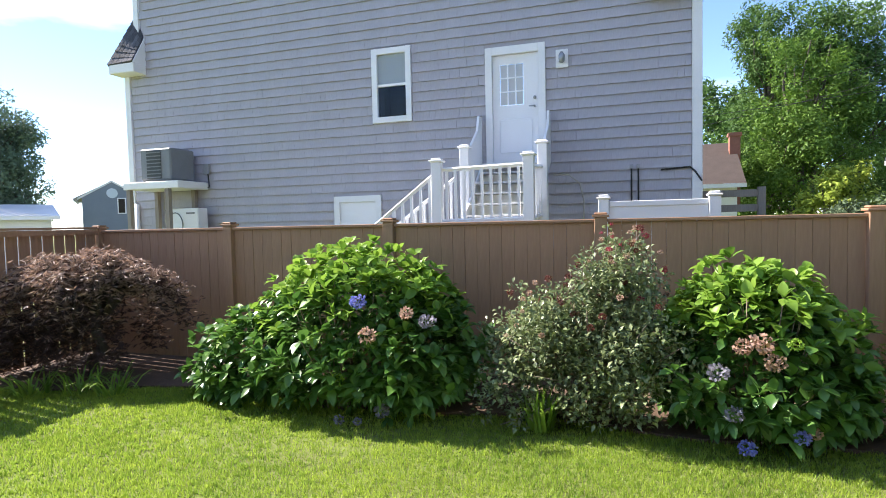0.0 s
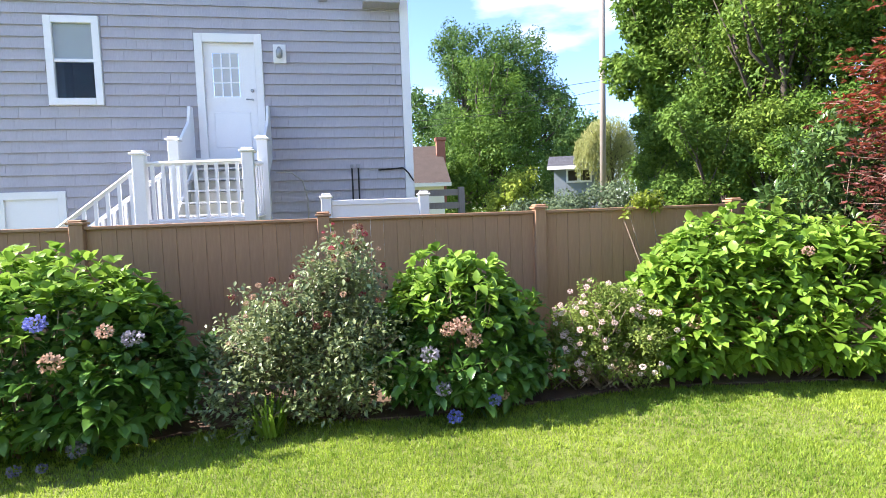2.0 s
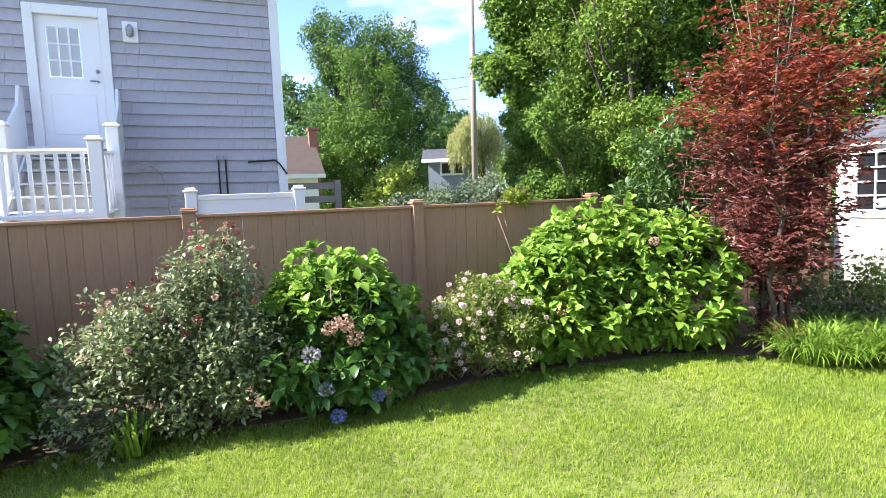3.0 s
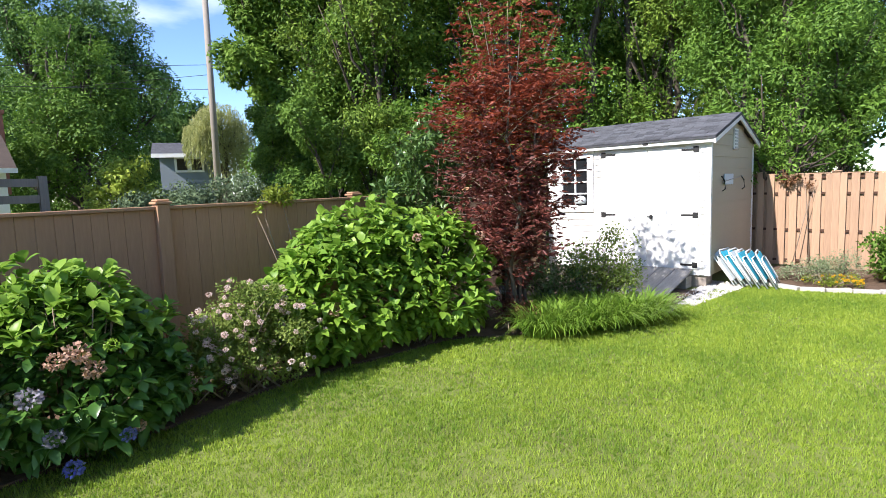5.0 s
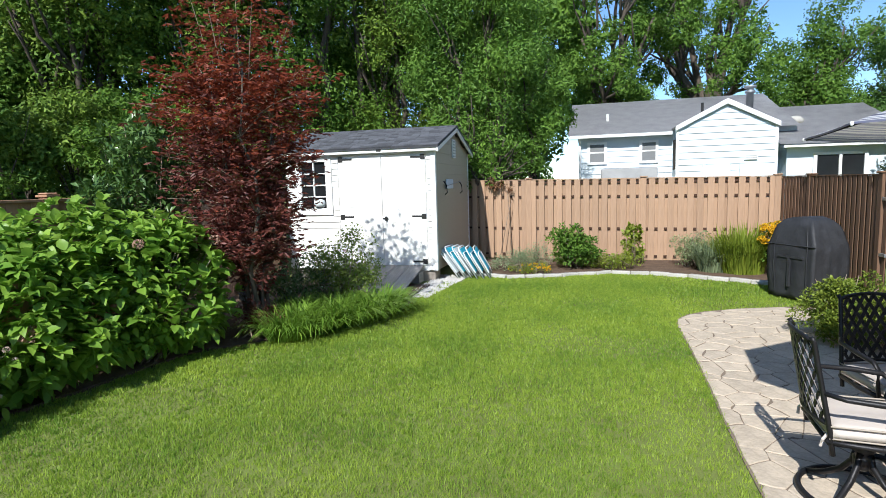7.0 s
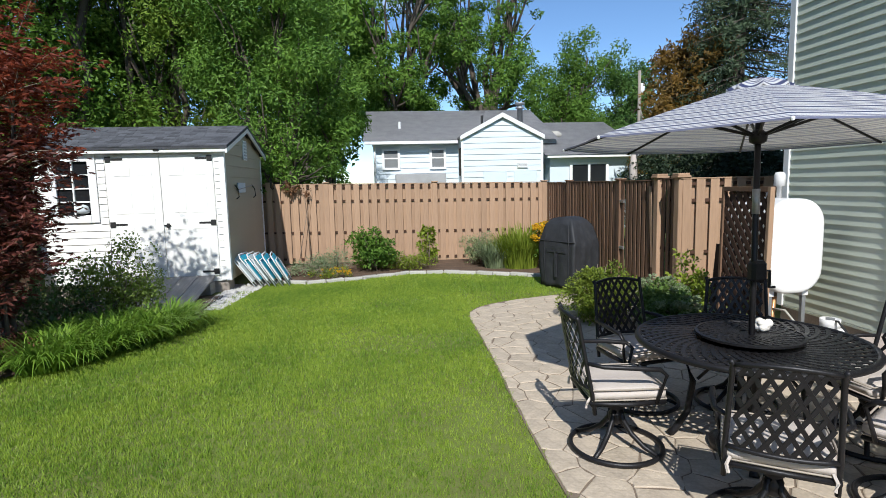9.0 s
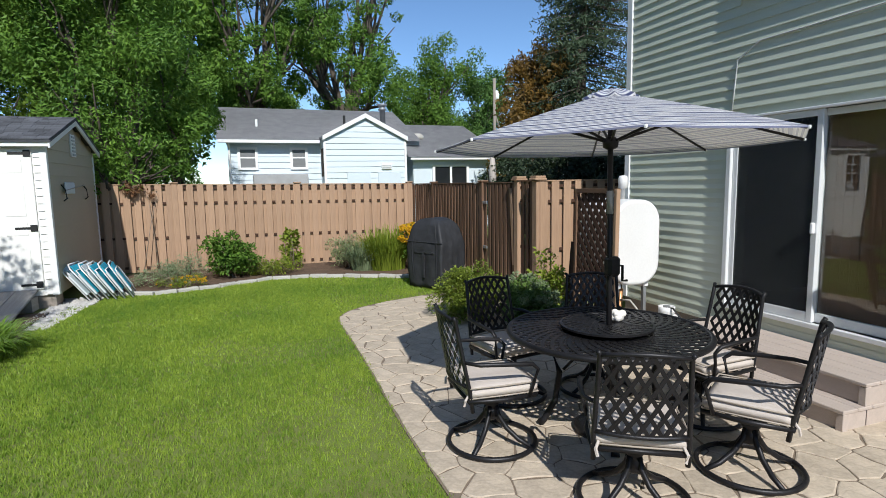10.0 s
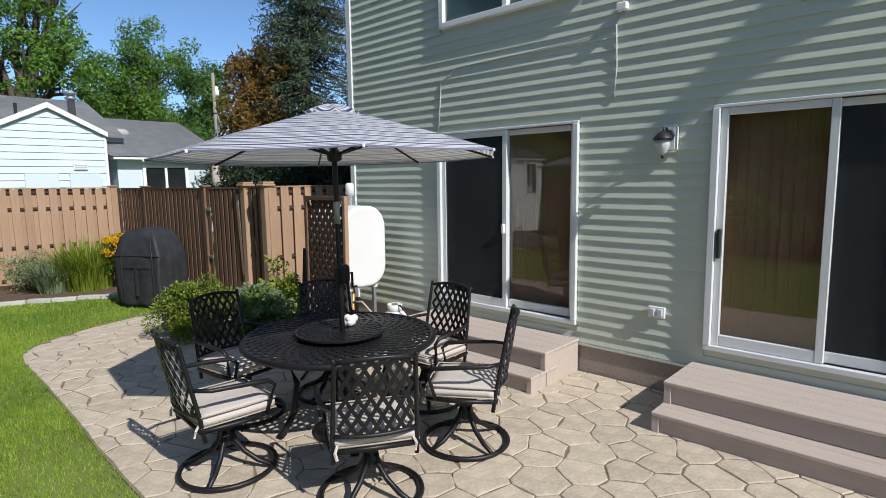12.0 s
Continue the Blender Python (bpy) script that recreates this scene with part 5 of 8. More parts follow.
for s in (-1, 1):
    part("gable_roof", prism([(WC + s * 1.53, -1.16, 3.52), (WC, -1.16, 4.32), (WC, -1.16, 4.24), (WC + s * 1.53, -1.16, 3.44)], (0, 3.2, 0)), M_ROOFG, wh)
    part("rake_board", prism([(WC + s * 1.54, -1.24, 3.51), (WC, -1.24, 4.31), (WC, -1.24, 4.15), (WC + s * 1.54, -1.24, 3.36)], (0, 0.075, 0)), M_WHITE, wh, "white rake board")
    part("corner_trim", boxes((WC + s * WH - 0.04, WC + s * WH + 0.04, -1.15, -1.06, 0.5, 3.5)), M_WHITE, wh)
for a in (3.93, 5.05):
    part("flood_panel", boxes((a, a + 0.85, -1.16, -1.10, 1.0, 2.22), bevel=0.01), M_PALE, wh, "pale access panel")
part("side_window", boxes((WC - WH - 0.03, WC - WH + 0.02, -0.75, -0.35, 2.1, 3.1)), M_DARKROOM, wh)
for a, b in ((0.36, 0.86), (2.15, 2.60)):
    w = part("window", boxes((a - 0.09, a, -0.06, 0.05, 2.38, 3.17), (b, b + 0.09, -0.06, 0.05, 2.38, 3.17), (a, b, -0.06, 0.05, 3.09, 3.17), (a, b, -0.07, 0.05, 2.38, 2.46), (a, b, -0.04, 0.03, 2.78, 2.83)), M_PVC, wh)
    part("pane", boxes((a, b, -0.034, -0.026, 2.46, 3.09)), M_BLINDG, w)
part("bulkhead_hatch", boxes((0.75, 2.6, -0.8, 0.0, 1.0, 2.2), bevel=0.02), M_ROOFG, wh, "grey hatch under the windows")
dv = part("dryer_vent", boxes((5.18, 5.56, -1.17, -1.12, 2.32, 2.53), bevel=0.01), M_WHITE, wh)
for k in range(3):
    part("vent_slat", boxes((5.20, 5.54, -1.185, -1.172, 2.34 + 0.06 * k, 2.375 + 0.06 * k)), M_SHADEW, dv)
part("chimney_pipe", lathe(bmesh.new(), [(0.12, 3.8), (0.12, 4.76), (0.18, 4.77), (0.18, 4.83), (0.12, 4.84), (0.12, 4.92), (0.2, 4.94), (0.2, 5.02), (0.02, 5.05)], 14, 5.9, 1.4), M_STEEL, wh, "steel flue with a rain cap", True)
part("vent_pipe", lathe(bmesh.new(), [(0.05, 3.9), (0.05, 4.3)], 8, 1.0, 1.3), M_WHITE, wh)
part("vent_pipe", lathe(bmesh.new(), [(0.05, 4.0), (0.05, 4.5)], 8, 4.3, 1.2), M_HINGE, wh)
sw_ = thing("white_house_wing", pose(20.2, -5.9, 0, 0, 0, -90), "lower wing of the pale house with glazed doors", "house")
part("wall", boxes((0.0, 3.4, 0.02, 4.0, 0.0, 2.85)), M_PALE, sw_)
rf = bmesh.new()
v = [rf.verts.new(p) for p in ((-0.3, -0.4, 2.78), (3.7, -0.4, 2.78), (3.4, 3.4, 4.34), (-0.3, 3.4, 4.34))]
rf.faces.new(v)
bmesh.ops.solidify(rf, geom=rf.faces[:], thickness=0.12)
part("roof", rf, M_ROOFG, sw_)
part("soffit", boxes((-0.2, 3.6, -0.36, 0.02, 2.68, 2.76)), M_WHITE, sw_)
dfr = part("glazed_door", boxes((0.75, 0.85, -0.05, 0.04, 0.3, 2.5), (2.15, 2.25, -0.05, 0.04, 0.3, 2.5), (0.85, 2.15, -0.05, 0.04, 2.42, 2.5), (1.46, 1.54, -0.05, 0.04, 0.3, 2.42)), M_PVC, sw_)
part("pane", boxes((0.85, 1.46, 0.0, 0.018, 0.3, 2.42)), M_PANE, dfr)
part("pane", boxes((1.54, 2.15, 0.0, 0.018, 0.3, 2.42)), M_PANE, dfr)
part("roof_vent", lathe(bmesh.new(), [(0.3, 3.55), (0.32, 3.7), (0.2, 3.82), (0.05, 3.84)], 14, 0.7, 1.8), M_EDGE, sw_, "pale dome roof vent", True)

# ---- far houses ----
def far_house(name, m, w, d, eave, ridge, wall, roofm, label, wins, chimney=None):
    h = thing(name, m, label, "house")
    part("wall", boxes((-w / 2, w / 2, 0, d, 0, eave)), wall, h)
    r = bmesh.new()
    prof = [(-0.4, eave - 0.1), (d / 2, ridge), (d + 0.4, eave - 0.1)]
    a, b = [r.verts.new((-w / 2 - 0.3, y, z)) for y, z in prof], [r.verts.new((w / 2 + 0.3, y, z)) for y, z in prof]
    for k in range(2):
        r.faces.new((a[k], b[k], b[k + 1], a[k + 1]))
    r.faces.new(a)
    r.faces.new(b[::-1])
    r.faces.new((a[0], a[2], b[2], b[0]))
    bmesh.ops.recalc_face_normals(r, faces=r.faces)
    part("roof", r, roofm, h)
    part("fascia", boxes((-w / 2 - 0.3, w / 2 + 0.3, -0.46, -0.41, eave - 0.25, eave - 0.08)), M_WHITE, h)
    for x, z, ww, hh in wins:
        o = part("window", boxes((x - ww / 2 - 0.1, x + ww / 2 + 0.1, -0.05, 0.02, z - 0.1, z + hh + 0.1)), M_PVC, h)
        part("pane", boxes((x - ww / 2, x + ww / 2, -0.07, -0.051, z, z + hh)), M_DARKROOM, o)
    if chimney:
        x, y, cw, z1 = chimney
        c = part("chimney", boxes((x - cw, x + cw, y - cw, y + cw, eave - 1, z1), (x - cw - 0.06, x + cw + 0.06, y - cw - 0.06, y + cw + 0.06, z1, z1 + 0.15)), M_BRICK, h, "red brick chimney")
    return h


far_house("brown_roof_house", pose(1.98, 26.0, 0, 0, 0, -3), 5.5, 7, 3.2, 5.25, M_SHEDW, M_ROOFB, "far house with a brown shingled roof", [(0.5, 1.6, 0.8, 1.1)], (2.95, 2.5, 0.22, 5.4))
bh = far_house("blue_house", pose(-32.73, 26.98, 0, 0, 0, -41.4), 6.0, 3.1, 3.8, 4.75, M_BLUEG, M_ROOFG, "far blue-grey house with a white trimmed gable", [])
part("gable_wall", prism([(3.02, 0.0, 0.0), (3.02, 3.1, 0.0), (3.02, 3.1, 3.75), (3.02, 1.55, 4.68), (3.02, 0.0, 3.75)], (0.3, 0, 0)), M_BLUEG, bh)
for y0 in (-0.25, 3.35):
    part("rake_board", prism([(3.33, y0, 3.58), (3.33, 1.55, 4.66), (3.33, 1.55, 4.78), (3.33, y0, 3.70)], (0.05, 0, 0)), M_WHITE, bh, "white rake board")
bwn = part("window", boxes((3.32, 3.37, 1.8, 2.26, 2.75, 3.72)), M_PVC, bh)
part("pane", boxes((3.371, 3.38, 1.86, 2.2, 2.81, 3.66)), M_DARKROOM, bwn)
part("gable_vent", lathe(bmesh.new(), [(0.3, 0.0), (0.3, 0.03), (0.24, 0.04)], 16), M_PALE, bh).matrix_basis = pose(3.32, 1.55, 4.0, 0, 90, 0)
far_house("white_porch_house", pose(-26.5, 15.05, 0, 0, 0, 57), 8.0, 6, 2.55, 3.1, M_SHEDW, M_TANK, "low white house with a pale porch roof", [(1.0, 0.9, 1.0, 1.0)])
far_house("grey_house", pose(11.45, 25.6, 0, 0, 0, -24), 2.5, 3, 3.85, 4.4, M_BLUEG, M_SHEDROOF, "small grey house beyond the willow", [(-0.35, 3.05, 0.42, 0.5), (0.25, 3.05, 0.42, 0.5)])

# ---- small far things ----
um = thing("closed_umbrella", pose(*at_az(-114.2, 15.5)), "closed pale garden umbrella behind the fence", "umbrella")
part("pole", tube(bmesh.new(), [(0, 0, 0), (0, 0, 2.75)], 0.02, 8), M_STEEL, um)
part("canopy", lathe(bmesh.new(), [(0.05, 1.75), (0.11, 1.85), (0.10, 2.2), (0.05, 2.6), (0.015, 2.72)], 10), M_CUSH, um, smooth=True)
p2 = thing("utility_pole", pose(*at_az(-114.9, 36)), "far wooden utility pole with a cross brace", "pole")
part("shaft", tube(bmesh.new(), [(0, 0, 0), (0, 0, 8.3)], 0.09, 8), M_POLE, p2, smooth=True)
part("brace", tube(bmesh.new(), [(0, 0, 6.2), (0.1, -0.5, 4.9)], 0.06, 6), M_POLE, p2)
part("insulator", lathe(bmesh.new(), [(0.1, 7.0), (0.16, 7.1), (0.16, 7.5), (0.05, 7.6)], 10, 0.2, -0.25), M_PVC, p2, smooth=True)
wa = thing("window_air_conditioner", pose(20.55, -5.97, 2.35), "white window air conditioner on the pale house", "air conditioner")
part("case", boxes((-0.2, 0.25, -0.35, 0.05, 0.0, 0.42), bevel=0.02), M_WHITE, wa)
part("grille", boxes((-0.215, -0.201, -0.3, 0.0, 0.06, 0.36)), M_STEEL, wa)

# ---- trees and shrubs ----
def limb(bm, a, b, r0, r1, rng, n=6, bend=0.12, sides=7):
    a, b = np.array(a, float), np.array(b, float)
    t = np.linspace(0, 1, n)[:, None]
    pts = a + (b - a) * t + rng.normal(0, bend, (n, 3)) * np.linalg.norm(b - a) * 0.25 * np.sin(t * math.pi)
    tube(bm, [tuple(map(float, p)) for p in pts], [float(v) for v in np.linspace(r0, r1, n)], sides)
    return pts


def limb_mesh(a, b, r0, r1, rng):
    bm = bmesh.new()
    limb(bm, a, b, r0, r1, rng, 5, 0.1, 5)
    return bm


def crown_part(parent, me, name="crown"):
    o = new(name, me)
    o.parent = parent
    return o


def tree(name, base, clumps, count, size, material, label, category="tree", bark=None, trunk_r=0.2, seed=1, sub=16, subr=0.32, wide=0.6, shell=0.45, fancy=False, lean=0.8):
    """A tapered trunk with limbs into uneven clumps of many small leaves. Clumps are given from the base."""
    rng = np.random.default_rng(seed)
    t = thing(name, pose(*base), label, category)
    c = np.array(clumps, float)
    top = c[:, :3].mean(0)
    bm = bmesh.new()
    fork = np.array([top[0] * 0.4, top[1] * 0.4, max(0.25, c[:, 2].min() * 0.7)])
    limb(bm, (0, 0, -0.1), fork, trunk_r, trunk_r * 0.75, rng, 5, 0.08)
    for row in c:
        pts = limb(bm, fork, row[:3], trunk_r * 0.55, trunk_r * 0.14, rng)
        for _ in range(3):
            d = unit(rng.normal(0, 1, 3)) * row[3:] * 0.8
            limb(bm, pts[3], row[:3] + d, trunk_r * 0.22, trunk_r * 0.05, rng, 4, sides=5)
    part("trunk", bm, bark or M_BARK, t, smooth=True)
    pos, out = clump_cloud(clumps, count, rng, shell, sub, subr)
    sz = size * rng.uniform(0.6, 1.25, count)
    crown_part(t, leaves("crown", pos, out, sz, material, wide, rng=rng) if fancy else slivers("crown", pos, out, sz, material, wide, rng, lean))
    return t


def crown(rng, n, w, d, z0, z1, r, taper=0.55):
    """Clumps spread through a crown, narrower towards its top."""
    out = []
    for k in range(n):
        z = z0 + (z1 - z0) * (k + 0.5) / n
        s = 1.0 - taper * ((z - z0) / (z1 - z0)) ** 1.6
        q = r * rng.uniform(0.75, 1.2)
        out.append((rng.uniform(-1, 1) * w * s, rng.uniform(-1, 1) * d * s, z, q, q, q * 0.8))
    return out


R1 = np.random.default_rng(11)
# beyond the grey house
tree("maple_tree", at_az(-13, 38), crown(R1, 12, 2.4, 2.4, 3.0, 12.6, 2.2), 44000, 0.21, L_FAR, "tall green maple beyond the houses", seed=2, trunk_r=0.35, sub=22, subr=0.33)
tree("maple_tree", at_az(-15.5, 33), crown(R1, 13, 2.0, 2.0, 2.0, 9.8, 2.0), 46000, 0.19, L_OAK, "broad green maple beyond the houses", seed=3, trunk_r=0.35, sub=22, subr=0.33)
tree("maple_tree", at_az(-18.8, 37), crown(R1, 12, 1.6, 1.6, 1.5, 11.6, 2.0), 40000, 0.21, L_FAR, "dark green maple beyond the houses", seed=4, trunk_r=0.3, sub=22, subr=0.33)
tree("maple_tree", at_az(-23.4, 46), crown(R1, 8, 1.8, 1.8, 2.0, 9.0, 1.9), 11000, 0.36, L_FAR, "distant green tree with a rounded crown", seed=5, trunk_r=0.3, subr=0.4)
tree("maple_tree", at_az(-9.5, 46), crown(R1, 9, 2.0, 2.5, 2.0, 10.5, 2.2), 14000, 0.4, L_FAR, "distant green tree behind the brown roof", seed=6, trunk_r=0.3, subr=0.4)
tree("shade_tree", at_az(57.4, 36), crown(R1, 12, 2.3, 2.2, 1.8, 7.7, 1.7), 32000, 0.21, L_FARD, "dark tree against the bright sky", seed=7, trunk_r=0.3, subr=0.4)
tree("garden_conifer", at_az(-17.9, 9.35), [(0, 0, 0.9, 0.4, 0.4, 0.8), (0.3, 0, 1.6, 0.32, 0.3, 0.6), (-0.34, 0, 1.55, 0.3, 0.28, 0.6), (0.04, 0, 2.15, 0.32, 0.28, 0.34), (-0.12, -0.12, 2.0, 0.28, 0.28, 0.32)], 18000, 0.07, L_THUJA, "yellow-green garden conifer with hanging sprays", "shrub", seed=8, trunk_r=0.1, subr=0.4)
tree("mounded_shrub", (3.82, 8.35, 0), [(-0.95, 0, 1.25, 0.55, 0.5, 0.7), (-0.4, 0.05, 1.5, 0.6, 0.6, 0.66), (0.25, 0, 1.58, 0.7, 0.6, 0.66), (0.85, 0, 1.45, 0.6, 0.5, 0.66), (1.3, 0.1, 1.15, 0.5, 0.5, 0.6)], 34000, 0.065, L_SMOKE, "broad mounded grey-green shrub behind the brown fence", "shrub", seed=9, trunk_r=0.06, sub=26, subr=0.34)

# willow and pole
rng = np.random.default_rng(21)


def willow(base, half, top, lows, label):
    """A dome of hanging strands: lows are the heights at which they end on the west and the east side."""
    t = thing("weeping_willow", pose(*base), label, "tree")
    bm = bmesh.new()
    fork = limb(bm, (0, 0, -0.1), (0.2, 0, top * 0.62), 0.26, 0.16, rng)[-1]
    n, k = 760, 42
    x = rng.uniform(-1, 1, n)
    x = np.sign(x) * np.abs(x) ** 0.85 * half
    y = rng.uniform(-1, 1, n) * half * 0.55
    z = top - 1.15 * (x / half) ** 2 - 0.5 * (y / half) ** 2 - np.abs(rng.normal(0, 0.3, n))
    part("trunk", bm, M_BARK, t, smooth=True)
    for q in range(0, n, 70):
        part("limb", limb_mesh(fork, (x[q], y[q], z[q]), 0.06, 0.012, rng), M_BARK, t, smooth=True)
    low = np.where(x < -0.25 * half, lows[0], lows[1]) + rng.normal(0, 0.35, n)
    u = np.sort(rng.uniform(0.0, 1.0, (n, k)), 1)
    drop = u * np.maximum(0.3, z - low)[:, None] * rng.uniform(0.55, 1.0, (n, 1))
    sway = 0.10 * np.sin(u * 3 + x[:, None] * 5)
    pos = np.stack([x[:, None] * (1 + 0.06 * u) + sway * 0.5 + rng.normal(0, 0.03, (n, k)), y[:, None] + sway + rng.normal(0, 0.03, (n, k)), z[:, None] - drop], -1).reshape(-1, 3)
    crown_part(t, quads("crown", pos, np.tile([0, 0, -1.0], (n * k, 1)), 0.15 * rng.uniform(0.6, 1.2, n * k), L_WILLOW, 0.2, rng, 0.35))


willow((12.35, 24.4, 0), 1.35, 6.1, (3.6, 2.0), "weeping willow with pale hanging strands")
pole = thing("utility_pole", pose(*at_az(-26.27, 25.87)), "tall pale wooden utility pole", "pole")
part("shaft", tube(bmesh.new(), [(0, 0, 0), (0.12, 0, 12.5)], [0.15, 0.11], 10), M_POLE, pole, smooth=True)
p0 = Vector(at_az(-26.27, 25.87))
for k, (z, q, sag) in enumerate(((7.3, (-20, 32, 6.6), 0.7), (6.9, (-14, 60, 8.0), 0.6), (6.3, (-22, 30, 5.9), 0.5))):
    cb = thing("overhead_cable", pose(0, 0, 0), "thin black overhead cable from the utility pole", "cable", "overhead cables")
    a, b = p0 + Vector((0, 0, z)), Vector(q)
    part("strand", tube(bmesh.new(), [tuple(a.lerp(b, t) - Vector((0, 0, sag * 4 * t * (1 - t)))) for t in np.linspace(0, 1, 14).tolist()], 0.011, 4), M_WIRE, cb)

# the wood behind the fence and the shed
WOODS = [(-36.0, 17.5, 9.5, 1.25, L_OAK), (-37.5, 16.5, 10.5, 1.9, L_WOOD), (-42.5, 15.5, 10.5, 1.9, L_WOODY), (-49, 16, 11, 2.0, L_WOOD), (-55, 15, 10.5, 2.0, L_WOODY), (-62, 16, 11, 2.0, L_WOOD), (-65.5, 19.5, 11.5, 2.0, L_OAK), (-69, 17, 11, 2.0, L_WOODY), (-75, 19, 11, 2.0, L_WOOD), (-80, 24, 12, 2.0, L_OAK)]
for k, (az, d, h, w, m) in enumerate(WOODS):
    tree("woodland_tree", at_az(az, d), crown(R1, 15, w * 0.85, w * 0.7, 0.9, h, 1.5, 0.25), 60000, 0.124, m, "leafy woodland tree in dense summer foliage", seed=30 + k, trunk_r=0.22, sub=24, subr=0.34)
for k, az in enumerate((-36.5, -40, -44, -48, -52)):
    m = (L_OAK, L_WOODY, L_WOOD)[k % 3]
    tree("vine_thicket", at_az(az, max(10.4, 7.3 / math.cos(radians(az))) + 0.3 * (k % 2)), [(rng.uniform(-0.5, 0.5), rng.uniform(-0.2, 0.2), z, 0.7, 0.5, 0.5) for z in (0.6, 1.2, 1.8, 2.5, 3.0)], 20000, 0.085, m, "thicket of green vines over bushes", "bush", seed=50 + k, trunk_r=0.06, sub=14, subr=0.4)
tree("vine_thicket", at_az(-30.5, 14.5), [(rng.uniform(-0.3, 0.3), 0.0, z, 0.6, 0.5, 0.55) for z in (0.8, 1.6, 2.4, 3.1, 3.7)], 22000, 0.09, L_WOODY, "thicket of yellowish vines over bushes", "bush", seed=57, trunk_r=0.06, sub=14, subr=0.4)
tree("maple_tree", at_az(-31.5, 17.0), [(0.2, 0, 4.6, 0.9, 0.8, 0.7), (-0.5, 0, 5.5, 1.0, 0.9, 0.8), (0.3, 0.2, 6.4, 1.1, 1.0, 0.8), (-0.35, 0, 7.2, 1.1, 1.0, 0.8), (0.1, 0, 8.2, 1.0, 1.0, 0.8)], 24000, 0.15, L_MAPLE, "bright green maple leaning beside the utility pole", seed=29, trunk_r=0.14, sub=17, subr=0.42, wide=0.8)
tree("cherry_tree", (14.3, 2.9, 0), [(-1.55, -0.1, 1.95, 0.30, 0.55, 0.28), (-0.75, 0.1, 2.0, 0.6, 0.8, 0.5), (-1.1, 0.3, 2.7, 0.6, 0.8, 0.6), (-1.0, -0.7, 2.9, 0.6, 0.7, 0.6), (-0.9, 0.2, 3.5, 0.7, 1.0, 0.7), (-0.9, -0.9, 2.3, 0.5, 0.6, 0.45), (-1.2, -0.5, 2.2, 0.5, 0.6, 0.4), (-0.4, 0.3, 2.6, 1.2, 1.2, 0.6), (0.3, -0.9, 2.7, 1.0, 0.9, 0.6), (0.2, 0.2, 3.6, 1.5, 1.4, 1.0), (-0.1, -0.8, 4.6, 1.3, 1.4, 1.0), (0.3, 0.8, 5.0, 1.5, 1.5, 1.1), (0, -0.2, 6.0, 1.4, 1.5, 1.0), (-0.6, 0.9, 6.6, 1.3, 1.3, 1.0), (0.1, -0.5, 7.6, 1.4, 1.3, 1.0)], 60000, 0.125, L_CHERRY, "cherry tree hanging over the cedar fence", seed=61, trunk_r=0.16, sub=15, subr=0.42, wide=0.4)
tree("cherry_tree", (14.7, 1.65, 0), [(-0.1, 0, 2.0, 0.6, 0.55, 0.55), (-0.3, 0.5, 2.3, 0.6, 0.6, 0.5), (0, 0, 2.9, 0.8, 0.7, 0.7), (0.2, -0.15, 3.8, 0.9, 0.85, 0.8), (0.0, 0.3, 4.9, 1.0, 0.9, 0.8)], 18000, 0.13, L_CHERRY, "slender green tree behind the cedar fence", seed=62, trunk_r=0.1, sub=12, subr=0.4, wide=0.4)
# tall trees behind the white house
tree("oak_tree", at_az(-91, 31), crown(R1, 13, 3.4, 3.0, 4.6, 15, 2.2, 0.1), 33000, 0.23, L_OAK, "tall oak with open crown behind the white house", seed=70, trunk_r=0.4, subr=0.28)
tree("oak_tree", at_az(-99.5, 33), crown(R1, 14, 3.9, 3.0, 5.6, 15.5, 2.1, 0.1), 31000, 0.22, L_OAK, "tall oak with open crown and bare limbs", seed=71, trunk_r=0.45, subr=0.26)
tree("oak_tree", at_az(-84, 34), crown(R1, 12, 3.0, 3.0, 4.0, 15, 2.5, 0.2), 18000, 0.38, L_WOOD, "tall leafy tree behind the wood", seed=72, trunk_r=0.4, subr=0.36)
tree("maple_tree", at_az(-108, 38), crown(R1, 11, 3.0, 2.6, 3.0, 9.8, 2.0, 0.4), 40000, 0.22, L_OAK, "bright green maple behind the white house", seed=73, trunk_r=0.3, subr=0.4)
tree("maple_tree", at_az(-113, 40), crown(R1, 8, 2.0, 2.6, 3.0, 9.0, 1.8, 0.4), 25000, 0.22, L_FAR, "green maple behind the white house", seed=74, trunk_r=0.3, subr=0.4)
tree("rusty_tree", at_az(-118.5, 21), crown(R1, 10, 0.9, 1.2, 1.6, 6.6, 1.1, 0.45), 18000, 0.17, L_RUST, "yellow-brown leaved tree behind the gate", seed=75, trunk_r=0.14, subr=0.42)
# added leaf masses whose colour stands for the dark gap under the spruce
for k, (az, d) in enumerate(((-116.5, 15.5), (-120.5, 15.0), (-124.5, 14.6), (-128.5, 14.4))):
    tree("evergreen_shrub", at_az(az, d), [(0, 0, 1.0, 0.9, 0.7, 1.0), (0.3, 0.1, 1.9, 0.75, 0.6, 0.8), (-0.35, 0, 1.8, 0.7, 0.6, 0.8)], 15000, 0.11, L_SHADELEAF, "dark leaf mass added for the shade under the spruce", "shrub", seed=76 + 3 * k, trunk_r=0.08, sub=20, subr=0.45)


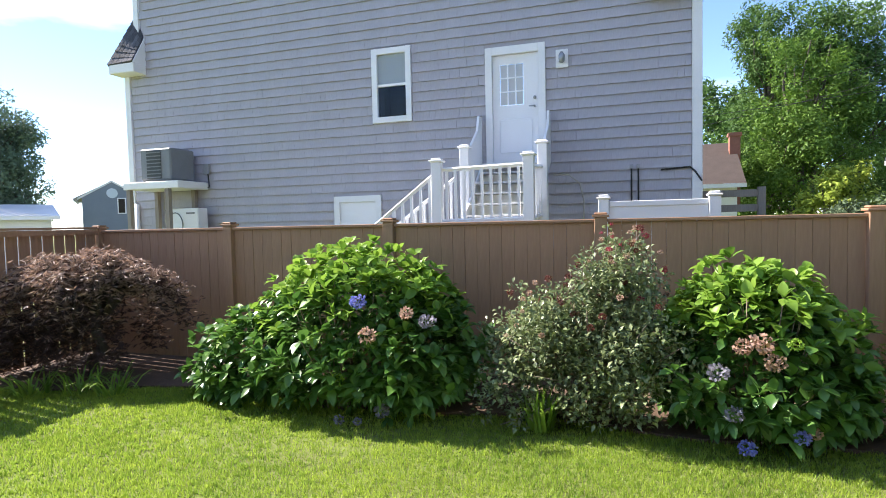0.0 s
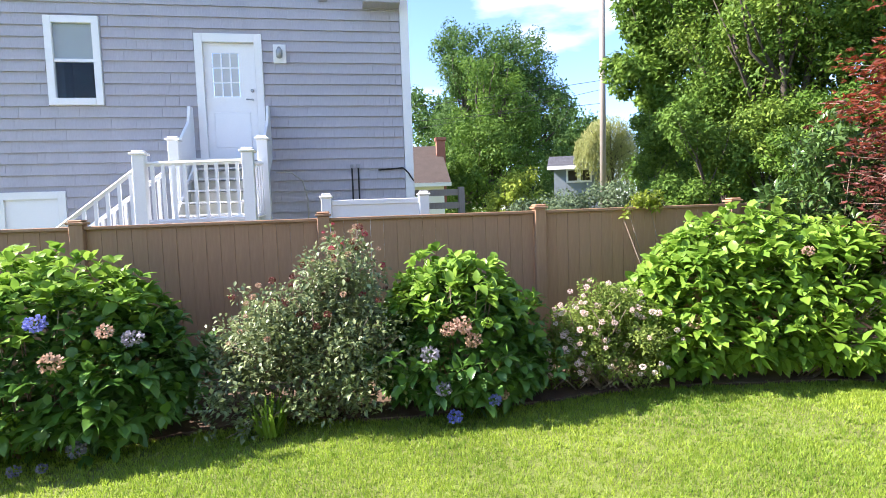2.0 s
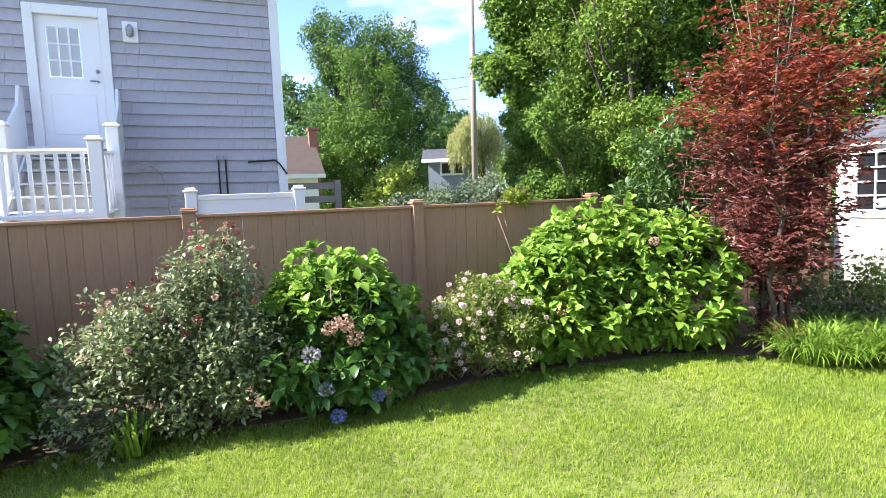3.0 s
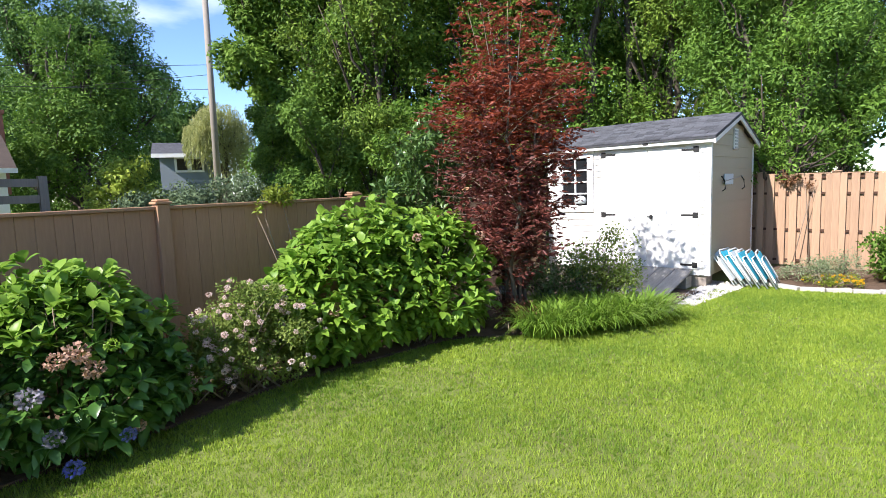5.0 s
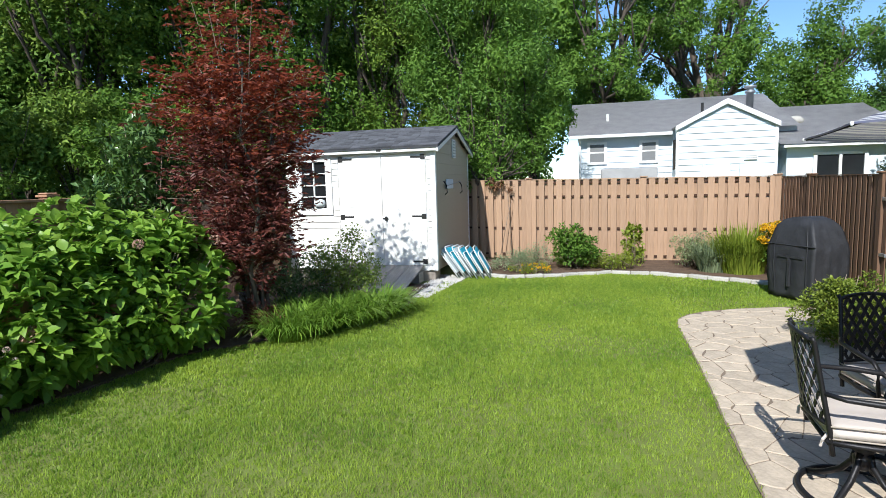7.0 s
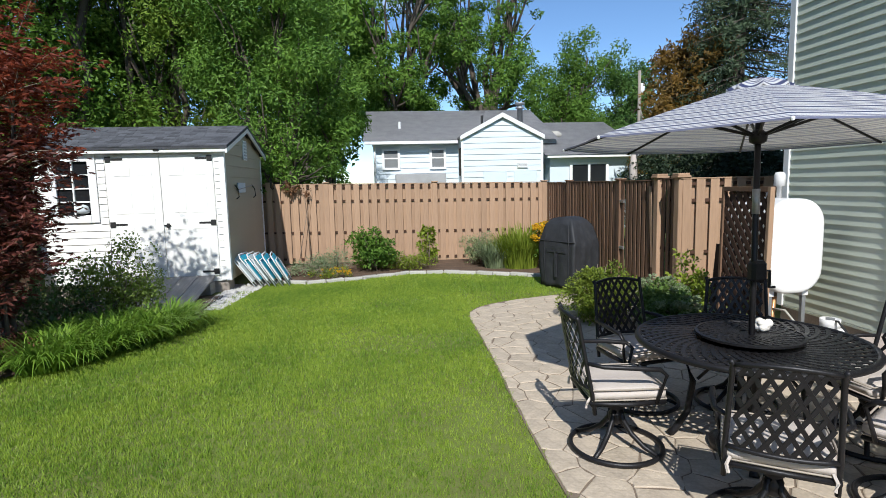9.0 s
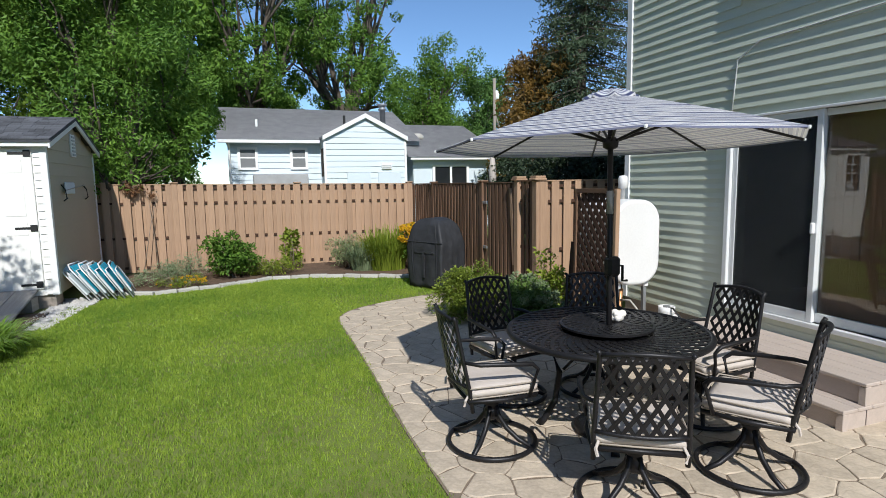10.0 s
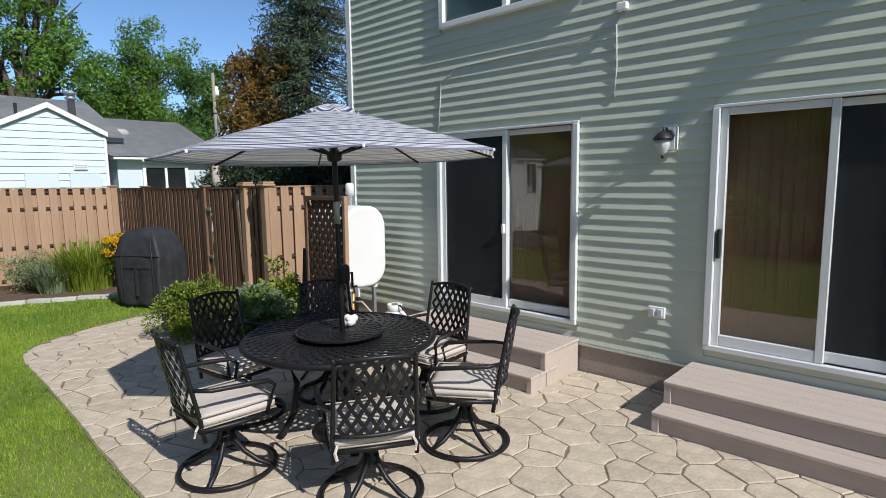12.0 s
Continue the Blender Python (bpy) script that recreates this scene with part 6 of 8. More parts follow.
def spruce(base, h, w, label, seed):
    rng = np.random.default_rng(seed)
    s = thing("spruce_tree", pose(*base), label, "tree")
    bm = bmesh.new()
    limb(bm, (0, 0, -0.1), (0, 0, h), 0.28, 0.03, rng, 6, 0.02)
    P, O = [], []
    for k in range(46):
        z = h * (0.1 + 0.88 * (k / 46) ** 0.9)
        L = w * (1 - z / h) ** 0.75 + 0.25
        for a in rng.uniform(0, 2 * math.pi, 7):
            d = np.array([math.cos(a), math.sin(a), 0.0])
            tip = np.array([0, 0, z]) + d * L * rng.uniform(0.75, 1.1) + [0, 0, -0.35 * L + 0.1]
            limb(bm, (0, 0, z), tip, 0.035, 0.01, rng, 4, 0.05, 4)
            t = rng.uniform(0.12, 1.0, 160)[:, None]
            c = np.array([0, 0, z]) * (1 - t) + tip * t + np.c_[rng.normal(0, 0.15, 160), rng.normal(0, 0.15, 160), -np.abs(rng.normal(0, 0.2, 160))]
            P.append(c)
            O.append(np.tile(d * 0.7 + [0, 0, -0.45], (160, 1)))
    part("trunk", bm, M_BARK, s, smooth=True)
    P, O = np.concatenate(P), np.concatenate(O)
    crown_part(s, slivers("crown", P, O, 0.19 * rng.uniform(0.6, 1.2, len(P)), L_SPRUCE, 0.35, rng, 0.5))
    return s


spruce(at_az(-123.5, 21), 13.5, 3.2, "tall dark blue-green spruce with drooping boughs", 81)
spruce(at_az(-131, 24), 12.5, 3.0, "tall dark spruce behind the house corner", 82)


# ---- garden plants ----
def strap_clump(name, base, radius, n, length, material, label, seed, group="", lay=(0.35, 0.95)):
    """A tuft of arching strap leaves."""
    rng = np.random.default_rng(seed)
    s = thing(name, pose(*base), label, "plant", group)
    a, r = rng.uniform(0, 6.283, n), radius * np.sqrt(rng.uniform(0, 1, n)) * 0.5
    foot = np.c_[r * np.cos(a), r * np.sin(a), np.zeros(n)]
    b = a + rng.normal(0, 0.7, n)
    way = np.c_[np.cos(b), np.sin(b), np.zeros(n)]
    side = np.c_[-np.sin(b), np.cos(b), np.zeros(n)]
    L = length * rng.uniform(0.6, 1.15, n)[:, None]
    reach = rng.uniform(*lay, n)[:, None]
    rows_ = []
    for t in (0.0, 0.3, 0.6, 0.85, 1.0):
        c = foot + way * L * reach * t + np.array([0, 0, 1.0]) * L * (t * 1.25 - (0.35 + 0.75 * reach) * t * t)
        w = 0.022 * (1 - 0.9 * t * t)
        rows_ += [c - side * w / 2, c + side * w / 2]
    verts = np.stack(rows_, 1).reshape(-1, 3)
    q = np.array([k for j in range(4) for k in (2 * j, 2 * j + 1, 2 * j + 3, 2 * j + 2)])
    o = crown_part(s, fast_mesh("tuft", verts, np.full(n * 4, 4), (np.arange(n)[:, None] * 10 + q).ravel(), material), "tuft")
    o["kind"] = "stuff"
    return s


def leaf_shape(name, material, length, width, droop, cup):
    """One broad pointed leaf with a folded midrib that droops to its tip."""
    bm = bmesh.new()
    t = [0.0, 0.18, 0.42, 0.68, 0.88, 1.0]
    w = [0.04, 0.62, 1.0, 0.78, 0.34, 0.0]
    mid, le, ri = [], [], []
    for a, b in zip(t, w):
        z = 0.10 * length * math.sin(a * 2.2) - droop * length * a * a
        mid.append(bm.verts.new((0, a * length, z)))
        if 0 < b:
            le.append(bm.verts.new((-b * width / 2, a * length * 1.01, z + cup * b * width)))
            ri.append(bm.verts.new((b * width / 2, a * length * 1.01, z + cup * b * width)))
    for k in range(4):
        bm.faces.new((mid[k], mid[k + 1], le[k + 1], le[k]))
        bm.faces.new((mid[k], ri[k], ri[k + 1], mid[k + 1]))
    bm.faces.new((mid[4], mid[5], le[4]))
    bm.faces.new((mid[4], ri[4], mid[5]))
    return mesh_of(bm, name, material, True)


def dome_points(rng, n, lobes):
    """Places and outward ways on the skin of several half-ellipsoids; lobes: x, y, rx, ry, h."""
    P, N = [], []
    L = np.array(lobes, float)
    while len(P) < n:
        k = rng.choice(len(L), p=(L[:, 2] * L[:, 4]) / (L[:, 2] * L[:, 4]).sum())
        d = unit(rng.normal(0, 1, 3))
        d[2] = abs(d[2]) if rng.random() < 0.6 else -0.97 * rng.random()
        d = unit(d)
        x, y, rx, ry, h = L[k]
        p = np.array([x, y, h * 0.42]) + d * [rx * (1 if d[2] > 0 else 1.25), ry * (1 if d[2] > 0 else 1.25), h * 0.58 if d[2] > 0 else h * 0.38]
        q = p + 0.0
        inside = False
        for j, (x2, y2, rx2, ry2, h2) in enumerate(L):
            if j != k and p[2] < h2 and ((p[0] - x2) / rx2) ** 2 + ((p[1] - y2) / ry2) ** 2 + (max(0, p[2] - h2 * 0.42) / (h2 * 0.58)) ** 2 < 0.75:
                inside = True
        if not inside:
            P.append(q)
            N.append(unit(d * [1 / rx, 1 / ry, 1.3 / h] + [0, 0, 0.25 if d[2] < 0 else 0]))
    return np.array(P), np.array(N)


def frame_of(p, n, spin):
    """A pose whose y axis runs along n."""
    q = Vector(n).to_track_quat("Y", "Z").to_matrix().to_4x4()
    return Matrix.Translation(Vector(p)) @ q @ pose(0, 0, 0, 0, spin, 0)


def flower_head(parent, p, r, material, rng, name="flower_head", label=""):
    n = 90
    d = unit(rng.normal(0, 1, (n, 3)))
    me = quads(name, np.array(p) + d * r * rng.uniform(0.8, 1.0, (n, 1)) * [1, 1, 0.8], d, r * 0.5, material, 0.95, rng, 1.0)
    o = new(name, me)
    o.parent = parent
    return tagged(o, label) if label else o


def hydrangea(base, lobes, rosettes, material, seed, label, heads, size=0.15, inner=3600, young_lit=L_HYDY):
    """Rosettes of broad leaves at the stem tips; the outer leaves are parts, the rest one mass."""
    rng = np.random.default_rng(seed)
    b = thing("hydrangea", pose(*base), label, "shrub")
    shapes = {m: [leaf_shape("leaf", m, size * s, size * s * 0.62, dr, cu) for s, dr, cu in ((1.0, 0.12, 0.12), (1.12, 0.22, 0.18), (0.85, 0.05, 0.08))] for m in (material, young_lit)}
    tall = max(row[4] for row in lobes)
    P, N = dome_points(rng, rosettes, lobes)
    order = np.argsort(P[:, 1] - 0.4 * P[:, 2])
    made, far_p, far_o, far_y = 0, [], [], []
    stems = bmesh.new()
    for k in order:
        p, n = P[k] + N[k] * rng.normal(0, 0.06) + rng.normal(0, 0.02, 3), N[k]
        near = made < 300
        # higher rosettes lighter: young growth, and the shade lower down put into colour
        fresh_lit = p[2] / tall + rng.normal(0, 0.16) + 0.25 * n[2] > 0.72
        if near and rng.random() < 0.5:
            foot = np.array([p[0] * 0.55, p[1] * 0.55, 0.02])
            tube(stems, [tuple(map(float, foot)), tuple(map(float, (p * 0.6 + foot * 0.4) + [0, 0, 0.08])), tuple(map(float, p))], [0.008, 0.006, 0.004], 5)
        axis = unit(n + [0, -0.1, 0.75])
        m = int(rng.integers(5, 7))
        a0 = rng.uniform(0, 6.28)
        u = unit(np.cross(axis, [0.3, 0.5, 0.8]))
        v = np.cross(axis, u)
        for j in range(m):
            a = a0 + 6.283 * j / m + rng.normal(0, 0.15)
            way = unit((u * math.cos(a) + v * math.sin(a)) * 1.0 + axis * rng.uniform(0.45, 1.15) * (1.0 if n[2] > 0 else 0.5))
            if near:
                s = rng.uniform(0.75, 1.2)
                o = piece("leaf", shapes[young_lit if fresh_lit else material][int(rng.integers(3))], b, frame_of(p + way * 0.01, way, 0) @ pose(0, 0, 0, rng.normal(-4, 14), rng.normal(0, 14), 0) @ Matrix.Diagonal((s, s, s, 1)))
                made += 1
            else:
                far_p.append(p + way * 0.01)
                far_o.append(way)
                far_y.append(fresh_lit)
    inner_p, inner_n = dome_points(rng, inner, [(x, y, rx * 0.8, ry * 0.8, h * 0.86) for x, y, rx, ry, h in lobes])
    far_p, far_o, far_y = np.array(far_p).reshape(-1, 3), np.array(far_o).reshape(-1, 3), np.array(far_y, bool)
    for nm, m, pp, oo in (("foliage", material, np.r_[far_p[~far_y], inner_p], np.r_[far_o[~far_y], inner_n]), ("young_foliage", young_lit, far_p[far_y], far_o[far_y])):
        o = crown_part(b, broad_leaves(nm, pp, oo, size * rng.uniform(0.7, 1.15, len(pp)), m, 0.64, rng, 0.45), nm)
        o["kind"] = "stuff"
    o2 = part("stem_mass", stems, M_BARKL, b, smooth=True)
    o2["kind"] = "stuff"
    for x, y, z, r, m in heads:
        flower_head(b, (x, y, z), r * 0.8, m, rng)
    return b


hydrangea((-2.62, 5.12, 0), [(0.10, 0, 1.03, 0.70, 1.50), (-1.10, -0.15, 0.55, 0.48, 0.84), (0.70, -0.1, 0.50, 0.55, 1.15)], 860, L_HYD, 101, "large green hydrangea with blue and faded flower heads",
          [(0.46, -0.78, 1.11, 0.075, L_BLUE), (1.09, -0.76, 0.95, 0.075, L_MAUVE), (0.55, -0.80, 0.82, 0.085, L_BROWNP), (0.91, -0.78, 1.02, 0.065, L_BROWNP), (0.65, -0.76, 0.15, 0.07, L_MAUVE), (0.25, -0.8, 0.05, 0.05, L_MAUVE), (0.43, -0.8, 0.05, 0.04, L_MAUVE), (0.23, -0.78, 0.40, 0.085, L_HYDL)], size=0.128)
hydrangea((1.06, 5.13, 0), [(-0.02, 0, 0.66, 0.58, 1.39), (0.40, -0.05, 0.38, 0.46, 0.95)], 560, L_HYD, 102, "green hydrangea with mauve and violet-blue heads",
          [(-0.09, -0.74, 0.87, 0.09, L_BROWNP), (-0.20, -0.73, 0.84, 0.07, L_BROWNP), (0.0, -0.76, 0.74, 0.075, L_BROWNP), (-0.36, -0.72, 0.64, 0.08, L_MAUVE), (-0.25, -0.73, 0.335, 0.07, L_MAUVE), (-0.17, -0.74, 0.10, 0.068, L_BLUE), (0.18, -0.72, 0.20, 0.06, L_BLUE), (0.14, -0.70, 0.86, 0.055, L_HYDY), (0.28, -0.66, 0.22, 0.05, L_BROWNP)], size=0.122)
hydrangea((4.30, 5.25, 0), [(0, 0, 1.15, 0.66, 1.62), (0.75, -0.35, 0.70, 0.55, 1.5), (-0.75, -0.1, 0.6, 0.5, 1.45)], 840, L_HYDL, 103, "large bright green hydrangea with browning heads",
          [(-1.0, -0.58, 0.68, 0.085, L_BROWNP), (0.35, -0.72, 0.62, 0.08, L_BROWNP), (1.35, -0.72, 1.05, 0.075, L_BROWNP), (1.1, -0.82, 1.25, 0.07, L_BROWNP), (1.6, -0.75, 0.55, 0.07, L_BROWNP), (1.55, -0.85, 0.50, 0.075, L_MAUVE), (0.2, -0.6, 1.3, 0.06, L_BROWNP)], size=0.138)


def loose_shrub(name, base, clumps, count, size, material, label, seed, canes=26, flowers=(), cane_mat=None, wide=0.55, sub=40, subr=0.28, category="shrub", up=0.4, shell=0.3):
    """Arching canes from one foot, with many small leaves and single blooms at their ends."""
    rng = np.random.default_rng(seed)
    s = thing(name, pose(*base), label, category)
    c = np.array(clumps, float)
    bm = bmesh.new()
    for k in range(canes):
        row = c[int(rng.integers(len(c)))]
        tip = row[:3] + unit(rng.normal(0, 1, 3)) * row[3:] * 1.0
        foot = np.array([rng.normal(0, 0.14), rng.normal(0, 0.08), -0.02])
        midp = foot * 0.45 + tip * 0.55 + [0, 0, 0.12]
        tube(bm, [tuple(map(float, v)) for v in (foot, midp, tip)], [0.011, 0.007, 0.003], 5)
    part("stem_mass", bm, cane_mat or M_BARKL, s, smooth=True)["kind"] = "stuff"
    pos, out = clump_cloud(clumps, count, rng, shell, sub, subr)
    keep = pos[:, 2] > 0.03
    pos, out = pos[keep], out[keep]
    o = crown_part(s, leaves("foliage", pos, unit(out + [0, 0, up]), size * rng.uniform(0.6, 1.2, len(pos)), material, wide, 0.1, 0.15, rng, 0.7), "foliage")
    o["kind"] = "stuff"
    for m, n, r, zmin in flowers:
        for k in range(n):
            for _ in range(40):
                row = c[int(rng.integers(len(c)))]
                d = unit(rng.normal(0, 1, 3) + [0, -0.7, 0.25])
                p = row[:3] + d * row[3:] * rng.uniform(0.95, 1.1)
                if p[2] > zmin:
                    break
            flower_head(s, p, r * rng.uniform(0.7, 1.2), m, rng, "bloom")
    return s


loose_shrub("rose_bush", (-0.25, 5.03, 0), [(-0.55, -0.1, 0.55, 0.45, 0.4, 0.45), (-0.15, -0.25, 0.75, 0.55, 0.4, 0.45), (0.3, -0.1, 0.9, 0.5, 0.42, 0.6), (0.25, 0.05, 1.3, 0.42, 0.3, 0.36), (0.30, 0.05, 1.58, 0.20, 0.14, 0.16), (-0.4, -0.1, 0.95, 0.38, 0.32, 0.32), (-0.66, -0.4, 0.28, 0.34, 0.25, 0.25), (0.4, -0.3, 0.5, 0.5, 0.35, 0.42), (0.0, -0.3, 0.3, 0.6, 0.3, 0.28)], 17000, 0.06, L_ROSE, "straggly grey-green rose bush with a few crimson blooms", 111, 60, [(L_CRIM, 7, 0.024, 0.8), (L_CRIM, 4, 0.018, 1.5), (L_BROWNP, 26, 0.02, 0.8), (L_REDD, 20, 0.026, 0.9)])
strap_clump("wild_grass_tuft", (-0.62, 4.62, 0.02), 0.22, 90, 0.42, L_LILY, "tuft of green grass blades under the rose bush", 112, lay=(0.05, 0.5))
loose_shrub("pink_rose_bush", (2.5, 5.05, 0), [(-0.25, -0.1, 0.45, 0.4, 0.4, 0.42), (0.25, -0.15, 0.5, 0.45, 0.4, 0.45), (0.0, 0.0, 0.75, 0.42, 0.35, 0.3), (-0.45, 0, 0.3, 0.3, 0.3, 0.3)], 17000, 0.042, L_ROSEY, "pale pink shrub rose with clusters of small blooms", 112, 40, [(L_PINK, 115, 0.024, 0.2)])
# lace-leaf maple in the corner
def twig_tree(t, twigs, per, size, mats, rng, split, spread, fingers, wide, hang):
    """Leaves along arching twigs: twigs are foot, bow and tip; every leaf is a hand of narrow fingers."""
    P = []
    for a, b, c in twigs:
        u = rng.uniform(0.25, 1.05, per)[:, None]
        P.append((1 - u) ** 2 * a + 2 * u * (1 - u) * b + u * u * c + rng.normal(0, spread, (per, 3)) * [1, 1, 0.6])
    P = np.concatenate(P)
    P = P[P[:, 2] > 0.04]
    out = unit(rng.normal(0, 1, P.shape) * [1, 1, 0.35])
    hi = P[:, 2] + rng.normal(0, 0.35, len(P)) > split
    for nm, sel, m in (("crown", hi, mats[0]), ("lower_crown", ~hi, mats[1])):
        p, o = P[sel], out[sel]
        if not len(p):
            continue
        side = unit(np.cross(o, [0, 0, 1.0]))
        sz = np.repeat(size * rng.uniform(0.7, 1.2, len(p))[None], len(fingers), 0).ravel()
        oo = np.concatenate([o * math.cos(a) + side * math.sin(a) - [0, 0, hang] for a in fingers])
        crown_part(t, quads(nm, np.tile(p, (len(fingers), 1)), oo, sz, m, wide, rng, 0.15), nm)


def lace_maple():
    rng = np.random.default_rng(113)
    t = thing("lace_maple", pose(-6.02, 5.0, 0.02, 0, 0, 18), "weeping lace-leaf maple with bronze foliage", "tree")
    bm, tw, twigs = bmesh.new(), bmesh.new(), []
    limb(bm, (0, 0, -0.05), (0.05, 0, 0.75), 0.07, 0.05, rng, 5, 0.15)
    for k in range(170):
        a, r = rng.uniform(0, 6.283), math.sqrt(rng.uniform(0.03, 1.0))
        d = np.array([math.cos(a), 0.48 * math.sin(a), 0.0])
        R = 1.25 * r
        foot = np.array([0.05, 0, 0.75]) + d * 0.15
        bow = d * R * 0.7 + [0, 0, 1.86 + rng.normal(0, 0.10) - 0.25 * r]
        tip = d * R * rng.uniform(0.92, 1.08) + [0, 0, 1.32 - 0.62 * r * r + rng.normal(0, 0.09)]
        twigs.append((foot, bow, tip))
        if k % 3 == 0:
            u = np.linspace(0, 1, 6)[:, None]
            tube(tw, [tuple(map(float, p)) for p in (1 - u) ** 2 * foot + 2 * u * (1 - u) * bow + u * u * tip], [0.016, 0.013, 0.01, 0.008, 0.005, 0.003], 5)
        if r > 0.3 and k % 2 == 0 and d[0] < 0.7:
            # strands that hang lower
            twigs.append((tip * [0.9, 0.9, 0.9], tip * [1.0, 1.0, 0.8], tip * [0.96, 0.96, 0] + [0, 0, rng.uniform(0.1, 0.4)]))
    part("trunk", bm, M_BARK, t, "twisted dark stem", True)
    part("twig_mass", tw, M_BARK, t, smooth=True)["kind"] = "stuff"
    # lower leaves take the darker colour that carries the shade under the dome
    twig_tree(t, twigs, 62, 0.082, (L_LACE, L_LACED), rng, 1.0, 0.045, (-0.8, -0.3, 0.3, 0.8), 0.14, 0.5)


lace_maple()


def red_maple():
    rng = np.random.default_rng(121)
    t = thing("red_maple", pose(5.97, 4.35, 0.02), "slender Japanese maple with dark red leaves", "tree")
    tw, twigs, stems = bmesh.new(), [], []
    for k in range(7):
        a = k * 0.9 + 0.2
        foot = (0.1 * math.cos(a), 0.1 * math.sin(a), -0.05)
        w = rng.uniform(0.35, 0.7)
        bm = bmesh.new()
        stems.append(limb(bm, foot, (w * math.cos(a), w * math.sin(a), rng.uniform(2.8, 3.2)), 0.034, 0.008, rng, 9, 0.09))
        part("trunk", bm, M_BARK, t, "thin brown stem", True)
    for k in range(290):
        z = 0.85 + 2.5 * ((k + 0.5) / 290) ** 0.85
        R = float(np.interp(z, [0.8, 1.1, 2.0, 2.8, 3.2, 3.5], [0.55, 0.72, 1.05, 1.30, 1.15, 0.8])) * math.sqrt(rng.uniform(0.08, 1.0))
        a = k * 2.4 + rng.normal(0, 0.3)
        tip = np.array([R * math.cos(a), R * math.sin(a), z + rng.normal(0, 0.08)])
        s = stems[int(rng.integers(7))]
        foot = s[int(np.argmin(abs(s[:, 2] - z + 0.45)))]
        bow = (foot + tip) / 2 + [0, 0, 0.18]
        twigs.append((foot, bow, tip))
        if k % 2 == 0:
            u = np.linspace(0, 1, 4)[:, None]
            tube(tw, [tuple(map(float, p)) for p in (1 - u) ** 2 * foot + 2 * u * (1 - u) * bow + u * u * tip], [0.008, 0.006, 0.004, 0.002], 4)
    for k in range(18):
        a, r = k * 2.4 + 0.4, 0.1 + 0.55 * math.sqrt(k / 18)
        x, y, h = r * math.cos(a), r * math.sin(a), 4.38 - 0.75 * r + rng.normal(0, 0.12)
        foot, bow, tip = np.array([x * 0.6, y * 0.6, 3.05]), np.array([x * 0.9, y * 0.9, 3.6]), np.array([x * 1.15, y * 1.15, h])
        twigs.append((foot, bow, tip))
        if k % 3:
            continue
        u = np.linspace(0, 1, 4)[:, None]
        tube(tw, [tuple(map(float, p)) for p in (1 - u) ** 2 * foot + 2 * u * (1 - u) * bow + u * u * tip], [0.008, 0.006, 0.004, 0.002], 4)
    part("twig_mass", tw, M_BARKL, t, smooth=True)["kind"] = "stuff"
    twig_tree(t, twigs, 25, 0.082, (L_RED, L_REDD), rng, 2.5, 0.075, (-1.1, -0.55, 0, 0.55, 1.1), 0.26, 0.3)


red_maple()
loose_shrub("rhododendron", (5.6, 5.65, 0), [(0, 0, 1.0, 0.7, 0.4, 0.7), (-0.35, -0.1, 1.65, 0.6, 0.4, 0.4), (0.45, 0.0, 1.9, 0.55, 0.4, 0.5), (0.1, 0, 2.3, 0.5, 0.4, 0.4)], 5200, 0.14, L_RHODO, "dark glossy rhododendron beside the fence", 131, 20, wide=0.36)
loose_shrub("rose_shrub", (7.35, 3.75, 0.02), [(0, 0, 0.55, 0.5, 0.5, 0.4), (0.25, -0.1, 0.9, 0.35, 0.35, 0.3), (-0.3, 0.1, 0.75, 0.35, 0.35, 0.35), (0.1, -0.2, 0.4, 0.5, 0.4, 0.35)], 4600, 0.055, L_ROSEY, "open green rose shrub before the shed", 132, 30, [(L_PINK, 4, 0.025, 0.5)])
loose_shrub("dark_shrub", (6.9, 4.35, 0.02), [(0, 0, 0.45, 0.55, 0.5, 0.4), (0.5, -0.2, 0.4, 0.5, 0.4, 0.35)], 4000, 0.06, L_RHODO, "low dark green shrub under the maple", 133, 16)
loose_shrub("red_barberry", (5.85, 4.2, 0.02), [(0, 0, 0.22, 0.35, 0.3, 0.2)], 1500, 0.05, L_REDD, "small dark red low plant", 134, 10, wide=0.3)
loose_shrub("climbing_vine", (3.62, 6.12, 0), [(0, 0, 1.84, 0.26, 0.08, 0.10), (-0.24, -0.06, 1.70, 0.08, 0.04, 0.12)], 420, 0.065, L_LIME, "yellow-green vine climbing over the fence top", 135, 3, sub=12)


for k, (x, y) in enumerate(((5.75, 3.75), (6.1, 3.5), (6.5, 3.28), (6.9, 3.12), (7.2, 3.05), (6.2, 3.95), (6.75, 3.6), (6.5, 4.0))):
    strap_clump("daylily_clump", (x, y, 0.02), 0.5, 460, 0.58, L_LILY, "tuft of arching green daylily leaves", 140 + k, "daylily border")
for k, (x, y) in enumerate(((-5.2, 4.55), (-5.6, 4.5), (-6.1, 4.3))):
    strap_clump("iris_clump", (x, y, 0.02), 0.35, 40, 0.45, L_LILY, "thin tuft of green iris blades", 150 + k, "iris tufts")

loose_shrub("withered_branch", (12.82, 2.25, 0), [(0, 0.1, 1.78, 0.06, 0.3, 0.14), (0, -0.25, 1.68, 0.05, 0.16, 0.12)], 260, 0.075, L_DEAD, "withered brown leaf spray hanging over the cedar fence", 158, 2, sub=10, wide=0.4, up=-0.8)
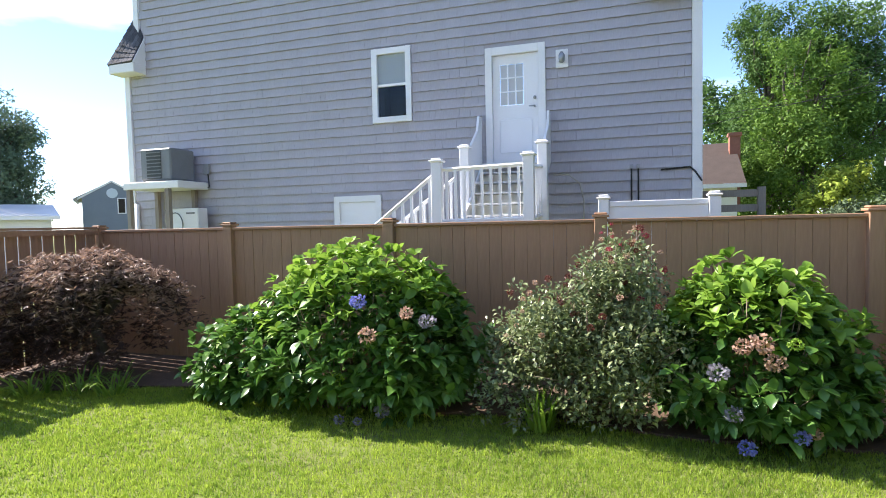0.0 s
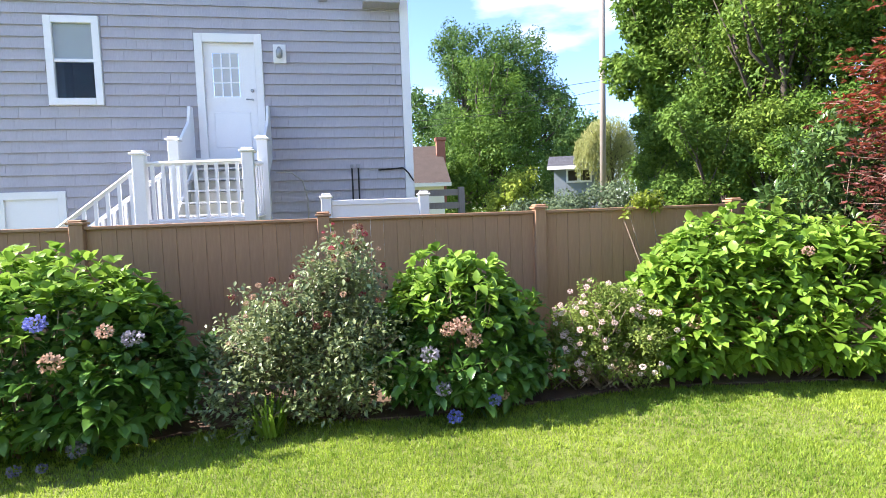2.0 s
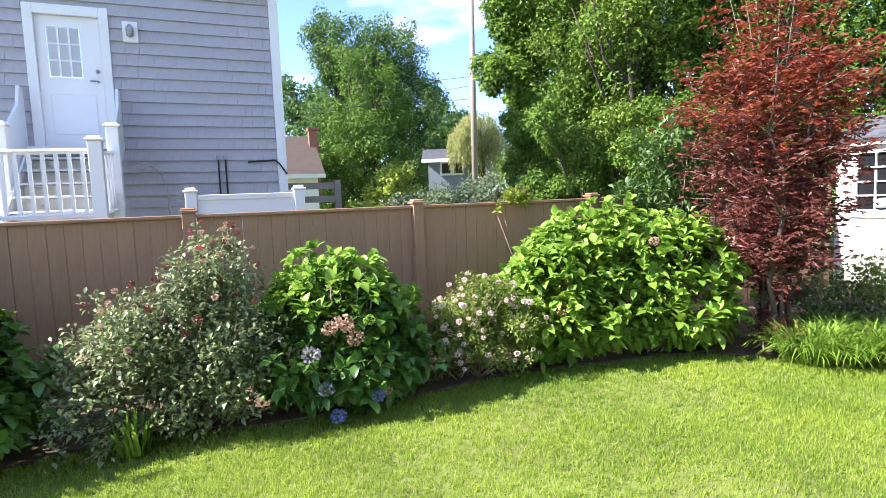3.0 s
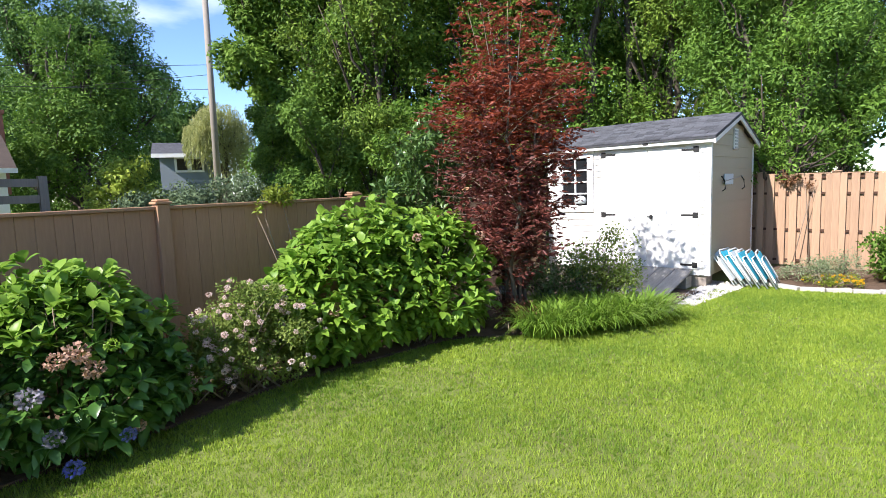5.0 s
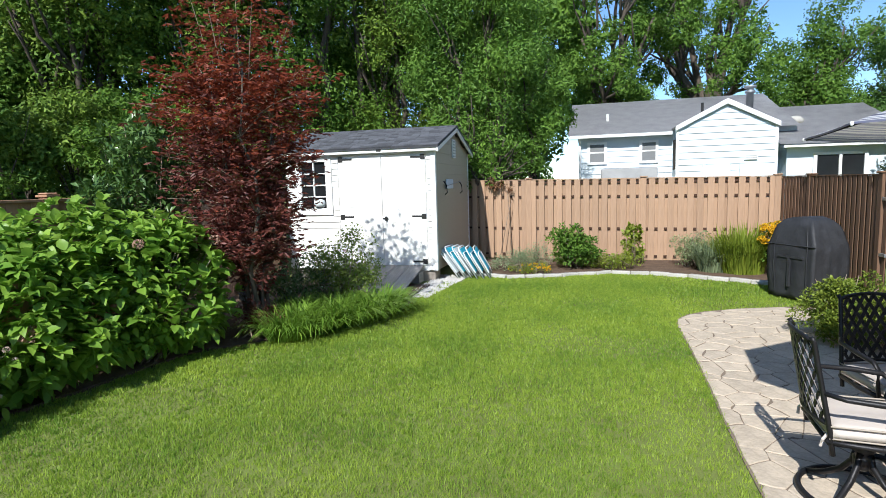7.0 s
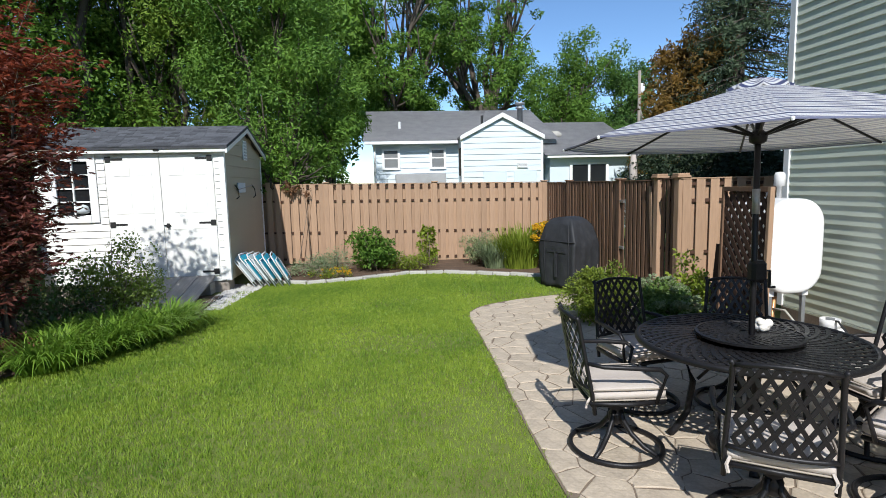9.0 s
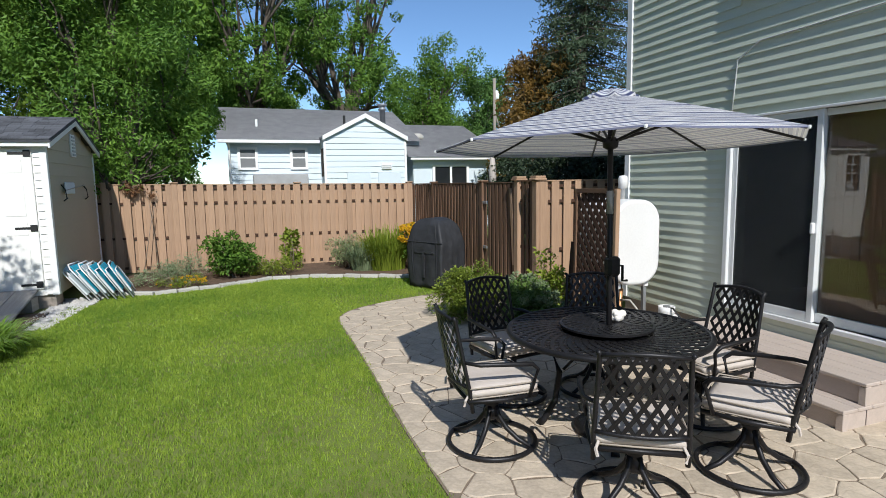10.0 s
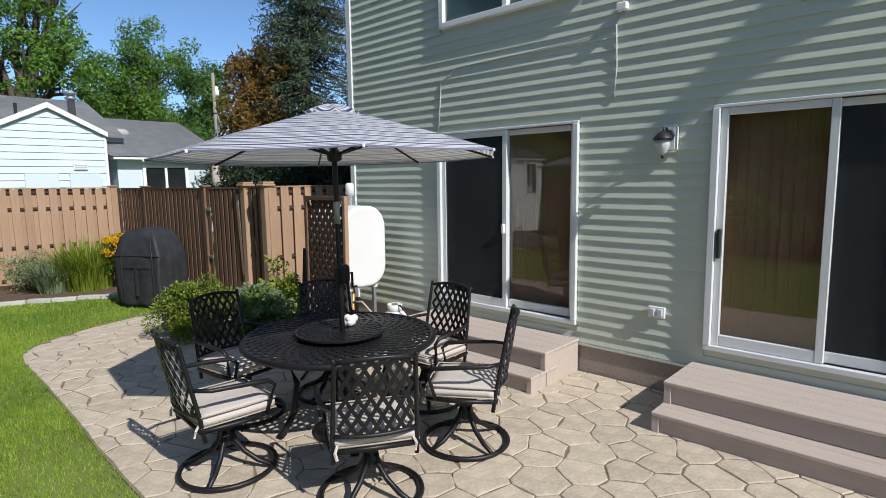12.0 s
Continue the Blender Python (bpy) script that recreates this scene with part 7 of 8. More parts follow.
# bed by the cedar fence
loose_shrub("peony_bush", (11.7, 0.5, 0.02), [(0, 0, 0.35, 0.55, 0.55, 0.35), (0.1, 0.1, 0.62, 0.45, 0.45, 0.27)], 3800, 0.09, L_OAK, "rounded leafy green peony", 161, 20)
loose_shrub("catmint", (11.2, 1.45, 0.02), [(0, 0, 0.25, 0.45, 0.55, 0.25), (-0.1, 0.55, 0.15, 0.35, 0.4, 0.15)], 5500, 0.035, L_SILVER, "low grey-green sprawling herb", 162, 14)
loose_shrub("yellow_coreopsis", (10.75, 1.35, 0.02), [(0, 0, 0.10, 0.3, 0.4, 0.10)], 1800, 0.03, L_LIME, "low mat of small yellow flowers", 163, 10, [(L_YELLOW, 40, 0.018, 0.1)])
loose_shrub("tall_perennial", (12.1, -0.65, 0.02), [(0, 0, 0.4, 0.2, 0.2, 0.35), (0, 0, 0.75, 0.25, 0.25, 0.1)], 700, 0.10, L_LIME, "upright pale green perennial", 164, 8, sub=14)
loose_shrub("spirea_bush", (11.9, -1.75, 0.02), [(0, 0, 0.33, 0.42, 0.4, 0.32), (0.1, -0.2, 0.5, 0.3, 0.3, 0.2)], 3200, 0.045, L_ROSE, "dusky green spirea bush", 165, 20)
loose_shrub("low_perennial", (11.6, -0.2, 0.02), [(0, 0, 0.15, 0.5, 0.6, 0.16)], 2200, 0.05, L_LIME, "low mat of yellow-green perennials", 166, 12)
strap_clump("ornamental_grass", (11.3, -2.55, 0.02), 0.75, 1500, 1.02, L_LIME, "clump of fine ornamental grass", 167, lay=(0.05, 0.55))
strap_clump("ornamental_grass", (11.4, -2.1, 0.02), 0.55, 700, 0.7, L_SILVER, "clump of grey-green ornamental grass", 168, lay=(0.05, 0.6))
loose_shrub("black_eyed_susan", (10.85, -3.1, 0.02), [(0, 0, 0.45, 0.3, 0.32, 0.4), (0, 0.1, 0.75, 0.25, 0.28, 0.2)], 2200, 0.06, L_OAK, "tall clump of yellow coneflowers", 169, 20, [(L_YELLOW, 150, 0.05, 0.3)])
loose_shrub("lime_spirea", (6.70, -2.48, 0.0), [(0.1, 0.05, 0.30, 0.44, 0.42, 0.30), (-0.2, -0.05, 0.32, 0.42, 0.40, 0.32), (0.0, 0.0, 0.54, 0.36, 0.34, 0.20)], 15000, 0.045, L_SPIREA, "rounded lime-green shrub at the patio edge", 170, 24)
loose_shrub("sedum_clump", (5.92, -2.98, 0.0), [(0, 0, 0.28, 0.42, 0.36, 0.28), (0.35, -0.1, 0.30, 0.36, 0.34, 0.27), (-0.35, 0.0, 0.24, 0.32, 0.34, 0.24)], 9500, 0.055, L_SEDUM, "green sedum clump with pale buds", 171, 20, [(L_SILVER, 60, 0.05, 0.22)])
loose_shrub("tall_weed", (6.45, -3.55, 0.0), [(0, 0, 0.5, 0.22, 0.2, 0.42), (-0.4, 0.05, 0.4, 0.25, 0.2, 0.36), (0.05, 0, 0.86, 0.1, 0.1, 0.1)], 1300, 0.07, L_LIME, "loose tall weeds before the cedar fence", 172, 12, sub=16)

# ---- patio furniture ----
def slab_bar(bm, a, b, w, t, n):
    """A flat bar from a to b, w wide across the way, t thick along n."""
    a, b, n = Vector(a), Vector(b), Vector(n).normalized()
    s = (b - a).cross(n).normalized() * w / 2
    n = n * t / 2
    v = [bm.verts.new(p) for p in (a - s - n, a + s - n, a + s + n, a - s + n, b - s - n, b + s - n, b + s + n, b - s + n)]
    for q in ((0, 1, 2, 3), (7, 6, 5, 4), (0, 4, 5, 1), (1, 5, 6, 2), (2, 6, 7, 3), (3, 7, 4, 0)):
        bm.faces.new([v[i] for i in q])


def back_point(u, v):
    """A place on the bowed, leaning chair back: u across -1 to 1, v up 0 to 1."""
    return ((0.235 - 0.02 * v) * u, -0.235 - 0.085 * v - 0.05 * (1 - u * u), 0.47 + 0.46 * v + 0.025 * v * (1 - u * u))


def dining_chair(m):
    c = thing("swivel_chair", m, "black cast-metal swivel chair with lattice back and beige cushion", "chair", "chairs round the patio table")
    part("base_ring", tube(bmesh.new(), [(0.30 * math.cos(t), 0.30 * math.sin(t), 0.018) for t in np.linspace(0, 2 * math.pi, 37)[:-1].tolist()], 0.017, 8, True), M_IRON, c, smooth=True)
    for k in range(4):
        a = math.pi / 4 + k * math.pi / 2
        part("leg", tube(bmesh.new(), [(r * math.cos(a), r * math.sin(a), z) for r, z in ((0.30, 0.02), (0.2, 0.055), (0.11, 0.12), (0.05, 0.20), (0.03, 0.27))], [0.014, 0.017, 0.018, 0.018, 0.02], 7), M_IRON, c, smooth=True)
    part("hub", lathe(bmesh.new(), [(0.02, 0.16), (0.045, 0.18), (0.05, 0.24), (0.035, 0.26), (0.06, 0.285), (0.06, 0.31), (0.03, 0.32), (0.03, 0.36), (0.10, 0.365), (0.10, 0.38)], 16), M_IRON, c, smooth=True)
    part("seat_frame", tube(bmesh.new(), [(-0.24, -0.235, 0.40), (0.24, -0.235, 0.40), (0.26, 0.0, 0.40), (0.235, 0.225, 0.40), (-0.235, 0.225, 0.40), (-0.26, 0.0, 0.40)], 0.016, 6, True), M_IRON, c, smooth=True)
    sp = bmesh.new()
    for k in range(5):
        box(sp, -0.24, 0.24, -0.2 + 0.095 * k, -0.17 + 0.095 * k, 0.388, 0.40)
    part("seat_slats", sp, M_IRON, c)
    cu = bmesh.new()
    bmesh.ops.create_grid(cu, x_segments=10, y_segments=10, size=0.245)
    for v in cu.verts:
        e = max(abs(v.co.x), abs(v.co.y)) / 0.245
        v.co.y *= 0.96
        v.co.z = 0.505 - 0.022 * e**4 - 0.006 * math.cos(v.co.x * 30) * (1 - e)
    top = cu.verts[:]
    geo = bmesh.ops.extrude_face_region(cu, geom=cu.faces[:])
    for v in [g for g in geo["geom"] if isinstance(g, bmesh.types.BMVert)]:
        v.co.z = 0.418
    rim = [v for v in cu.verts if max(abs(v.co.x), abs(v.co.y / 0.96)) > 0.244]
    bmesh.ops.recalc_face_normals(cu, faces=cu.faces)
    bmesh.ops.bevel(cu, geom=[e for e in cu.edges if e.calc_face_angle(0) > 0.9], offset=0.014, segments=2, affect="EDGES")
    cush = part("cushion", cu, M_CUSH, c, "beige fabric seat cushion", True)
    for z in (0.490, 0.424):
        part("piping", tube(bmesh.new(), [(-0.243, -0.234, z), (0, -0.238, z), (0.243, -0.234, z), (0.247, 0, z), (0.243, 0.234, z), (0, 0.238, z), (-0.243, 0.234, z), (-0.247, 0, z)], 0.006, 5, True), M_PIPE, cush, smooth=True)
    for s in (-1, 1):
        part("cushion_tie", tube(bmesh.new(), [(0.21 * s, -0.235, 0.44), (0.225 * s, -0.262, 0.41), (0.215 * s, -0.268, 0.37)], 0.009, 5), M_CUSH, cush)
        part("back_post", tube(bmesh.new(), [(0.235 * s, -0.215, 0.33)] + [back_point(s, v) for v in (0.0, 0.25, 0.5, 0.75, 1.0)] + [(0.225 * s, -0.335, 0.955)], 0.014, 7), M_IRON, c, smooth=True)
        part("arm", tube(bmesh.new(), [back_point(s, 0.42), (0.285 * s, -0.18, 0.655), (0.30 * s, 0.02, 0.645), (0.295 * s, 0.17, 0.63), (0.29 * s, 0.215, 0.59), (0.275 * s, 0.19, 0.50), (0.25 * s, 0.17, 0.40)], [0.012, 0.014, 0.016, 0.016, 0.013, 0.012, 0.012], 7), M_IRON, c, smooth=True)
    for v in (0.06, 1.0):
        part("back_rail", tube(bmesh.new(), [back_point(u, v) for u in np.linspace(-1, 1, 9).tolist()], 0.013, 7), M_IRON, c, smooth=True)
    lat = bmesh.new()
    for s in (-1, 1):
        for k in range(-4, 8):
            u0 = -1 + k * 0.29
            last = None
            for j in range(9):
                v = 0.07 + 0.92 * j / 8
                u = u0 + 1.15 * (j / 8)
                if -0.98 <= u <= 0.98:
                    p = back_point(u * s, v)
                    if last:
                        slab_bar(lat, last, p, 0.021, 0.008, (0, 1, 0.25))
                    last = p
                else:
                    last = None
    part("lattice_back", lat, M_IRON, c, "diamond lattice in black cast metal")
    return c


CHAIRS = [(3.30, -1.28, 176), (2.36, -1.72, 238), (2.37, -2.60, 303), (4.02, -1.78, 100), (3.86, -2.52, 62), (3.10, -2.95, 2)]
first = dining_chair(pose(*CHAIRS[0][:2], 0.012, 0, 0, CHAIRS[0][2]))
for x, y, a in CHAIRS[1:]:
    copy_thing(first, pose(x, y, 0.012, 0, 0, a))

TX, TY = 3.21, -2.15
table = thing("patio_table", pose(TX, TY, 0.012), "round black cast-metal patio table with woven top", "table")
TR = 0.695
part("table_rim", tube(bmesh.new(), [(TR * math.cos(t), TR * math.sin(t), 0.715) for t in np.linspace(0, 2 * math.pi, 61)[:-1].tolist()], 0.022, 8, True), M_IRON, table, smooth=True)
tt = bmesh.new()
for s in (-1, 1):
    for k in range(44):
        a0 = 2 * math.pi * k / 44
        pts = [((0.30 + 0.39 * j / 6) * math.cos(a0 + s * 0.62 * j / 6), (0.30 + 0.39 * j / 6) * math.sin(a0 + s * 0.62 * j / 6), 0.722 + 0.002 * s) for j in range(7)]
        for p, q in zip(pts, pts[1:]):
            slab_bar(tt, p, q, 0.027, 0.008, (0, 0, 1))
part("woven_top", tt, M_IRON, table, "open basket-weave table top")
part("inner_ring", tube(bmesh.new(), [(0.47 * math.cos(t), 0.47 * math.sin(t), 0.714) for t in np.linspace(0, 2 * math.pi, 49)[:-1].tolist()], 0.010, 6, True), M_IRON, table, smooth=True)
part("center_plate", disc(bmesh.new(), 0.32, 0.712, 0.728, 40), M_IRON, table)
for k in range(4):
    a = math.pi / 4 + k * math.pi / 2 + 0.3
    part("leg", tube(bmesh.new(), [(r * math.cos(a), r * math.sin(a), z) for r, z in ((0.47, 0.70), (0.40, 0.60), (0.33, 0.40), (0.36, 0.18), (0.44, 0.03), (0.47, 0.0))], [0.025, 0.025, 0.022, 0.022, 0.025, 0.03], 8), M_IRON, table, smooth=True)
    part("leg_scroll", tube(bmesh.new(), [(r * math.cos(a + d), r * math.sin(a + d), z) for r, z, d in ((0.38, 0.55, 0), (0.28, 0.62, 0.2), (0.22, 0.52, 0.1), (0.30, 0.42, 0))], 0.012, 6), M_IRON, table, smooth=True)
susan = thing("lazy_susan", pose(TX, TY, 0.012 + 0.729), "round black cast-metal turntable on the table", "turntable")
part("plate", lathe(bmesh.new(), [(0.14, 0.0), (0.14, 0.018), (0.315, 0.02), (0.33, 0.028), (0.33, 0.042), (0.312, 0.045), (0.31, 0.038), (0.05, 0.038)], 48), M_IRON, susan, smooth=False)
sw2 = bmesh.new()
for s in (-1, 1):
    for k in range(26):
        a0 = 2 * math.pi * k / 26
        pts = [((0.06 + 0.245 * j / 5) * math.cos(a0 + s * 0.75 * j / 5), (0.06 + 0.245 * j / 5) * math.sin(a0 + s * 0.75 * j / 5), 0.0405 + 0.0012 * s) for j in range(6)]
        for p, q in zip(pts, pts[1:]):
            slab_bar(sw2, p, q, 0.018, 0.005, (0, 0, 1))
part("woven_relief", sw2, M_IRON, susan)
coral = thing("white_shell", pose(TX + 0.02, TY - 0.11, 0.785), "white coral-like shell beside the umbrella pole", "shell")
cb = bmesh.new()
rc = random.Random(5)
for k in range(12):
    bmesh.ops.create_icosphere(cb, subdivisions=2, radius=rc.uniform(0.022, 0.034), matrix=pose(rc.uniform(-0.028, 0.028), rc.uniform(-0.024, 0.024), rc.uniform(0.025, 0.06)))
part("body", cb, M_CORAL, coral, smooth=True)

umb = thing("patio_umbrella", pose(3.15, -2.135, 0.012, 0, 0.9, 0), "market umbrella with navy and white striped canopy", "umbrella")
part("base", lathe(bmesh.new(), [(0.24, 0.0), (0.24, 0.04), (0.2, 0.07), (0.05, 0.1), (0.03, 0.22)], 28), M_IRON, umb, smooth=True)
pole_ = part("pole", tube(bmesh.new(), [(0, 0, 0.05), (0, 0, 2.38)], 0.019, 12), M_IRON, umb, smooth=True)
part("pole_joint", tube(bmesh.new(), [(0, 0, 1.56), (0, 0, 1.72)], 0.023, 12), M_STEEL, pole_, "bright metal pole joint", True)
cr_ = part("crank", boxes((-0.04, 0.04, -0.075, 0.03, 1.12, 1.26), bevel=0.02), M_IRON, pole_, "black crank housing")
part("crank_handle", tube(bmesh.new(), [(0, -0.07, 1.19), (0, -0.11, 1.19), (0, -0.11, 1.08), (0, -0.15, 1.08)], 0.01, 6), M_IRON, cr_)
UR, UZ0, UZ1, UA, UN = 1.22, 2.033, 2.40, radians(15.8), 8
part("hub", lathe(bmesh.new(), [(0.026, 2.00), (0.05, 2.015), (0.055, 2.06), (0.026, 2.09)], 14), M_IRON, umb, smooth=True)


def canopy(r0, r1, z0, z1, sag, drop):
    """Eight cloth panels from r0 out to r1, sagging a little between the ribs."""
    bm = bmesh.new()
    uvl = bm.loops.layers.uv.new("cloth")
    n = 10
    for k in range(UN):
        a, b = UA + k * 2 * math.pi / UN, UA + (k + 1) * 2 * math.pi / UN
        grid = []
        for j in range(n + 1):
            t = j / n
            r = r0 + (r1 - r0) * t
            z = z1 + (z0 - z1) * t + 0.008 * math.sin(t * math.pi)
            row = []
            for i in range(7):
                s = i / 6
                p = Vector((r * math.cos(a), r * math.sin(a), z)).lerp(Vector((r * math.cos(b), r * math.sin(b), z)), s)
                p.z -= sag * t * math.sin(s * math.pi)
                row.append((bm.verts.new(p), (s - 0.5) * r, r * 0.95))
            grid.append(row)
        for j in range(n):
            for i in range(6):
                q = [grid[j][i], grid[j + 1][i], grid[j + 1][i + 1], grid[j][i + 1]]
                f = bm.faces.new([v[0] for v in q])
                f.smooth = True
                for loop, v in zip(f.loops, q):
                    loop[uvl].uv = (v[1], v[2])
        if drop:
            for i in range(6):
                v0, v1 = grid[n][i], grid[n][i + 1]
                w0, w1 = [bm.verts.new(v[0].co + Vector((0, 0, -drop))) for v in (v0, v1)]
                f = bm.faces.new((v0[0], w0, w1, v1[0]))
                for loop, uvv in zip(f.loops, ((v0[1], v0[2]), (v0[1], v0[2] + drop), (v1[1], v1[2] + drop), (v1[1], v1[2]))):
                    loop[uvl].uv = uvv
    bmesh.ops.remove_doubles(bm, verts=bm.verts, dist=0.0005)
    return bm


can = part("canopy", canopy(0.05, UR, UZ0, UZ1 - 0.03, 0.006, 0.010), M_STRIPE, umb, "navy and white striped cloth")
part("vent", canopy(0.02, 0.19, UZ1 - 0.045, UZ1 + 0.008, 0.03, 0.012), M_STRIPE, can)
for k in range(UN):
    a = UA + k * 2 * math.pi / UN
    c_, s_ = math.cos(a), math.sin(a)
    rib = part("rib", tube(bmesh.new(), [(0.04 * c_, 0.04 * s_, UZ1 - 0.055), (0.65 * c_, 0.65 * s_, UZ1 - 0.03 + (UZ0 - UZ1 + 0.03) * 0.5 - 0.012), ((UR - 0.01) * c_, (UR - 0.01) * s_, UZ0 - 0.008)], 0.009, 6), M_IRON, umb)
    part("strut", tube(bmesh.new(), [(0.05 * c_, 0.05 * s_, 2.06), (0.55 * c_, 0.55 * s_, UZ1 - 0.03 + (UZ0 - UZ1 + 0.03) * 0.417 - 0.015)], 0.010, 6), M_IRON, rib)
    part("rib_tip", lathe(bmesh.new(), [(0.007, UZ0 - 0.016), (0.009, UZ0 - 0.006), (0.007, UZ0 + 0.002)], 8, UR * c_, UR * s_), M_PVC, rib)
part("finial", lathe(bmesh.new(), [(0.02, UZ1 - 0.01), (0.022, UZ1 + 0.012), (0.01, UZ1 + 0.02)], 10), M_IRON, umb)

# ---- grill under its cover ----
grill = thing("covered_grill", pose(9.02, -2.87, 0, 0, 0, 27.6), "barbecue grill under a black fitted cover", "grill")
gb_ = bmesh.new()
bmesh.ops.create_cube(gb_, size=1.0)
bmesh.ops.subdivide_edges(gb_, edges=gb_.edges[:], cuts=14, use_grid_fill=True)
for v in gb_.verts:
    x, y, z = v.co
    zz = z + 0.5
    w = float(np.interp(zz, [0, 0.5, 0.62, 0.68, 0.92, 1.0], [0.92, 0.97, 1.0, 0.98, 0.74, 0.58]))
    d = float(np.interp(zz, [0, 0.6, 0.68, 0.92, 1.0], [0.92, 1.0, 0.97, 0.80, 0.55]))
    # the cloth hangs in soft vertical folds below the side shelves
    hang = max(0.0, 1 - zz / 0.7)
    fold = 0.035 * hang * math.sin(17 * (x - y) + 5 * noise.noise((x * 2, y * 2, 1.0))) + 0.05 * noise.noise((x * 4 + 7, y * 4, z * 3))
    top = 0.05 * (1 - (2 * x) ** 2) if zz > 0.97 else 0.0
    v.co = Vector((x * 0.84 * w * (1 + fold), y * 0.62 * d * (1 + fold), 0.02 + zz * 1.14 + top))
part("cover", gb_, M_COVER, grill, "black fabric cover with folds", True)
for x in (-0.30, 0.27):
    part("side_seam", tube(bmesh.new(), [(x * 0.93, 0.29, 0.05), (x, 0.315, 0.5), (x, 0.312, 0.78), (x * 0.72, 0.235, 1.08)], 0.007, 5), M_COVER, grill)
part("hem_seam", boxes((-0.43, 0.43, 0.302, 0.318, 0.80, 0.815), bevel=0.004), M_COVER, grill)
part("buckle_strap", boxes((-0.24, 0.2, 0.305, 0.325, 0.62, 0.65), (-0.02, 0.02, 0.30, 0.325, 0.2, 0.62)), M_COVER, grill)

# ---- oil tank, propane, lattice ----
tank = thing("oil_tank", pose(5.46, -3.92, 0, 0, 0, 0), "white painted oval oil tank on short legs", "oil tank")
sec = []
for sy, sz, a0 in ((1, 1, 0), (-1, 1, 90), (-1, -1, 180), (1, -1, 270)):
    for j in range(8):
        a = radians(a0 + 90 * j / 7)
        sec.append((-0.40, sy * 0.06 + 0.26 * math.cos(a), 1.09 + sz * 0.23 + 0.26 * math.sin(a)))
tb = prism(sec, (0.74, 0, 0))
ends = [e for e in tb.edges if abs(e.verts[0].co.x - e.verts[1].co.x) < 0.01]
bmesh.ops.bevel(tb, geom=ends, offset=0.04, segments=4, profile=0.5, affect="EDGES")
for f in tb.faces:
    f.smooth = f.calc_area() < 0.3
part("shell", tb, M_TANK, tank)
for x in (-0.28, 0.22):
    for y in (-0.2, 0.18):
        part("leg", boxes((x - 0.02, x + 0.02, y - 0.02, y + 0.02, 0.0, 0.66)), M_STEEL, tank)
        part("leg_bracket", boxes((x - 0.035, x + 0.035, y - 0.035, y + 0.035, 0.56, 0.68), bevel=0.005), M_TANK, tank)
part("fill_cap", lathe(bmesh.new(), [(0.025, 1.58), (0.025, 1.70), (0.055, 1.71), (0.055, 1.82), (0.04, 1.85), (0.01, 1.855)], 12, -0.12, 0.0), M_TANK, tank, "white vent cap", True)
part("gauge", lathe(bmesh.new(), [(0.04, 1.59), (0.04, 1.63), (0.02, 1.66)], 10, 0.02, 0), M_STEEL, tank)
part("supply_pipe", tube(bmesh.new(), [(-0.25, 0.1, 0.55), (-0.25, 0.12, 0.25), (-0.26, 0.12, 0.10)], 0.028, 8), M_COPPER, tank, "copper coloured pipe", True)
part("supply_hose", tube(bmesh.new(), [(-0.25, 0.12, 0.42), (-0.42, 0.1, 0.44), (-0.55, 0.05, 0.30), (-0.70, -0.02, 0.28), (-0.82, -0.1, 0.2)], 0.012, 6), M_EDGE, tank, smooth=True)
blocks = thing("concrete_blocks", pose(4.85, -3.62, 0), "two tan concrete blocks on the patio", "block")
part("block", boxes((-0.2, 0.2, -0.1, 0.1, 0.0, 0.12), bevel=0.01), M_EDGE, blocks)
part("block", boxes((-0.02, 0.3, -0.09, 0.09, 0.121, 0.2), bevel=0.01), M_EDGE, blocks)
prop = thing("propane_cylinder", pose(4.72, -4.05, 0.0), "small white propane gas cylinder with valve", "gas cylinder")
part("body", lathe(bmesh.new(), [(0.11, 0.0), (0.12, 0.03), (0.15, 0.07), (0.155, 0.16), (0.155, 0.24), (0.13, 0.31), (0.07, 0.345), (0.03, 0.35)], 24), M_TANK, prop, smooth=True)
part("collar", lathe(bmesh.new(), [(0.085, 0.33), (0.09, 0.42), (0.08, 0.42), (0.076, 0.335)], 16), M_TANK, prop, smooth=True)
part("valve", lathe(bmesh.new(), [(0.025, 0.35), (0.025, 0.40), (0.04, 0.405), (0.04, 0.425), (0.01, 0.43)], 10), M_STEEL, prop, "brass and steel valve")
part("hose", tube(bmesh.new(), [(0, 0, 0.40), (-0.12, 0.02, 0.42), (-0.25, 0.0, 0.30), (-0.28, -0.05, 0.15), (-0.2, -0.1, 0.03)], 0.011, 6), M_WIRE, prop, smooth=True)
lat_ = thing("lattice_panel", pose(5.25, -3.47, 0, 0.8, 0, 0), "dark brown diagonal lattice panel leaning by the tank", "lattice")
LW = 0.35
for s in (-1, 1):
    for k in range(-16, 8):
        # each strip runs slantwise, cut to the panel
        c0 = k * 0.115
        za, zb = max(0.04, (-LW - c0) / 0.8 + 0.04), min(1.66, (LW - c0) / 0.8 + 0.04)
        if zb - za > 0.05:
            xa, xb = s * (c0 + (za - 0.04) * 0.8), s * (c0 + (zb - 0.04) * 0.8)
            lb = bmesh.new()
            slab_bar(lb, (xa, 0.006 * s, za), (xb, 0.006 * s, zb), 0.055, 0.008, (0, 1, 0))
            part("strip", lb, M_RAIL, lat_)
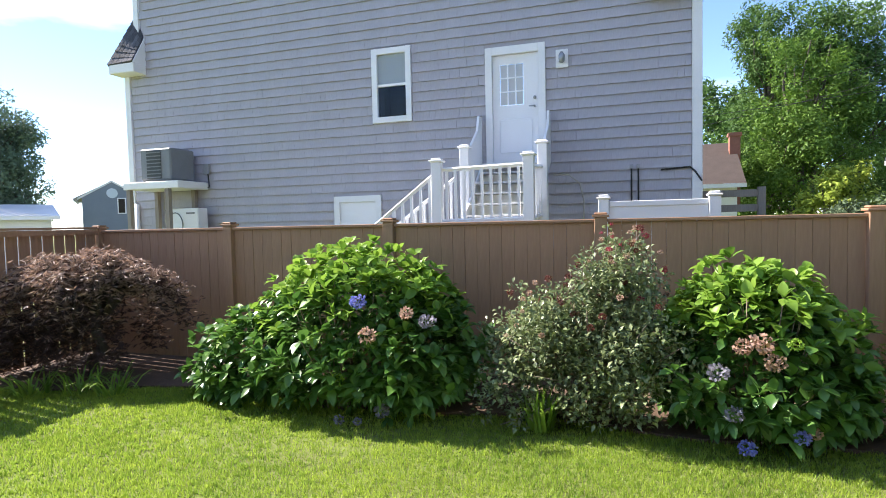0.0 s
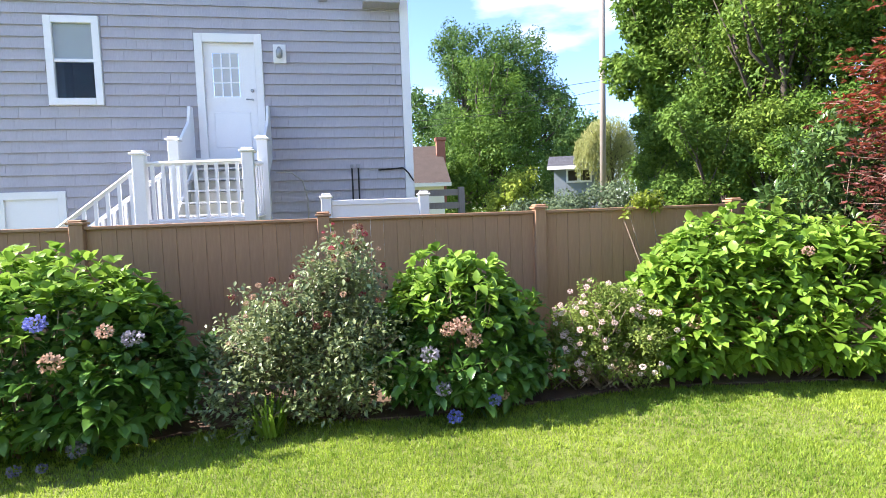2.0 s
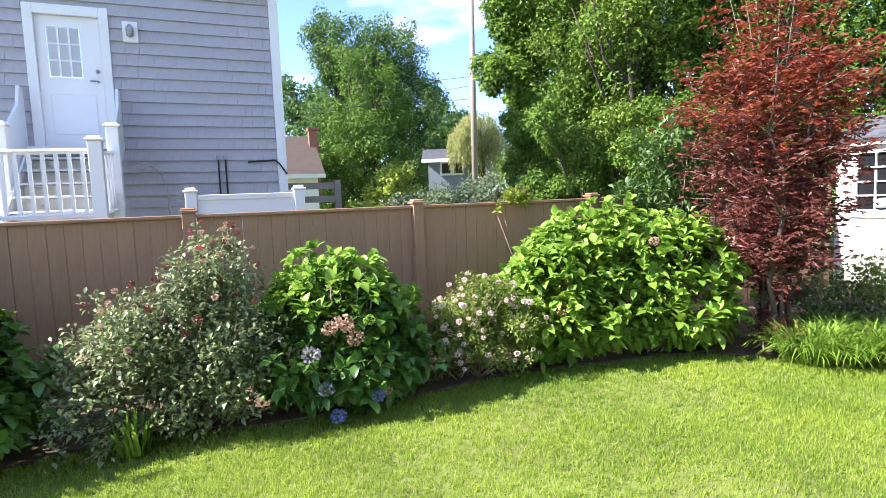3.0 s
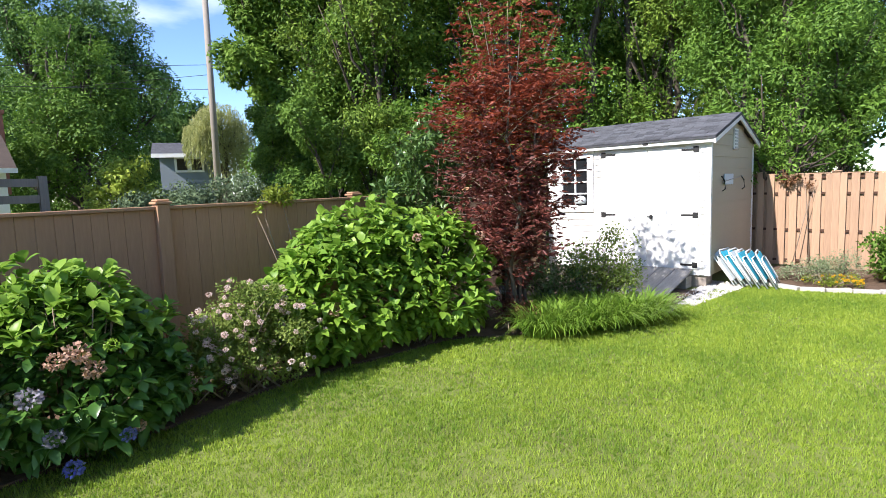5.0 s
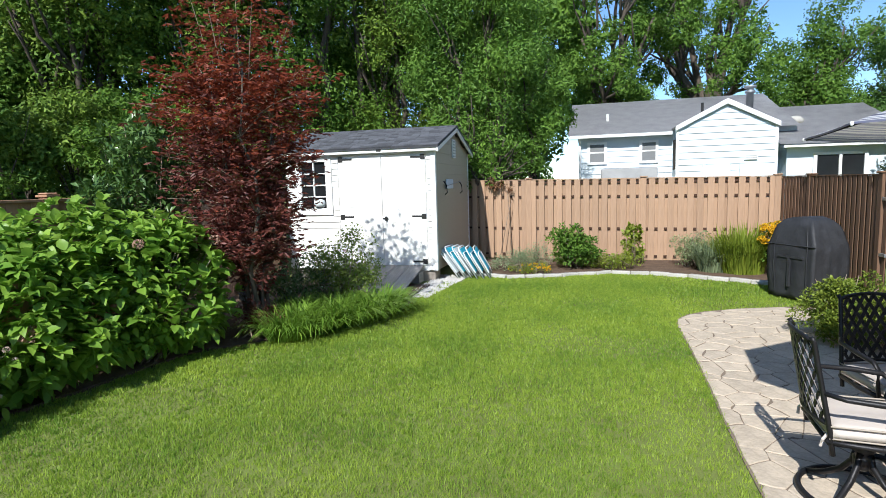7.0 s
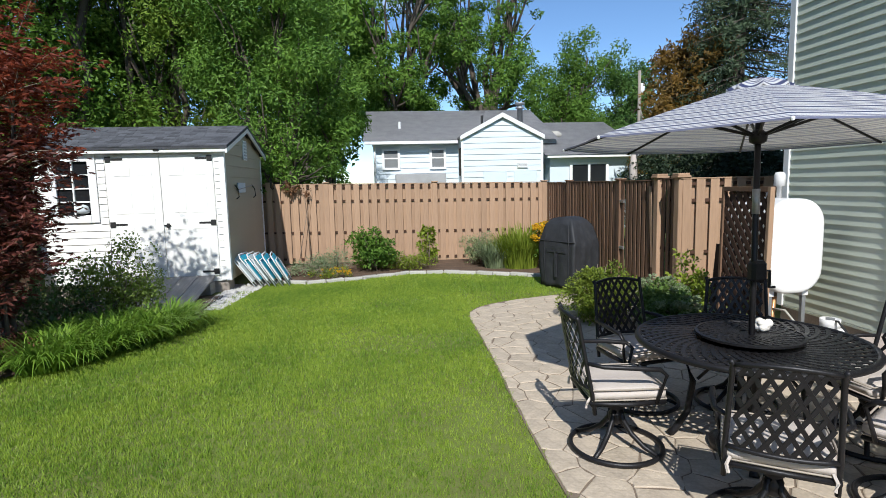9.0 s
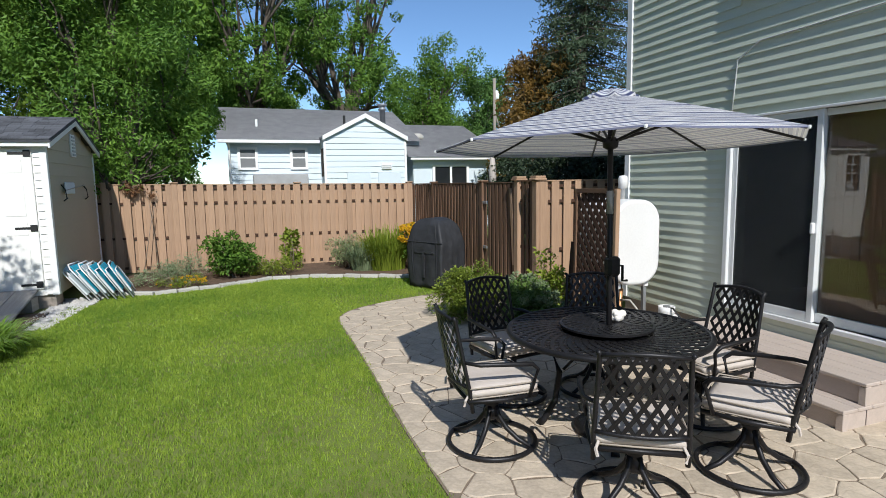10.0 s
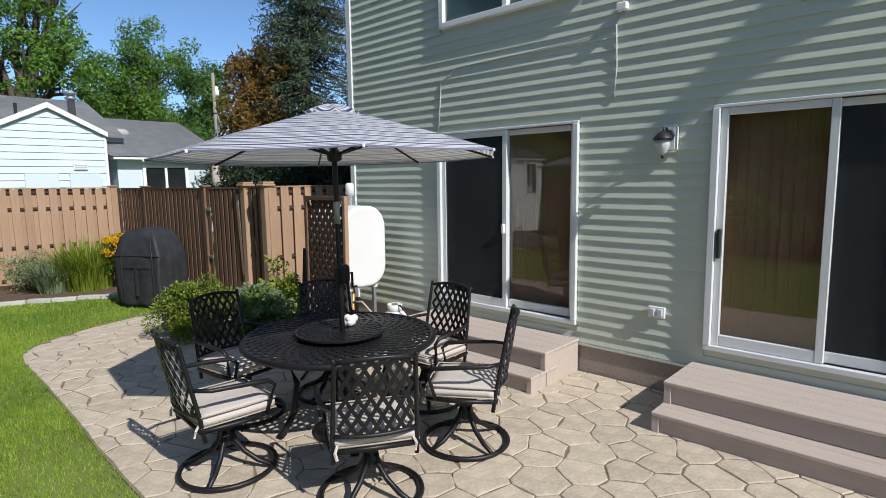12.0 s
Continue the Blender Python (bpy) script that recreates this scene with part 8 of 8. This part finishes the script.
# the west bar takes lighter cedar: sunlight on it is put into colour
for x0, x1, z0, z1, m in ((-LW - 0.045, -LW, 0.0, 1.71, M_CEDAR), (LW, LW + 0.04, 0.0, 1.71, M_CEDAR_D), (-LW, LW, 1.66, 1.71, M_CEDAR_D), (-LW, LW, 0.0, 0.04, M_CEDAR_D)):
    part("frame", boxes((x0, x1, -0.025, 0.025, z0, z1), bevel=0.004), m, lat_)
lp = thing("leaning_board", pose(5.80, -3.52, 0.0, 5, 0, 8), "dark weathered board leaning beside the lattice", "board")
part("plank", boxes((-0.09, 0.09, -0.012, 0.012, 0.0, 1.05), bevel=0.003), M_RAIL, lp)

# ---- fittings on the sage wall ----
sc = thing("wall_lantern", pose(1.70, WALL_Y + 0.02, 2.19) @ Matrix.Diagonal((0.8, 0.85, 0.8, 1)), "black outdoor wall lantern with a clear glass bowl", "wall light")
part("mount_block", boxes((-0.085, 0.085, 0.0, 0.03, -0.14, 0.14), bevel=0.03), M_WHITE, sc, "white mounting block")
part("back_plate", lathe(bmesh.new(), [(0.06, 0), (0.05, 0.02), (0.02, 0.03)], 14), M_HINGE, sc).matrix_basis = pose(0, 0.03, 0.03, -90, 0, 0)
part("arm", tube(bmesh.new(), [(0, 0.05, 0.03), (0, 0.10, 0.10), (0, 0.17, 0.10), (0, 0.18, 0.05)], 0.013, 7), M_HINGE, sc, smooth=True)
part("hood", lathe(bmesh.new(), [(0.10, -0.02), (0.095, 0.0), (0.05, 0.05), (0.015, 0.07)], 16, 0, 0.18), M_HINGE, sc, smooth=True)
part("glass_bowl", lathe(bmesh.new(), [(0.015, -0.17), (0.035, -0.15), (0.068, -0.08), (0.07, -0.03), (0.06, -0.021)], 16, 0, 0.18), M_SHADEW, sc, "pale glass bowl", True)
part("finial", lathe(bmesh.new(), [(0.006, -0.21), (0.018, -0.19), (0.016, -0.171)], 10, 0, 0.18), M_HINGE, sc, smooth=True)
ol = thing("outdoor_outlet", pose(1.76, WALL_Y + 0.018, 0.705), "white covered outdoor power outlet", "outlet")
part("plate", boxes((-0.075, 0.075, 0.0, 0.02, -0.05, 0.05), bevel=0.006), M_PVC, ol)
for x in (-0.034, 0.034):
    part("lid", boxes((x - 0.025, x + 0.025, 0.021, 0.04, -0.035, 0.035), bevel=0.008), M_SHADEW, ol)
wy = WALL_Y + 0.02
for nm, pts in (("wall_wire", [(4.35, wy, 2.43), (4.32, wy, 2.75), (4.30, wy, 2.97), (4.05, wy, 3.10), (3.4, wy, 3.11), (2.5, wy, 3.13), (2.2, wy, 3.20), (2.13, wy, 3.30)]), ("wall_wire", [(2.21, wy, 2.57), (2.19, wy, 2.85), (2.2, wy, 3.20)])):
    w = thing(nm, pose(0, 0, 0), "thin pale wire stapled along the siding", "wire", "wall wires")
    part("strand", tube(bmesh.new(), pts, 0.007, 5), M_SHADEW, w, smooth=True)
cambox = thing("wall_sensor", pose(2.14, wy, 3.33), "small white sensor box on the siding", "sensor")
part("case", boxes((-0.05, 0.05, -0.01, 0.05, -0.035, 0.035), bevel=0.01), M_PVC, cambox)

# ---- edging stones, gravel, borders ----
es = board_mesh("edging_stone", 0.34, 0.075, 0.12, M_EDGE, bevel=0.012)
edging = thing("stone_edging", pose(0, 0, 0), "curved border of pale flat edging stones", "edging", kind="structure")
bx = [Vector((x - 0.05, y)) for x, y in back]
dist = 0.0
for a, b in zip(bx, bx[1:]):
    L = (b - a).length
    while dist < L:
        p = a.lerp(b, dist / L)
        ang = math.degrees(math.atan2(b.y - a.y, b.x - a.x))
        piece("edging_stone", es, edging, pose(p.x, p.y, -0.015, rr.uniform(-3, 3), rr.uniform(-2, 2), ang + rr.uniform(-4, 4)))
        dist += 0.35
    dist -= L
gr_ = np.random.default_rng(9)
n = 2600
gx, gy = gr_.uniform(8.3, 10.5, n), gr_.uniform(2.45, 3.5, n)
ok = (gy < 3.05 + 0.35 * (gx - 8.3) / 2) & (gy > 2.75 - 0.12 * (gx - 8.3))
ok &= ~((gx > 8.4) & (gy > 3.14))
P = np.c_[gx, gy, np.full(n, 0.012)][ok]
tet = np.array([(1, 0, -.6), (-.6, .8, -.6), (-.5, -.8, -.6), (0.1, 0, 0.7)])
rot = gr_.uniform(0, 6.28, len(P))
sc_ = gr_.uniform(0.014, 0.032, len(P))
cs, sn = np.cos(rot)[:, None], np.sin(rot)[:, None]
V = np.stack([tet[None, :, 0] * cs - tet[None, :, 1] * sn, tet[None, :, 0] * sn + tet[None, :, 1] * cs, np.broadcast_to(tet[None, :, 2], (len(P), 4))], -1) * sc_[:, None, None] + P[:, None]
ids = np.arange(len(P))[:, None] * 4 + np.array([0, 1, 3, 1, 2, 3, 2, 0, 3])
grv = new("gravel", fast_mesh("gravel", V.reshape(-1, 3), np.full(len(P) * 3, 3), ids.ravel(), M_GRAVEL))
tagged(grv, "loose white gravel at the foot of the shed ramp", "gravel", kind="stuff")

# ---- patio flagstones ----
def clip(poly, px, py, nx, ny):
    """The part of a polygon on the inner side of a line through (px, py) with outward normal (nx, ny)."""
    out = []
    for k, a in enumerate(poly):
        b = poly[(k + 1) % len(poly)]
        da, db = (a[0] - px) * nx + (a[1] - py) * ny, (b[0] - px) * nx + (b[1] - py) * ny
        if da <= 0:
            out.append(a)
        if da * db < 0:
            t = da / (da - db)
            out.append((a[0] + (b[0] - a[0]) * t, a[1] + (b[1] - a[1]) * t))
    return out


rs = np.random.default_rng(17)
seeds = []
row, y = 0, WALL_Y - 0.2
while y < 0.1:
    x = -6.2 + (0.14 if row % 2 else 0)
    while x < PATIO_X1 + 0.4:
        seeds.append((x + rs.normal(0, 0.06), y + rs.normal(0, 0.052)))
        x += 0.285
    y += 0.24
    row += 1
S = np.array(seeds)
JW = 0.0045
FV, FF = [], []
for k, (sx, sy) in enumerate(S):
    if sy > -0.3 or sx > PATIO_X1:
        continue
    d2 = ((S - S[k]) ** 2).sum(1)
    poly = [(sx - 0.6, sy - 0.6), (sx + 0.6, sy - 0.6), (sx + 0.6, sy + 0.6), (sx - 0.6, sy + 0.6)]
    for j in np.argsort(d2)[1:15]:
        nx, ny = S[j] - S[k]
        L = math.hypot(nx, ny)
        nx, ny = nx / L, ny / L
        h = L / 2 - JW
        poly = clip(poly, sx + nx * h, sy + ny * h, nx, ny)
    poly = clip(poly, 0, WALL_Y + 0.03, 0, -1)
    # bound by the curved lawn edge, as a line near the stone
    e0, e1 = patio_edge(sx - 0.2), patio_edge(min(sx + 0.2, PATIO_X1 + 0.1))
    tx, ty = 0.4, e1 - e0
    L = math.hypot(tx, ty)
    if sx < PATIO_X1:
        poly = clip(poly, sx, (e0 + e1) / 2 - 0.015, -ty / L, tx / L)
    poly = clip(poly, PATIO_X1 - 0.02, 0, 1, 0)
    poly = clip(poly, -5.99, 0, -1, 0)
    if len(poly) < 3:
        continue
    area = 0.5 * abs(sum(a[0] * b[1] - b[0] * a[1] for a, b in zip(poly, poly[1:] + poly[:1])))
    if area < 0.01:
        continue
    cx, cy = sum(p[0] for p in poly) / len(poly), sum(p[1] for p in poly) / len(poly)
    # wavy outline: split each side once
    fine = []
    for a, b in zip(poly, poly[1:] + poly[:1]):
        L = math.hypot(b[0] - a[0], b[1] - a[1])
        fine.append(a)
        if L > 0.06:
            o = rs.normal(0, 0.008)
            fine.append(((a[0] + b[0]) / 2 + o * (b[1] - a[1]) / L, (a[1] + b[1]) / 2 - o * (b[0] - a[0]) / L))
    n = len(fine)
    tz = 0.007 + rs.uniform(-0.0012, 0.0012)
    verts = [(x - cx, y - cy, -0.004) for x, y in fine] + [((x - cx) * 0.985, (y - cy) * 0.985, tz - 0.003) for x, y in fine] + [((x - cx) * 0.93, (y - cy) * 0.93, tz) for x, y in fine]
    faces = [tuple(range(2 * n, 3 * n))] + [(r * n + i, r * n + (i + 1) % n, (r + 1) * n + (i + 1) % n, (r + 1) * n + i) for r in (0, 1) for i in range(n)]
    if sx > 6.2 or sx < -0.3:
        b0 = len(FV)
        FV += [(x + cx, y + cy, z) for x, y, z in verts]
        FF += [tuple(b0 + i for i in f) for f in faces]
        continue
    piece("flagstone", raw("flagstone", verts, faces, M_STONE), patio, pose(cx, cy, 0))

o = new("far_flagstones", raw("far_flagstones", FV, FF, M_STONE))
o.parent = patio
o["kind"] = "stuff"

# ---- grey wood shingles ----
def shingle_rows():
    rg = np.random.default_rng(23)
    near, far = [], []
    z, row = 0.42, 0
    holes = [(a - 0.122, b + 0.122, c - 0.06, d + 0.13) for a, b, c, d in gholes]
    while z < GZ1:
        x = GX0 + 0.12 + rg.uniform(0, 0.1)
        while x < GX1 - 0.15:
            w = min(rg.uniform(0.10, 0.24), GX1 - 0.145 - x)
            for h in holes:
                if z + 0.1 > h[2] and z + 0.08 < h[3] and x + w > h[0] and x < h[1]:
                    if x < h[0] - 0.02:
                        w = h[0] - x
                    else:
                        x = h[1]
            if w > 0.02 and not (z > 5.4 and x < -10.12):
                item = (x, z + rg.normal(0, 0.001), w - rg.uniform(0.0008, 0.0028), 0.019)
                (near if x > -3.3 and 2.0 < z < 5.2 and len(near) < 300 else far).append(item)
            x += w
        z += 0.182
        row += 1
    return near, far


def shingle_verts(x, z, w, t):
    h = 0.19
    return [(x, 0.02, z), (x + w, 0.02, z), (x + w, -t, z), (x, -t, z), (x, -0.003 + 0.02, z + h), (x + w, -0.003 + 0.02, z + h)]


SH_F = [(0, 3, 2, 1), (3, 4, 5, 2), (0, 4, 3), (1, 2, 5)]
near, far = shingle_rows()
proto = {}
for x, z, w, t in near:
    key = round(w * 200) / 200
    if key not in proto:
        proto[key] = raw("shingle", shingle_verts(0, 0, key - 0.0012, 0.019), SH_F, M_GREY)
    piece("shingle", proto[key], grey, pose(x, 0, z))
V, F = [], []
for item in far:
    b = len(V)
    V += shingle_verts(*item)
    F += [tuple(b + i for i in f) for f in SH_F]
o = new("shingle_cladding", raw("shingle_cladding", V, F, M_GREY))
o.parent = grey
o["kind"] = "stuff"

# ---- lawn ----
def lawn():
    rg = np.random.default_rng(31)
    P = []
    for n, x0, x1, y0, y1 in ((760000, -6.9, 11.6, -0.95, 5.2), (50000, 5.9, 11.6, -3.8, -0.95)):
        P.append(np.c_[rg.uniform(x0, x1, n), rg.uniform(y0, y1, n)])
    P = np.concatenate(P)
    x, y = P[:, 0], P[:, 1]
    fx = np.array(front)
    yb = np.interp(x, fx[:, 0], fx[:, 1])
    ok = (y < yb + 0.03) | (x > 9.4)
    ed = np.array([patio_edge(min(v, PATIO_X1)) for v in np.linspace(-7, 9, 300)])
    ye = np.interp(x, np.linspace(-7, 9, 300), ed)
    ok &= (y > ye - 0.045 + 0.06 * rg.random(len(x))) | (x > PATIO_X1)
    bxy = np.array(back)[::-1]
    xb = np.interp(y, bxy[:, 1], bxy[:, 0])
    ok &= x < xb - 0.07
    ok &= ~((x > 9.75) & (y > 2.5)) & ~((x > 8.3) & (y > 2.85))
    # thin and bare patches
    th = np.array([noise.noise((a * 0.9, b * 0.9, 4.0)) for a, b in P[:, :2]])
    tuft = np.array([noise.noise((a * 11, b * 11, 8.0)) for a, b in P[:, :2]])
    ok &= rg.random(len(x)) < np.clip(1.05 + 1.2 * th + 0.8 * tuft, 0.45, 1.0)
    P, th, tuft = P[ok], th[ok], tuft[ok]
    n = len(P)
    far_ = np.hypot(P[:, 0], P[:, 1])
    h = rg.uniform(0.012, 0.030, n) * (1 + 0.25 * th + 0.8 * tuft)
    w = 0.0023 + 0.0009 * np.clip(far_ - 2.5, 0, 8) ** 0.9
    a, b = rg.uniform(0, 6.283, n), rg.uniform(0, 6.283, n)
    lean = rg.uniform(0.2, 1.1, n) * h
    foot = np.c_[P, np.full(n, -0.012)]
    s = np.c_[np.cos(a), np.sin(a), np.zeros(n)] * w[:, None]
    d = np.c_[np.cos(b), np.sin(b), np.zeros(n)] * lean[:, None]
    V = np.stack([foot - s, foot + s, foot + d + np.c_[np.zeros(n), np.zeros(n), h + 0.01]], 1).reshape(-1, 3)
    o = new("lawn_grass", fast_mesh("lawn_grass", V, np.full(n, 3), np.arange(3 * n), L_GRASS))
    tagged(o, "short sunlit green lawn grass with thin patches", "grass", kind="stuff")


lawn()
